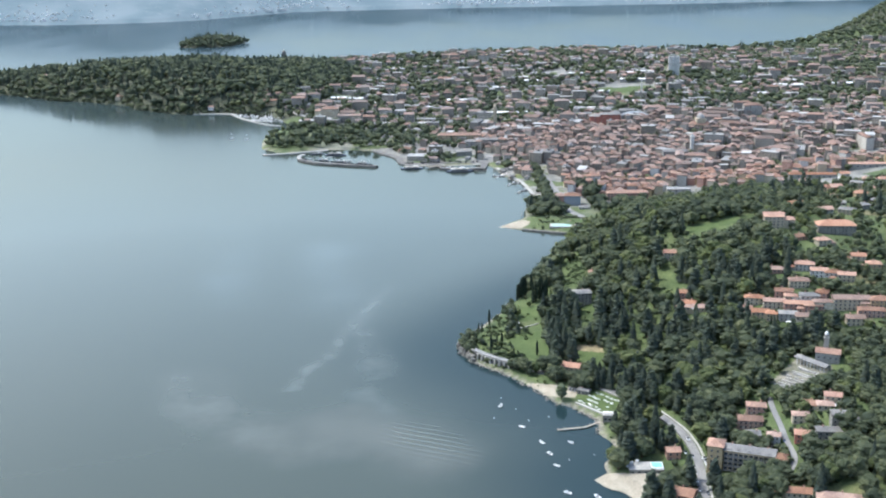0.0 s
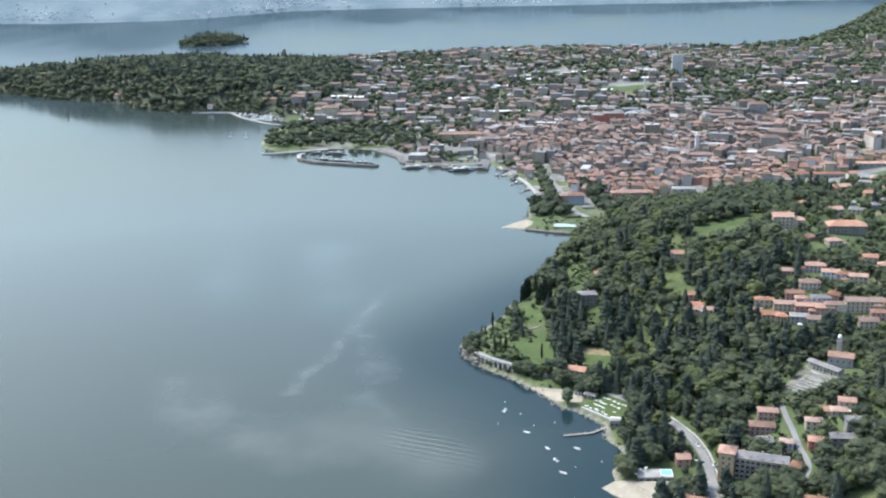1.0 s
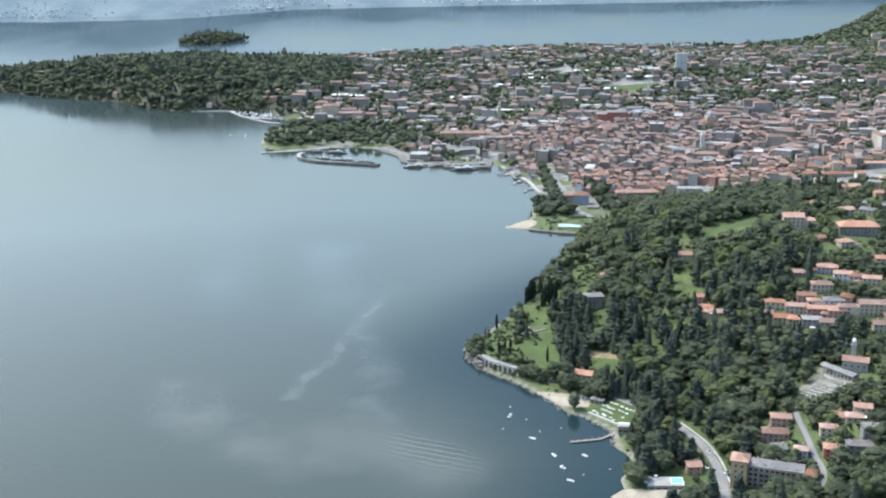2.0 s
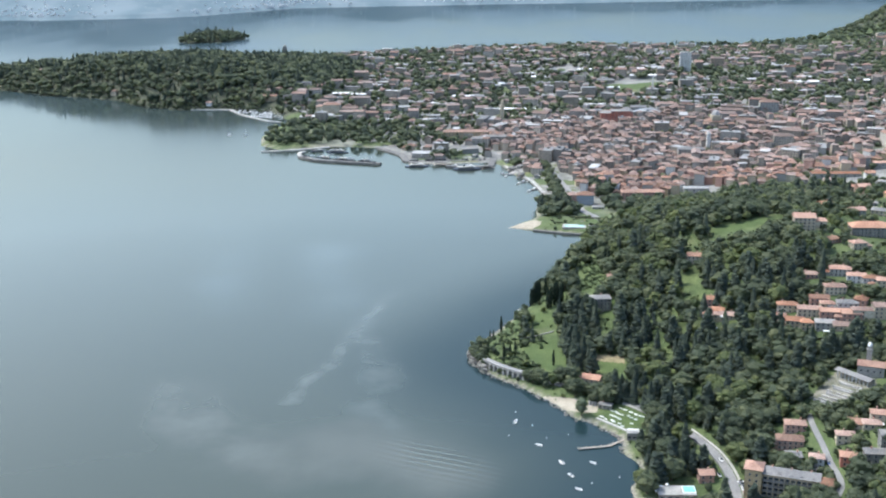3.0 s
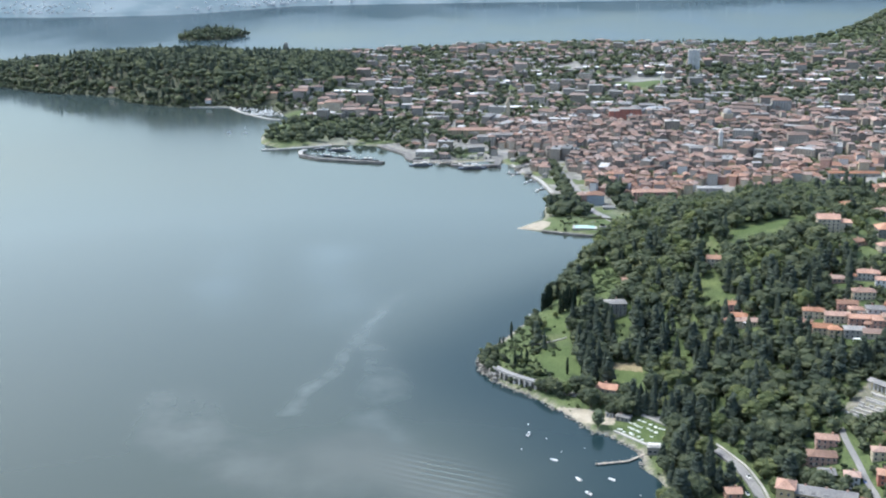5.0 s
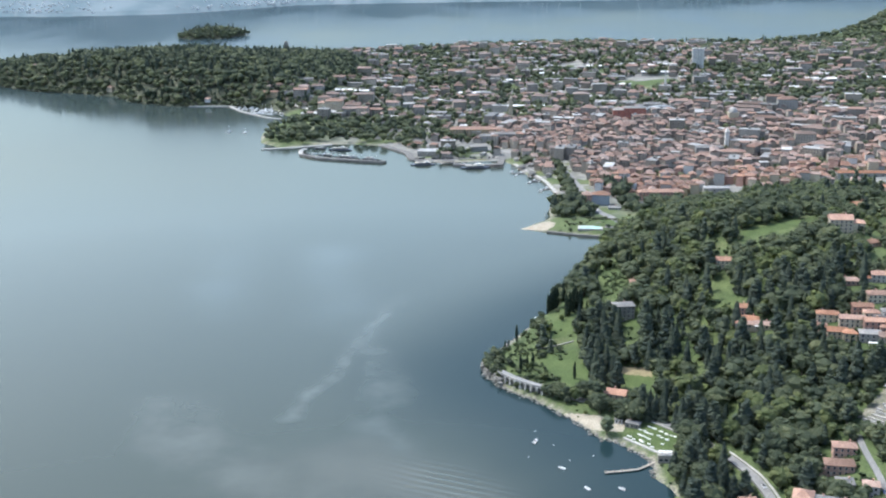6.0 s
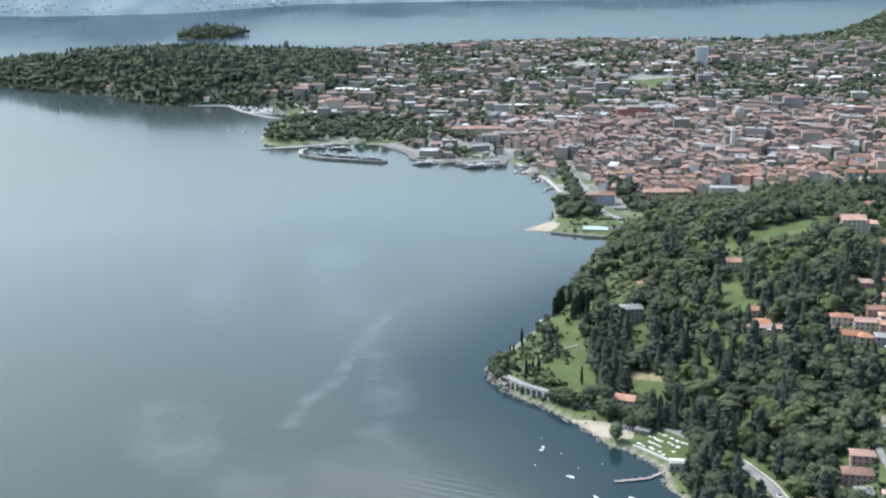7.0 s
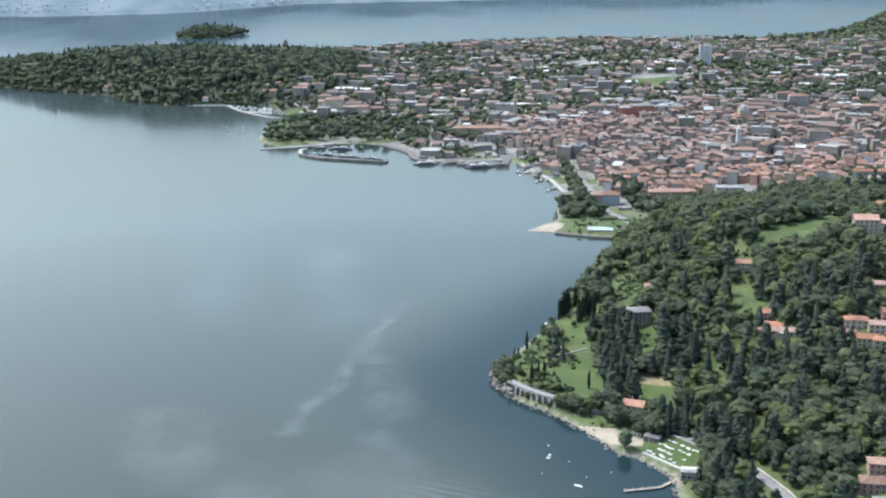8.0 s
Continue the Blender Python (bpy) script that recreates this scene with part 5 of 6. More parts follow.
# The bathing pier: a deck of planks on posts, bent once.
PIER_POST = stack("post", TIMBER, [(0.12, 0.12, -4), (0.12, 0.12, 1.2)])
pier = tagged(new("pier"), "narrow grey timber pier with a bend, on posts", "pier")
for (ax, ay), (bx, by) in (((111, 764.5), (99.5, 755.2)), ((99.5, 755.2), (78.6, 751.4))):
    l, a = math.hypot(bx - ax, by - ay), math.atan2(by - ay, bx - ax)
    m = pose(ax, ay, 0.8, 0, 0, math.degrees(a))
    part("beam", solid("beam", [TIMBER], box(0, l, -0.75, -0.6, -0.25, 0)), pier, at=m)
    part("beam", solid("beam", [TIMBER], box(0, l, 0.6, 0.75, -0.25, 0)), pier, at=m)
    plank = solid("plank", [TIMBER], box(0, 0.42, -0.85, 0.85, 0, 0.08))
    for k in range(int(l / 0.45)):
        part("plank", plank, pier, at=m @ pose(0.45 * k, 0, 0.004))
    for k in range(int(l / 5) + 1):
        for s in (-0.7, 0.7):
            part("post", PIER_POST, pier, at=m @ pose(min(5.0 * k + 0.3, l - 0.2), s, 0))

# Moored boats.
def hull_mesh(name, length, beam, mat):
    """An open boat's hull in one piece: outer skin, gunwale, inner floor."""
    n = 9
    v, f = [], []
    for k in range(n):
        t = k / (n - 1)
        b = beam / 2 * (math.sin(math.pi * min(0.28 + 0.72 * t, 1)) ** 0.6 if t < 1 else 0.03)
        x, sheer = (t - 0.5) * length, 0.55 + 0.25 * t * t
        v += [(x, 0, -0.25), (x, b * 0.8, 0.0), (x, b, sheer), (x, b * 0.82, sheer), (x, b * 0.7, 0.22),
              (x, -b * 0.7, 0.22), (x, -b * 0.82, sheer), (x, -b, sheer), (x, -b * 0.8, 0.0)]
    for k in range(n - 1):
        for i in range(9):
            a, b = 9 * k + i, 9 * k + (i + 1) % 9
            f += [(a, b, b + 9, a + 9)]
    bm_f = f
    me = mesh_of(name, np.array(v), np.array(bm_f), [mat], smooth=False)
    return me


HULL = surface("white_boat_paint", (0.7, 0.7, 0.69), (0.82, 0.82, 0.8), 0.35, 0.4, 2, 0.06, relief=0)
HULL_DARK = surface("dark_boat_paint", (0.04, 0.05, 0.08), (0.08, 0.09, 0.12), 0.35, 0.4, 2, 0.1, relief=0)
RED = surface("red_cover", (0.4, 0.07, 0.05), (0.5, 0.12, 0.09), 0.7, 0.4, 2, 0, relief=0)
SHELL = hull_mesh("hull", 5.2, 1.9, HULL)
SEAT = solid("bench", [TIMBER], box(-0.22, 0.22, -0.72, 0.72, 0.38, 0.45))
MOTOR = stack("outboard_motor", DARK, [(0.12, 0.1, -0.5), (0.14, 0.12, 0.55), (0.22, 0.18, 0.6), (0.18, 0.15, 1.0)])
CABIN = stack("cabin", PAINT, [(0.9, 0.7, 0.3), (0.85, 0.66, 0.9), (0.55, 0.55, 1.35), (0.5, 0.5, 1.4)])
SCREEN = stack("windscreen", GLASS, [(0.06, 0.62, 0.6), (0.02, 0.52, 1.15)])
MAST = stack("mast", PAINT, [(0.06, 0.06, 0.2), (0.04, 0.04, 7.5)])
COVER = stack("cover", RED, [(0.9, 0.7, 0.5), (0.7, 0.5, 0.75), (0.5, 0.1, 0.95)])


def boat(x, y, turn, style, size=1.0, group="boats moored off the beach"):
    root = new("motorboat" if style == "cabin" else "sailing_boat" if style == "sail" else "rowing_boat")
    root.matrix_basis = Matrix.LocRotScale((x, y, 0.0), Euler((0, 0, radians(turn))), (size, size, size))
    part("hull", SHELL, root)
    part("bench", SEAT, root, at=pose(-0.9, 0, 0))
    if style == "cabin":
        part("cabin", CABIN, root, at=pose(0.7, 0, 0))
        part("windscreen", SCREEN, root, at=pose(-0.3, 0, 0))
    elif style == "sail":
        part("cabin", CABIN, root, at=pose(0.6, 0, 0))
        part("mast", MAST, root, at=pose(0.3, 0, 0))
    elif style == "cover":
        part("cover", COVER, root, "red canvas cover", at=pose(0.5, 0, 0))
    else:
        part("bench", SEAT, root, at=pose(0.7, 0, 0))
    part("outboard_motor", MOTOR, root, at=pose(-2.65, 0, 0))
    word = {"cabin": "white motorboat with a small cabin, moored on the lake", "sail": "white sailing boat with a bare mast, moored",
            "cover": "white boat with a red cover, moored on the lake"}.get(style, "small open white boat moored on the calm lake")
    return tagged(root, word, "boat", group)


for (x, y), turn, style, size in zip(BOATS, (65, 150, 120, 130, 145, 140, 150, 130, 20, 30),
                                     ("cabin", "open", "open", "cabin", "open", "open", "cabin", "cabin", "sail", "sail"), (1.15, 1, 1, 1, 1, 0.95, 1.1, 1.1, 1.4, 1.4)):
    boat(x, y, turn, style, size)
BUOY = mesh_of("buoy", ICO[2][0] * 0.38, ICO[2][1], [HULL], smooth=True)
for x, y in ((42, 812), (35, 775), (75, 775), (100, 712), (52, 790), (60, 770), (82, 705)):
    b = tagged(new("mooring_buoy", BUOY), "small white mooring buoy floating on the lake", "buoy", "mooring buoys")
    b.location = (x, y, 0.1)

# Sunbeds, parasols and the terrace of the bathing lawn.
BED = stack("frame", PAINT, [(0.95, 0.33, 0.0), (0.95, 0.33, 0.3)])
PAD = stack("mattress", PAINT, [(0.93, 0.31, 0.3), (0.93, 0.31, 0.42), (0.85, 0.27, 0.45)])
BACK = stack("backrest", PAINT, [(0.06, 0.31, 0.3), (0.05, 0.29, 0.95)])
brng = np.random.default_rng(9)
for row, (ax, ay, bx, by, n) in enumerate(((100, 799, 116, 779, 11), (104, 803, 120, 783, 11), (109, 806, 125, 786, 10), (115, 808, 129, 790, 9))):
    for k in range(n):
        if brng.random() < 0.2:
            continue
        x, y = ax + (bx - ax) * k / n + brng.normal(0, 0.8), ay + (by - ay) * k / n + brng.normal(0, 0.4)
        bed = tagged(new("sunbed"), "white sunbed on the bathing lawn", "sunbed", "sunbeds on the bathing lawn")
        bed.matrix_basis = Matrix.LocRotScale((x, y, z_at(x, y) + 0.15), Euler((0, 0, brng.uniform(-0.3, 0.3) - 0.6)), (1.15, 1.15, 1.0))
        part("frame", BED, bed)
        part("mattress", PAD, bed)
        part("backrest", BACK, bed, at=pose(0.85, 0, 0))
strip("promenade", [(97, 797), (106, 786), (116, 773)], 2.4, 0.35, CONCRETE, "pale paved edge of the bathing lawn", "pavement", 1.4)
terrace = tagged(new("bath_house"), "grey stone bath house with a flat terrace by the pier", "building")
terrace.matrix_basis = pose(117.5, 764.5, 0, 0, 0, -8)
part("wall", solid("wall", [PLASTER["stone"]], box(-4.8, 4.8, -3.6, 3.6, -1, 6.4)), terrace)
part("terrace_slab", solid("terrace_slab", [CONCRETE], box(-5.1, 5.1, -3.9, 3.9, 6.4, 6.7)), terrace)
for k in range(3):
    part("window", WIDE_WINDOW, terrace, at=pose(-3.1 + 3.1 * k, -3.6, 3.6))


def canopy(r, h):
    a = np.arange(8) * math.pi / 4
    v = np.concatenate([np.stack([r * np.cos(a), r * np.sin(a), np.full(8, h)], -1), np.stack([r * np.cos(a), r * np.sin(a), np.full(8, h - 0.2)], -1), [[0, 0, h + 0.55]]])
    f = [(i, (i + 1) % 8, 16) for i in range(8)] + [(i + 8, (i + 1) % 8 + 8, (i + 1) % 8) for i in range(8)] + [(i + 8, (i + 1) % 8, i) for i in range(8)]
    return mesh_of("canopy", v, np.array(f), [PAINT])


CANOPY, POLE = canopy(1.05, 2.2), stack("pole", PAINT, [(0.04, 0.04, 0), (0.04, 0.04, 2.6)])


def parasol(x, y, z):
    p = tagged(new("parasol"), "open white parasol on a slender pole", "parasol", "parasols by the lake")
    p.location = (x, y, z)
    part("canopy", CANOPY, p)
    part("pole", POLE, p)


for k in range(5):
    parasol(113.6 + 2.05 * k, 762.6 - 0.3 * k, 6.7)
for x, y in ((121, 688), (125, 690), (118, 687)):
    parasol(x, y, 4.3 if x > 119.5 else z_at(x, y) + 0.1)

house(105, 811, 9, 5, 1, -28, "stone", "slate", "beach_hut", "huts of the bathing lawn", 2.6, "beside the beach", all_sides=False)
house(97, 818, 5, 4, 1, -20, "white", "slate", "beach_hut", "huts of the bathing lawn", 2.6, "beside the beach", all_sides=False)

# The pool terrace beside the sand spit.
pool = tagged(new("pool_terrace"), "low dark-walled bathing building with a turquoise pool on its terrace", "building")
pool.matrix_basis = pose(131, 686, 0, 0, 0, -3)
part("wall", solid("wall", [PLASTER["stone"]], box(-12, 10, -5, 6, -1, 4.0)), pool)
part("deck", solid("deck", [CONCRETE], box(-12.4, 10.4, -5.4, 6.4, 4.0, 4.25)), pool)
POOLWATER, pt, pp = nodes("pool_water")
pt.links.new(mix(pt, noisy(pt, 0.8), (0.16, 0.5, 0.56), (0.24, 0.6, 0.64)), pp.inputs["Base Color"])
pp.inputs["Roughness"].default_value = 0.08
part("pool_rim", solid("pool_rim", [PAINT], box(2.6, 10.2, -2.6, 5.4, 4.25, 4.4)), pool)
part("pool_water", solid("pool_water", [POOLWATER], box(3, 9.8, -2.2, 5, 4.35, 4.41)), pool, "turquoise pool water")
for k in range(5):
    part("window", WIDE_WINDOW, pool, at=pose(-10 + 4.4 * k, -5, 1.9))

# Cars on the lake road and beside the hotel.
def car_body():
    """A car's body in one piece, from cross sections along its length."""
    rings = [(-2.1, 0.75, 0.35, 0.7), (-2.0, 0.85, 0.3, 0.95), (-1.0, 0.86, 0.25, 1.0), (0.9, 0.86, 0.25, 0.95), (2.0, 0.82, 0.3, 0.8), (2.15, 0.7, 0.4, 0.6)]
    v = np.concatenate([[(x, -w, a), (x, w, a), (x, w, b), (x, -w, b)] for x, w, a, b in rings])
    f = [(0, 3, 2, 1), (20, 21, 22, 23)]
    for k in range(5):
        for i in range(4):
            p, q = 4 * k + i, 4 * k + (i + 1) % 4
            f += [(p, q, q + 4, p + 4)]
    return v, np.array(f)


CARS = [mesh_of("body", *car_body(), [surface(n, c, tuple(min(v * 1.1, 0.9) for v in c), 0.3, 0.5, 3, relief=0)])
        for n, c in (("white_car_paint", (0.72, 0.72, 0.72)), ("grey_car_paint", (0.25, 0.26, 0.28)), ("red_car_paint", (0.35, 0.04, 0.04)), ("blue_car_paint", (0.05, 0.09, 0.22)))]
CAR_TOP = stack("cabin", GLASS, [(1.35, 0.78, 0.92), (0.85, 0.62, 1.4), (0.8, 0.58, 1.45)])
wheel_v, wheel_f = tube([(0, 0, -0.11, 0.31), (0, 0, 0.11, 0.31)], 10)
wheel_v = np.concatenate([wheel_v, [(0, 0, -0.11), (0, 0, 0.11)]])
wheel_f = np.concatenate([wheel_f, [(20, (k + 1) % 10, k) for k in range(10)], [(21, 10 + k, 10 + (k + 1) % 10) for k in range(10)]])
WHEEL = mesh_of("wheel", wheel_v, wheel_f, [DARK])
CAR_WORD = ("white", "grey", "red", "dark blue")


def car(x, y, turn, tone, z=None):
    c = tagged(new("car"), f"{CAR_WORD[tone]} car parked beside the lake road", "car", "cars along the road")
    c.matrix_basis = pose(x, y, (z_at(x, y) + 0.3) if z is None else z, 0, 0, turn)
    part("body", CARS[tone], c)
    part("cabin", CAR_TOP, c, at=pose(-0.15, 0, 0))
    for wx in (-1.35, 1.35):
        for wy in (-0.8, 0.8):
            part("wheel", WHEEL, c, at=pose(wx, wy, 0.31, 90))


for x, y, turn, tone in ((163.5, 699, 92, 1), (161.5, 686, 92, 0), (160.8, 678, 92, 0), (159.5, 668, 90, 0), (159, 662, 88, 1), (158.5, 656, 88, 0), (163, 652, 88, 1),
                         (170.5, 694, 10, 0), (170.8, 691, 10, 1), (171, 688, 10, 0), (171, 685, 10, 0), (171, 682, 10, 2), (170.6, 679, 10, 0), (165, 722, 95, 0),
                         (213, 688, 60, 0), (221, 690, 80, 3), (160, 705, 92, 0)):
    car(x, y, turn, tone)

# ---- the large lakeside hotel ----
hotel = tagged(new("hotel"), "long ochre hotel with balconies and an orange-roofed end tower", "hotel")
hotel.matrix_basis = pose(170.5, 683, 1.5, 0, 0, -21)
part("tower_wall", mesh_of("wall", *gabled_wall(9.5, 11, 21.5, 3.0, 1.0, 4), [PLASTER["ochre"]]), hotel, at=pose(4.2, -1.5, 0))
part("tower_roof", mesh_of("roof", *pitched(9.5, 11, 21.5, 3.2, 1.0, 0.9), [TILE]), hotel, "orange terracotta hipped roof", at=pose(4.2, -1.5, 0))
part("wing_wall", mesh_of("wall", *gabled_wall(32, 11, 18.5, 2.2, 0.0, 4), [PLASTER["ochre"]]), hotel, at=pose(25.2, 1.0, 0))
part("wing_roof", mesh_of("roof", *pitched(32, 11, 18.5, 2.4, 0.0, 0.6), [SLATE]), hotel, "grey slab roof", at=pose(25.2, 1.0, 0))
part("end_wall", mesh_of("wall", *gabled_wall(7.5, 10, 17.6, 2.6, 1.0, 4), [PLASTER["cream"]]), hotel, at=pose(44.9, -1.2, 0))
part("end_roof", mesh_of("roof", *pitched(7.5, 10, 17.6, 2.6, 1.0, 0.8), [TILE]), hotel, "terracotta hipped roof", at=pose(44.9, -1.2, 0))
RAIL = solid("balcony", [CONCRETE, PAINT], box(-3.0, 3.0, -1.5, 0.1, -0.2, 0.0))
RAILING = solid("railing", [SLATE], box(-3.0, 3.0, -1.5, -1.42, 0.02, 1.0))
DIVIDER = solid("divider", [CONCRETE], box(-0.12, 0.12, -1.5, 0.05, 0.0, 2.7))
for s in range(5):
    for k in range(5):
        bal = part("balcony", RAIL, hotel, at=pose(12.4 + 6.3 * k, -4.5, 1.6 + 3.3 * s))
        part("railing", RAILING, bal)
        part("divider", DIVIDER, bal, at=pose(3.0, 0, 0))
        for dx in (-1.5, 1.5):
            part("window", WIDE_WINDOW, hotel, at=pose(12.4 + 6.3 * k + dx, -4.5, 2.9 + 3.3 * s))
    for dx in (2.3, 6.1):
        part("window", WINDOW, hotel, at=pose(dx, -7.0, 3.2 + 3.7 * s))
    for dy in (-4, 1):
        part("window", WINDOW, hotel, at=pose(-0.55, dy, 3.2 + 3.7 * s, 0, 0, -90))
    part("window", WINDOW, hotel, at=pose(44.9, -6.2, 2.6 + 3.2 * s))
for k in range(5):
    part("dormer", stack("dormer", SLATE, [(1.0, 1.2, -1.0), (1.0, 1.2, 0.6), (1.2, 1.3, 0.65), (1.2, 0.1, 1.2)]), hotel, at=pose(12.4 + 6.3 * k, -2.6, 18.8))
for k in range(3):
    part("chimney", CHIMNEY, hotel, at=pose(14 + 11 * k, 2, 20.4))

# ---- the hillside church with its bell tower and arcade ----
church = tagged(new("church"), "small grey church with a terracotta roof and slender bell tower", "church")
church.matrix_basis = pose(279, 786, z_at(279, 784) - 0.5, 0, 0, -22)
part("wall", mesh_of("wall", *gabled_wall(17, 9, 8.5, 2.4, 0.0, 5), [PLASTER["grey"]]), church)
part("roof", mesh_of("roof", *pitched(17, 9, 8.5, 2.6, 0.0, 0.6), [TILE]), church)
part("bell_tower", stack("bell_tower", PLASTER["grey"], [(1.7, 1.7, -4), (1.7, 1.7, 17), (2.0, 2.0, 17.1), (2.0, 2.0, 17.6), (1.5, 1.5, 17.7), (1.4, 1.4, 19.5)]), church, at=pose(-2, 5, 0))
part("dome", mesh_of("dome", ICO[2][0] * np.array([1.5, 1.5, 2.2]), ICO[2][1], [WHITE_ROOF], smooth=True), church, "pale metal dome", at=pose(-2, 5, 20))
for k in range(4):
    part("window", WINDOW, church, at=pose(-6 + 4 * k, -4.5, 5.0))
PILLAR = stack("pillar", PLASTER["white"], [(0.35, 0.35, -4), (0.35, 0.35, 4.8)])
arcade = tagged(new("arcade"), "long pale arcaded building below the church", "building")
arcade.matrix_basis = pose(267, 782, z_at(267, 782) - 0.5, 0, 0, -57)
part("wall", solid("wall", [PLASTER["cream"]], box(-13, 13, 0.5, 3.5, -4, 5)), arcade)
part("roof", mesh_of("roof", *pitched(27, 6.5, 5, 1.4, 0.0, 0.5), [SLATE]), arcade)
for k in range(9):
    part("pillar", PILLAR, arcade, at=pose(-12 + 3 * k, -2.4, 0))
# Walled terrace plots below it.
for k in range(4):
    x, y = 262 - 6.2 * k, 775 - 4.4 * k
    ob = tagged(new("plot_wall", stack("plot_wall", CONCRETE, [(7.5, 0.5, -3), (7.5, 0.5, 1.0)])), "pale stone wall of a terraced plot", "wall", "terraced plot walls")
    ob.matrix_basis = pose(x, y, z_at(x, y) + 0.2, 0, 0, -52)
TOMB = stack("block", CONCRETE, [(1.0, 0.6, -1.0), (1.0, 0.6, 0.9), (0.8, 0.4, 1.1)])
for row in range(5):
    for k in range(9):
        if brng.random() < 0.2:
            continue
        u = (k + brng.uniform(-0.2, 0.2)) / 8 - 0.5
        x, y = 262 - 5.4 * row + 12.5 * u * 0.62, 777 - 4.0 * row - 16 * u * 0.79
        ob = tagged(new("stone_block", TOMB), "pale stone block on a terraced plot", "stone", "stone blocks on the terraces")
        ob.matrix_basis = pose(x, y, z_at(x, y) + 0.3, 0, 0, -52 + brng.uniform(-6, 6))

# Pale awnings, terraces and glasshouse roofs among the hillside houses.
AWNING = solid("awning", [PAINT], box(-1, 1, -1, 1, 0, 0.12))
for x, y, up, sx, sy, turn, lab in ((196, 902, 4.5, 2.0, 1.6, 10, "small white flat roof beside hillside houses"), (207, 900, 4.5, 2.6, 1.8, -15, "small white flat roof beside hillside houses"),
                                    (199, 893, 1.5, 1.6, 1.0, -30, "white garden awning among trees"), (270, 850, 2.5, 3.0, 1.2, -12, "white awning below the village row"),
                                    (61, 1012, 2.2, 4.2, 0.8, 0, "pale pergola roof on the garden terrace"), (39, 990, 0.6, 1.0, 0.4, -40, "pale garden seat by the shore"),
                                    (302, 1021, 3.0, 6.0, 1.5, -30, "white terrace below the ochre villa"), (63, 953, 3.6, 3.5, 0.7, 5, "pale coping slab on the garden wall"),
                                    (304, 872, 2.2, 2.0, 1.2, 0, "white awning beside the houses"), (312, 868, 1.8, 4.0, 1.0, -6, "row of white parasol tops by a house"),
                                    (262, 716, 1.5, 1.6, 1.4, 20, "white garden awning in the village"), (201, 741, 1.2, 2.0, 1.0, 30, "pale stone terrace among shrubs")):
    ob = tagged(new("awning"), lab, "awning")
    ob.matrix_basis = Matrix.LocRotScale((x, y, z_at(x, y)), Euler((0, 0, radians(turn))), (1, 1, 1))
    part("cloth", AWNING, ob, at=Matrix.LocRotScale((0, 0, up), Euler((0, 0, 0)), (sx, sy, 1)))
    for px in (-0.9, 0.9):
        for py in (-0.9, 0.9):
            part("post", POLE, ob, at=Matrix.LocRotScale((px * sx, py * sy, -0.5), Euler((0, 0, 0)), (1.5, 1.5, (up + 0.5) / 2.6)))


# ---- the harbour, the marina and landmarks of the town ----


def mole(name, line, width, high, label, mat=DARK_STONE):
    """A mole or quay in the water, with a paler paved top."""
    ob = tagged(new(name, mesh_of(name, *ribbon(line, width, 0, high + 3, height=high), [mat])), label, "quay", kind="structure")
    part("paving", mesh_of("paving", *ribbon(line, width - 0.8, 0, 0.1, height=high + 0.1), [DARK_STONE if mat is DARK_STONE else CONCRETE]), ob, "paved top")
    return ob


mole("breakwater", [(-216, 1733), (-190, 1706), (-150, 1690), (-95, 1672)], 9, 2.6, "long dark harbour breakwater with a paved top")
mole("jetty", [(-280, 1778), (-230, 1790), (-180, 1808)], 6, 1.4, "pale stone jetty below the park", CONCRETE)
mole("jetty", [(-216, 1733), (-222, 1764), (-214, 1776)], 6, 1.6, "pale stone jetty joining the breakwater", CONCRETE)
mole("quay", [(-104, 1795), (-66, 1736), (-58, 1688), (-8, 1688), (62, 1690)], 10, 1.8, "paved harbour quay with a dark wall")
mole("quay", [(-2, 1650), (30, 1641), (60, 1642), (66, 1690)], 9, 2.6, "dark ferry quay with a paved top")
mole("quay", [(80, 1648), (96, 1600), (112, 1545), (120, 1478)], 5, 1.5, "pale stone promenade wall by the lake", CONCRETE)
mole("mole", [(-400, 2190), (-368, 2130), (-338, 2090), (-306, 2052), (-285, 2044)], 5, 1.4, "pale mole enclosing the marina", CONCRETE)
mole("pontoon", [(-385, 2168), (-290, 2130)], 2.5, 0.8, "narrow pontoon of the marina", CONCRETE)
mole("pontoon", [(-362, 2128), (-285, 2090)], 2.5, 0.8, "narrow pontoon of the marina", CONCRETE)
mole("sea_wall", [(93, 1301), (112, 1292), (141, 1280), (174, 1283)], 4, 1.6, "dark sea wall of the bathing place")
mole("sea_wall", [(112, 1296), (116, 1308)], 4, 1.4, "dark groyne of the bathing place")

mole("jetty", [(98, 1600), (80, 1590), (72, 1596)], 3, 0.9, "dark boat jetty off the promenade")
mole("jetty", [(112, 1552), (94, 1544)], 3, 0.9, "dark boat jetty off the promenade")
mole("jetty", [(118, 1505), (104, 1498)], 3, 0.9, "dark boat jetty off the promenade")
mrng = np.random.default_rng(31)
for x, y, w in ((108, 1606, 9), (100, 1628, 10), (118, 1562, 7), (84, 1668, 9), (40, 1708, 12), (-20, 1700, 8)):
    house(x, y, w, 6, 1, 70, "grey", "slate", "lakeside_pavilion", "pavilions on the promenade", 3, "on the promenade", all_sides=False, base=2.2)
for x, y, t in ((78, 1584, 60), (84, 1600, 60), (74, 1604, 70), (92, 1538, 50), (98, 1550, 55), (102, 1492, 50), (110, 1508, 55), (90, 1615, 80)):
    boat(x, y, t, "cabin" if x > 90 else "open", 1.5, "boats along the promenade")
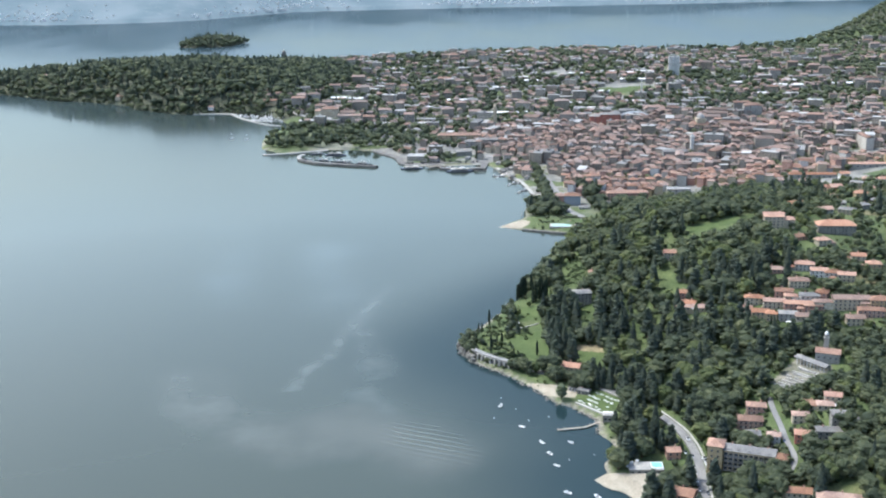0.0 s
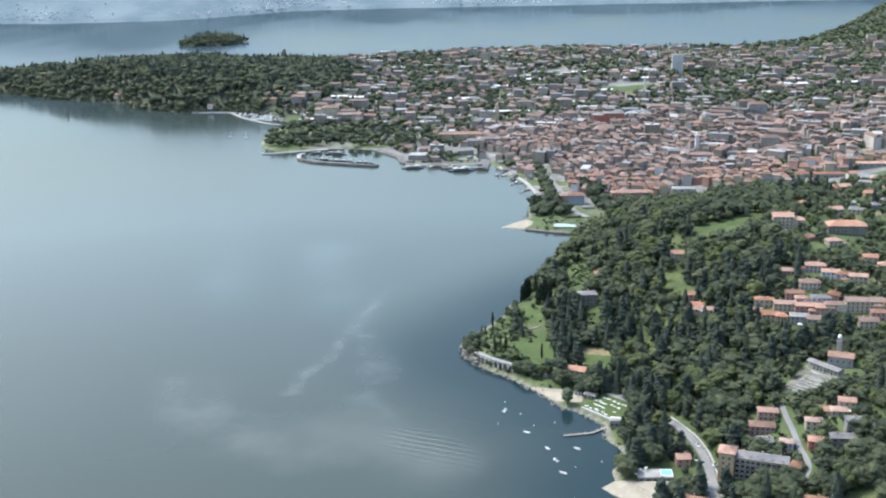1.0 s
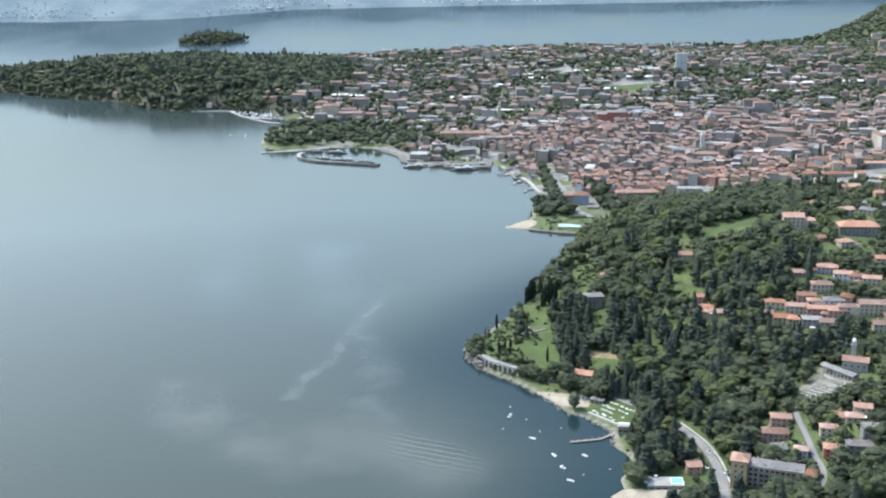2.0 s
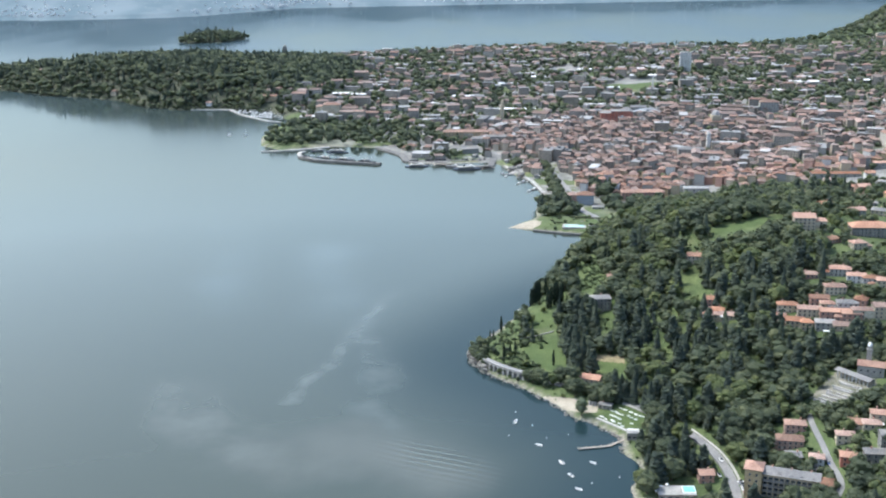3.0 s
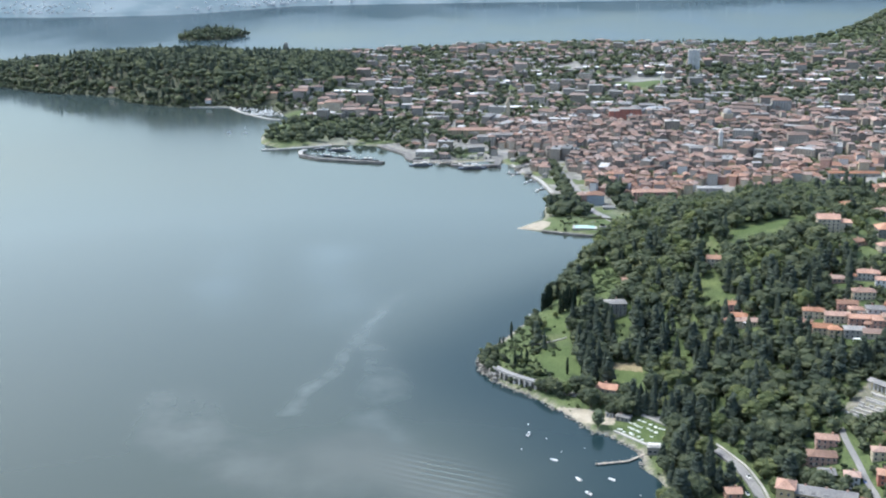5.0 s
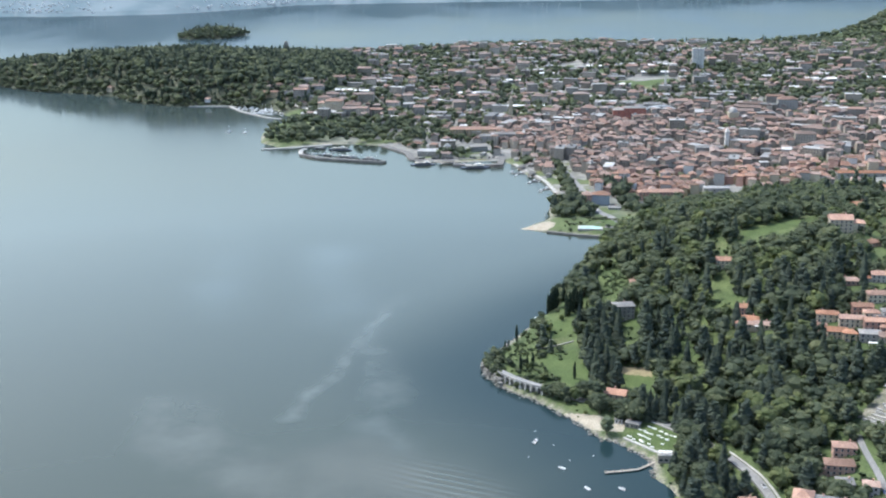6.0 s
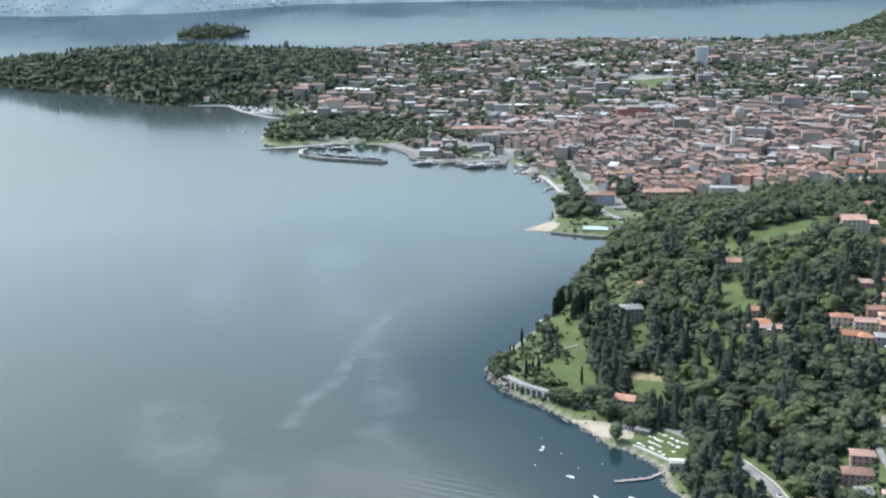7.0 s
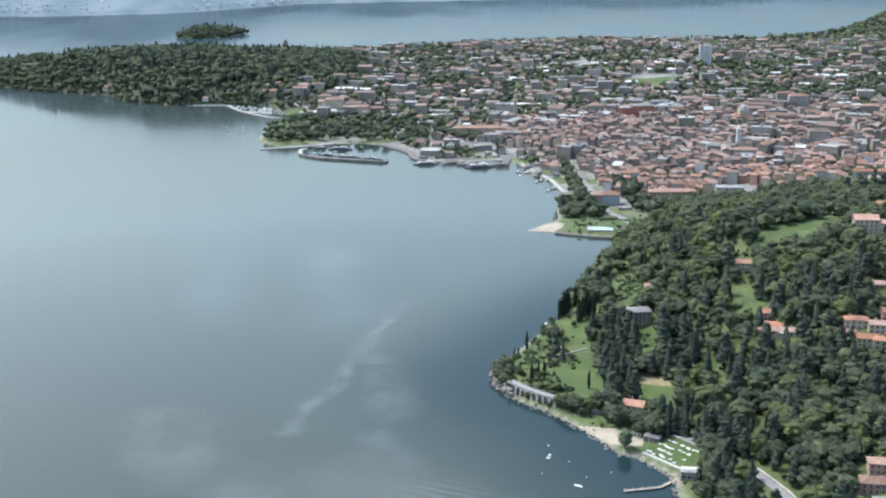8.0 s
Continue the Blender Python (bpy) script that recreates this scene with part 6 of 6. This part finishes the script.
for k in range(64):
    u, row = mrng.random(), k % 4
    ax, ay, bx, by = ((-383, 2160, -292, 2122), (-380, 2176, -296, 2140), (-360, 2120, -288, 2084), (-352, 2140, -290, 2104))[row]
    boat(ax + (bx - ax) * u, ay + (by - ay) * u, 60 + mrng.normal(0, 6), ("cabin", "open", "sail", "cabin")[int(mrng.integers(4))], mrng.uniform(1.1, 1.8), "boats berthed in the marina")
for x, y, t in ((-200, 1745, 10), (-185, 1740, 15), (-172, 1752, 0), (-160, 1730, -20), (-140, 1722, -20), (-20, 1662, 0), (10, 1662, 10), (30, 1660, 5), (88, 1600, 70), (96, 1575, 75),
                (104, 1545, 60), (70, 1700, 0), (84, 1655, 80), (184, 1262, 20)):
    boat(x, y, t, "cabin" if (int(x) % 2) else "open", 1.5, "boats in the town harbour")


def ferry(x, y, turn, size):
    """A lake ferry: dark hull, white decks, wheelhouse, funnel."""
    f = tagged(new("ferry"), "lake ferry with a dark hull and white decks, berthed", "ferry", "lake ferries")
    f.matrix_basis = Matrix.LocRotScale((x, y, 0), Euler((0, 0, radians(turn))), (size, size, size))
    n = 9
    v = []
    for k in range(n):
        t = 2 * k / (n - 1) - 1
        w = 5.0 * (1 - abs(t) ** 3.5) + 0.6
        v += [(22 * t, -w * 0.8, -0.6), (22 * t, w * 0.8, -0.6), (22 * t, w, 2.0), (22 * t, -w, 2.0)]
    faces = [(0, 3, 2, 1), (32, 33, 34, 35)]
    for k in range(n - 1):
        for i in range(4):
            p, q = 4 * k + i, 4 * k + (i + 1) % 4
            faces += [(p, q, q + 4, p + 4)]
    part("hull", mesh_of("hull", np.array(v), np.array(faces), [HULL_DARK]), f, "dark blue hull")
    part("deckhouse", solid("deckhouse", [SLATE], box(-13, 13, -3.8, 3.8, 2.0, 4.6)), f)
    part("upper_deck", solid("upper_deck", [CONCRETE], box(-14, 14, -4.4, 4.4, 4.6, 4.9)), f)
    part("wheelhouse", stack("wheelhouse", PLASTER["white"], [(3, 2.4, 4.9), (3, 2.4, 6.6), (3.3, 2.7, 6.7), (3.3, 2.7, 6.9)]), f, at=pose(6, 0, 0))
    part("funnel", stack("funnel", DARK, [(0.9, 0.7, 4.9), (0.7, 0.6, 7.6)]), f, at=pose(-4, 0, 0))
    for k in range(8):
        part("window", WIDE_WINDOW, f, at=pose(-11 + 3.1 * k, -3.8, 3.4))


ferry(-43, 1656, 4, 0.75)
ferry(-165, 1768, -12, 0.8)
ferry(26, 1631, 2, 0.9)
ferry(-195, 1780, 8, 0.5)
ferry(-150, 1712, -24, 0.55)
ferry(-178, 1728, -24, 0.45)
ferry(-118, 1700, -24, 0.5)

BOLLARD = stack("mooring_pile", TIMBER, [(0.35, 0.35, -4), (0.3, 0.3, 4.5)])
for x, y in ((-60, 1668), (-50, 1670), (-30, 1672), (-24, 1666), (62, 1632), (80, 1632), (84, 1622), (90, 1612), (76, 1640), (-66, 1690), (116, 1392), (97, 1370)):
    p = tagged(new("mooring_pile", BOLLARD), "dark timber mooring pile in the harbour", "post", "mooring piles")
    p.location = (x, y, 0)

# The foot of the headland: a pale quay, the curving road above the marina, villas by the water.
mole("quay", [(-472, 2195), (-440, 2192), (-405, 2189), (-385, 2180)], 6, 1.6, "pale stone quay at the foot of the headland", CONCRETE)
strip("road", MARINA_ROAD, 8, 0.5, CONCRETE, "pale road curving above the marina", "road", 1.0)
for x, y, w, st, turn, wall in HEAD_VILLAS:
    house(x, y, w, 9, st, turn, wall, "tile", "lakeside_villa", "villas on the headland", 3.4, "among woods by the water", all_sides=False)
# Quayside clutter: lamp posts, crates, dark gangways, a landing stage with a roof.
LAMP = stack("column", DARK, [(0.14, 0.14, 0), (0.09, 0.09, 6.5)])
HEAD = stack("lantern", PAINT, [(0.2, 0.2, 6.5), (0.34, 0.34, 7.0), (0.1, 0.1, 7.3)])
lamp_spots = [(-212 + 10.5 * k, 1731 - 5.2 * k) for k in range(11)] + [(-50 + 13 * k, 1692) for k in range(9)] + [(92 + 1.6 * k, 1610 - 11 * k) for k in range(12)]
for x, y in lamp_spots:
    lamp_ = tagged(new("street_lamp"), "dark slender lamp post on the harbour quay", "street lamp", "lamps along the quays")
    lamp_.location = (x, y, 2.0)
    part("column", LAMP, lamp_)
    part("lantern", HEAD, lamp_)
STAGE_ROOF = mesh_of("roof", *pitched(16, 7, 4.2, 1.1, 1.0, 0.8), [DARK_STONE])
STAGE_POST = stack("post", DARK, [(0.2, 0.2, -4), (0.2, 0.2, 4.1)])
STAGE_DECK = solid("deck", [TIMBER], box(-9, 9, -4.5, 4.5, 0.7, 1.0))
for x, y, turn in ((-46, 1668, -6), (-10, 1664, 4), (88, 1622, 72), (98, 1582, 74), (56, 1636, 0)):
    stage = tagged(new("landing_stage"), "dark roofed landing stage on posts in the harbour", "landing stage", "landing stages")
    stage.matrix_basis = pose(x, y, 0, 0, 0, turn)
    part("deck", STAGE_DECK, stage)
    part("roof", STAGE_ROOF, stage)
    for px in (-7.5, -2.5, 2.5, 7.5):
        for py in (-3, 3):
            part("post", STAGE_POST, stage, at=pose(px, py, 0))
CRATE = stack("crate", DARK, [(1.4, 1.0, 0), (1.4, 1.0, 1.9), (1.2, 0.8, 2.1)])
for k in range(46):
    u = mrng.random()
    if k < 22:
        x, y, z = -214 + 116 * u, 1731 - 57 * u + 9 * (0.25 - (u - 0.5) ** 2) * -2, 2.6
    else:
        x, y, z = -54 + 112 * u, 1689 + mrng.uniform(-3, 3), 1.9
    ob = tagged(new("crate", CRATE), "dark stowed crate on the harbour quay", "crate", "crates on the quays")
    ob.matrix_basis = pose(x, y, z, 0, 0, mrng.uniform(0, 90))

# Landmarks.
TOWN = "landmark buildings of the town"
house(164, 1412, 20, 14, 4, -8, "blue", "tile", "town_palace", TOWN, 2.6, "on the lake front", hip=1.0, base=2.5)
house(150, 1425, 12, 12, 3, -8, "pink", "tile", "town_house", TOWN, 3, "on the lake front", hip=1.0, base=2.5)
house(236, 1432, 52, 12, 3, -2, "pink", "tile", "long_town_house", TOWN, 4, "beside the park", hip=1.0, base=3)
house(286, 1932, 34, 16, 8, -4, "red", "slate", "apartment_block", TOWN, 4, "above the old town", base=6)
house(322, 1985, 26, 14, 7, -4, "grey", "slate", "apartment_block", TOWN, 4, "above the old town", base=7)
house(-198, 2059, 30, 16, 8, -6, "cream", "tile", "lake_hotel", TOWN, 3.5, "beside the park", hip=1.0, base=4)
house(-165, 2052, 26, 14, 6, -6, "grey", "tile", "apartment_block", TOWN, 3.5, "beside the park", base=4)
house(-53, 1768, 15, 11, 2, -20, "cream", "tile", "harbour_house", TOWN, 3, "on the harbour quay", hip=1.0, base=3)
house(34, 1738, 24, 10, 2, 10, "grey", "slate", "ferry_station", TOWN, 3, "on the harbour quay", base=3)
house(90, 1800, 60, 13, 4, -6, "grey", "slate", "waterfront_block", TOWN, 4, "behind the harbour", base=3)
house(30, 1845, 70, 14, 4, -4, "ochre", "tile", "waterfront_block", TOWN, 4, "behind the harbour", base=3)
house(338, 1640, 36, 14, 6, -3, "grey", "slate", "apartment_block", TOWN, 4, "in the old town", base=5)
house(529, 1946, 30, 16, 7, -6, "grey", "tile", "apartment_block", TOWN, 4, "behind the old town", hip=1.0, base=18)
house(420, 1850, 34, 20, 5, -8, "cream", "tile", "domed_church", TOWN, 5, "in the old town", hip=1.0, base=10)
SHEDS_WEST = [(-196, 2230, 30), (-164, 2240, 28), (-117, 2213, 20), (-76, 2230, 26), (-21, 2192, 20), (194, 2456, 30), (249, 2470, 36), (293, 2490, 30), (34, 2278, 40), (124, 2099, 70)]
SHEDS_EAST = [(396, 2374, 52), (412, 2453, 30), (125, 2409, 50), (319, 2262, 26), (687, 2276, 55), (794, 2276, 40), (613, 2185, 20), (482, 1470, 60), (564, 1500, 50), (306, 1456, 30)]
for x, y, w in SHEDS_WEST + SHEDS_EAST:
    tiled = (x, y) in ((482, 1470), (564, 1500))
    sh = tagged(new("shed"), "long tiled workshop at the edge of town" if tiled else "large low building with a white sheet roof", "shed", "large sheds of the town")
    sh.matrix_basis = pose(x, y, z_at(x, y), 0, 0, -5)
    d = 12 if w < 40 else 15
    part("wall", mesh_of("wall", *gabled_wall(w, d, 6.5, 1.2, 0.0, 3), [PLASTER["grey"]]), sh)
    part("roof", mesh_of("roof", *pitched(w, d, 6.5, 1.3, 0.0, 0.5), [TILE if tiled else FLAT_S if x == 306 else WHITE_ROOF]), sh)
    for k in range(int(w / 8)):
        part("window", WIDE_WINDOW, sh, at=pose(-w / 2 + 4 + 8 * k, -d / 2, 3.5))


def tower(name, x, y, rings, mat, label, base=None):
    ob = tagged(new(name, stack(name, mat, rings)), label, "tower")
    ob.location = (x, y, z_at(x, y) if base is None else base)


tower("bell_tower", 94, 1983, [(3.2, 3.2, -2), (3.2, 3.2, 30), (3.6, 3.6, 30.2), (3.6, 3.6, 31), (2.6, 2.6, 31.2), (2.4, 2.4, 36), (0.2, 0.2, 41)], PLASTER["cream"], "tall pale square bell tower in the old town")
tower("bell_tower", 368, 1668, [(2.6, 2.6, -2), (2.6, 2.6, 27), (3.0, 3.0, 27.2), (3.0, 3.0, 28), (0.2, 0.2, 33)], PLASTER["white"], "white square bell tower in the old town")
tower("far_tower", -384, 2880, [(5, 5, -2), (5, 5, 22), (5.6, 5.6, 22.2), (5.6, 5.6, 23.5), (4, 4, 23.6), (4, 4, 29), (1, 1, 33)], PLASTER["stone"], "dark square tower rising behind the wooded headland")
for k in range(4):
    tower("silo", 484 + 6 * k, 2440, [(2.6, 2.6, -2), (2.6, 2.6, 38), (2.2, 2.2, 39)], PLASTER["white"], "tall pale silo beyond the town")
tower("chimney_stack", 386, 2210, [(1.4, 1.4, -2), (0.9, 0.9, 34)], PLASTER["white"], "slender pale factory chimney")
dome_base = 10 + 5 * STOREY + 3
dm = tagged(new("dome"), "pale dome over the town church", "dome")
dm.location = (420, 1850, dome_base)
part("drum", stack("drum", PLASTER["cream"], [(7, 7, -4), (7, 7, 6), (7.4, 7.4, 6.2), (7.4, 7.4, 7)]), dm)
part("shell", mesh_of("shell", ICO[2][0] * np.array([6.8, 6.8, 7.5]) + np.array([0, 0, 7]), ICO[2][1], [FLAT_S], smooth=True), dm)
arch = tagged(new("arch_bridge"), "white steel bowstring arch bridge behind the old town", "bridge")
arch.matrix_basis = pose(332, 1958, 14, 0, 0, -6)
for s in (-4.5, 4.5):
    v, q = [], []
    for k in range(19):
        a = math.pi * k / 18
        x, z = -30 * math.cos(a), 14 * math.sin(a)
        v += [(x, s - 0.5, z), (x, s + 0.5, z), (x, s + 0.5, z + 1.3), (x, s - 0.5, z + 1.3)]
    for k in range(18):
        for i in range(4):
            m, n = 4 * k + i, 4 * k + (i + 1) % 4
            q += [(m, n, n + 4, m + 4)]
    part("arch", mesh_of("arch", np.array(v), np.array(q), [PAINT]), arch)
part("deck", solid("deck", [CONCRETE], box(-34, 34, -5, 5, -1, 0)), arch)

# The town bathing place: pool, huts, lawns, trees.
bath = tagged(new("swimming_pool"), "pale green swimming pool in a paved surround", "pool")
bath.matrix_basis = pose(138, 1299, z_at(138, 1299) + 0.6, 0, 0, -8)
part("surround", solid("surround", [CONCRETE], box(-13, 13, -7, 7, -2, 0.1)), bath)
POOLGREEN, gt2, gp2 = nodes("pale_pool_water")
gt2.links.new(mix(gt2, noisy(gt2, 0.5), (0.28, 0.46, 0.38), (0.36, 0.54, 0.46)), gp2.inputs["Base Color"])
gp2.inputs["Roughness"].default_value = 0.08
part("pool_water", solid("pool_water", [POOLGREEN], box(-10.5, 10.5, -4.5, 4.5, 0.1, 0.16)), bath)
for x, y, w in ((158, 1300, 8), (172, 1300, 9), (178, 1312, 7), (150, 1316, 6), (166, 1324, 5)):
    house(x, y, w, 4.5, 1, -8, "white", "slate", "bathing_hut", "huts of the bathing place", 3, "by the beach", all_sides=False, base=2.2)
house(176, 1386, 14, 8, 1, -5, "white", "slate", "kiosk", "huts of the bathing place", 3, "beside the avenue", all_sides=False, base=2.6)
for x, y, l, turn in ((160, 1330, 26, -3), (176, 1322, 20, -3), (150, 1340, 24, -3), (184, 1306, 14, -20), (122, 1318, 10, -10)):
    hd = tagged(new("hedge"), "clipped dark green hedge at the bathing place", "hedge", "hedges of the bathing place")
    hd.matrix_basis = pose(x, y, z_at(x, y), 0, 0, turn)
    hp = Heap()
    for k in range(int(l * 1.2)):
        hp.add(*clump(mrng, np.array([-l / 2 + k / 1.2, mrng.normal(0, 0.2), 0.7]), mrng.uniform(0.9, 1.3), 1), mrng.uniform(0, 0.3))
    part("leaves", hp.mesh("leaves", [BROAD], True), hd)
grove = Wood()
for k in range(70):
    x, y = mrng.uniform(104, 196), mrng.uniform(1286, 1342)
    s = inland(MAINLAND, np.array([x]), np.array([y]))[0]
    if s > 5 and street_gap(x, y) > 7 and not (122 < x < 155 and 1288 < y < 1310) and mrng.random() < 0.75:
        grove.add("broad", x, y, z_at(x, y), mrng.uniform(2, 5.5), 1.3, mrng)
for k in range(95):
    x, y = mrng.uniform(106, 150), mrng.uniform(1352, 1420)
    if inside(MAINLAND, x, y) and street_gap(x, y) > 8 and inland(MAINLAND, np.array([x]), np.array([y]))[0] > 1:
        grove.add("pine" if mrng.random() < 0.4 else "broad", x, y, 2, mrng.uniform(9, 16), 1.15, mrng)
for k in range(110):
    x, y = mrng.uniform(186, 330), mrng.uniform(1345, 1420)
    if street_gap(x, y) > 8 and not (210 < x < 262 and 1422 < y):
        grove.add("broad", x, y, z_at(x, y), mrng.uniform(8, 15), 1.15, mrng)
for k in range(40):
    x, y = mrng.uniform(92, 122), mrng.uniform(1640, 1690)
    grove.add("broad", x, y, 2, mrng.uniform(8, 12), 1.2, mrng)
for k in range(95):
    u = mrng.random()
    grove.add("broad", 138 - 8 * u + mrng.normal(0, 4), 1430 + 220 * u, 2.2, mrng.uniform(6, 11), 1.1, mrng)
for k in range(40):
    x, y = mrng.uniform(178, 205), mrng.uniform(1440, 1505)
    grove.add("pine" if mrng.random() < 0.5 else "broad", x, y, 3, mrng.uniform(12, 18), 1.1, mrng)
for k in range(400):
    x, y = mrng.uniform(-296, -20), mrng.uniform(1800, 2030)
    s = inland(MAINLAND, np.array([x]), np.array([y]))[0]
    if s > 8 and y < 1990 - 0.05 * x and not (x > -60 and y < 1815):
        grove.add("pine" if mrng.random() < 0.2 else "broad", x, y, 4, mrng.uniform(5, 16), mrng.uniform(0.9, 1.35), mrng)
grove.finish("lakeside_trees", "green trees of the lakeside parks and avenue")

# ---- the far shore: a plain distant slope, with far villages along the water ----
FAR, ft, fp = nodes("haze_painted_slope")
# Distance haze is put into these blue-greys, and a faint emission lifts them.
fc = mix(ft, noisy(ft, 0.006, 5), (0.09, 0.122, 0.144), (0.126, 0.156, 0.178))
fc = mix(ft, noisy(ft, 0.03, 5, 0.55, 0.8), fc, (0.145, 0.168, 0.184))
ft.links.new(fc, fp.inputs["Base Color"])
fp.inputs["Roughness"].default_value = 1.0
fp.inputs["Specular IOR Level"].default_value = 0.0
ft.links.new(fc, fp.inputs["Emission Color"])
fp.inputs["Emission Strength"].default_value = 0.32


def far_height(x, y):
    f = inland(FAR_SHORE, x, y)
    bumps_ = 12 * np.sin(x / 170) * np.sin(y / 90 + x / 300)
    return np.where(f > 0, 10 + 0.3 * f + bumps_ * np.clip(f / 120, 0, 1), -1.0)


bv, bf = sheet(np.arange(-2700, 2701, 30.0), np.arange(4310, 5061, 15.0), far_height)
tagged(new("backdrop", mesh_of("backdrop", bv, bf, [FAR], smooth=True)), "far shore slopes, haze put into a faintly glowing blue-grey colour", "hills", kind="structure")
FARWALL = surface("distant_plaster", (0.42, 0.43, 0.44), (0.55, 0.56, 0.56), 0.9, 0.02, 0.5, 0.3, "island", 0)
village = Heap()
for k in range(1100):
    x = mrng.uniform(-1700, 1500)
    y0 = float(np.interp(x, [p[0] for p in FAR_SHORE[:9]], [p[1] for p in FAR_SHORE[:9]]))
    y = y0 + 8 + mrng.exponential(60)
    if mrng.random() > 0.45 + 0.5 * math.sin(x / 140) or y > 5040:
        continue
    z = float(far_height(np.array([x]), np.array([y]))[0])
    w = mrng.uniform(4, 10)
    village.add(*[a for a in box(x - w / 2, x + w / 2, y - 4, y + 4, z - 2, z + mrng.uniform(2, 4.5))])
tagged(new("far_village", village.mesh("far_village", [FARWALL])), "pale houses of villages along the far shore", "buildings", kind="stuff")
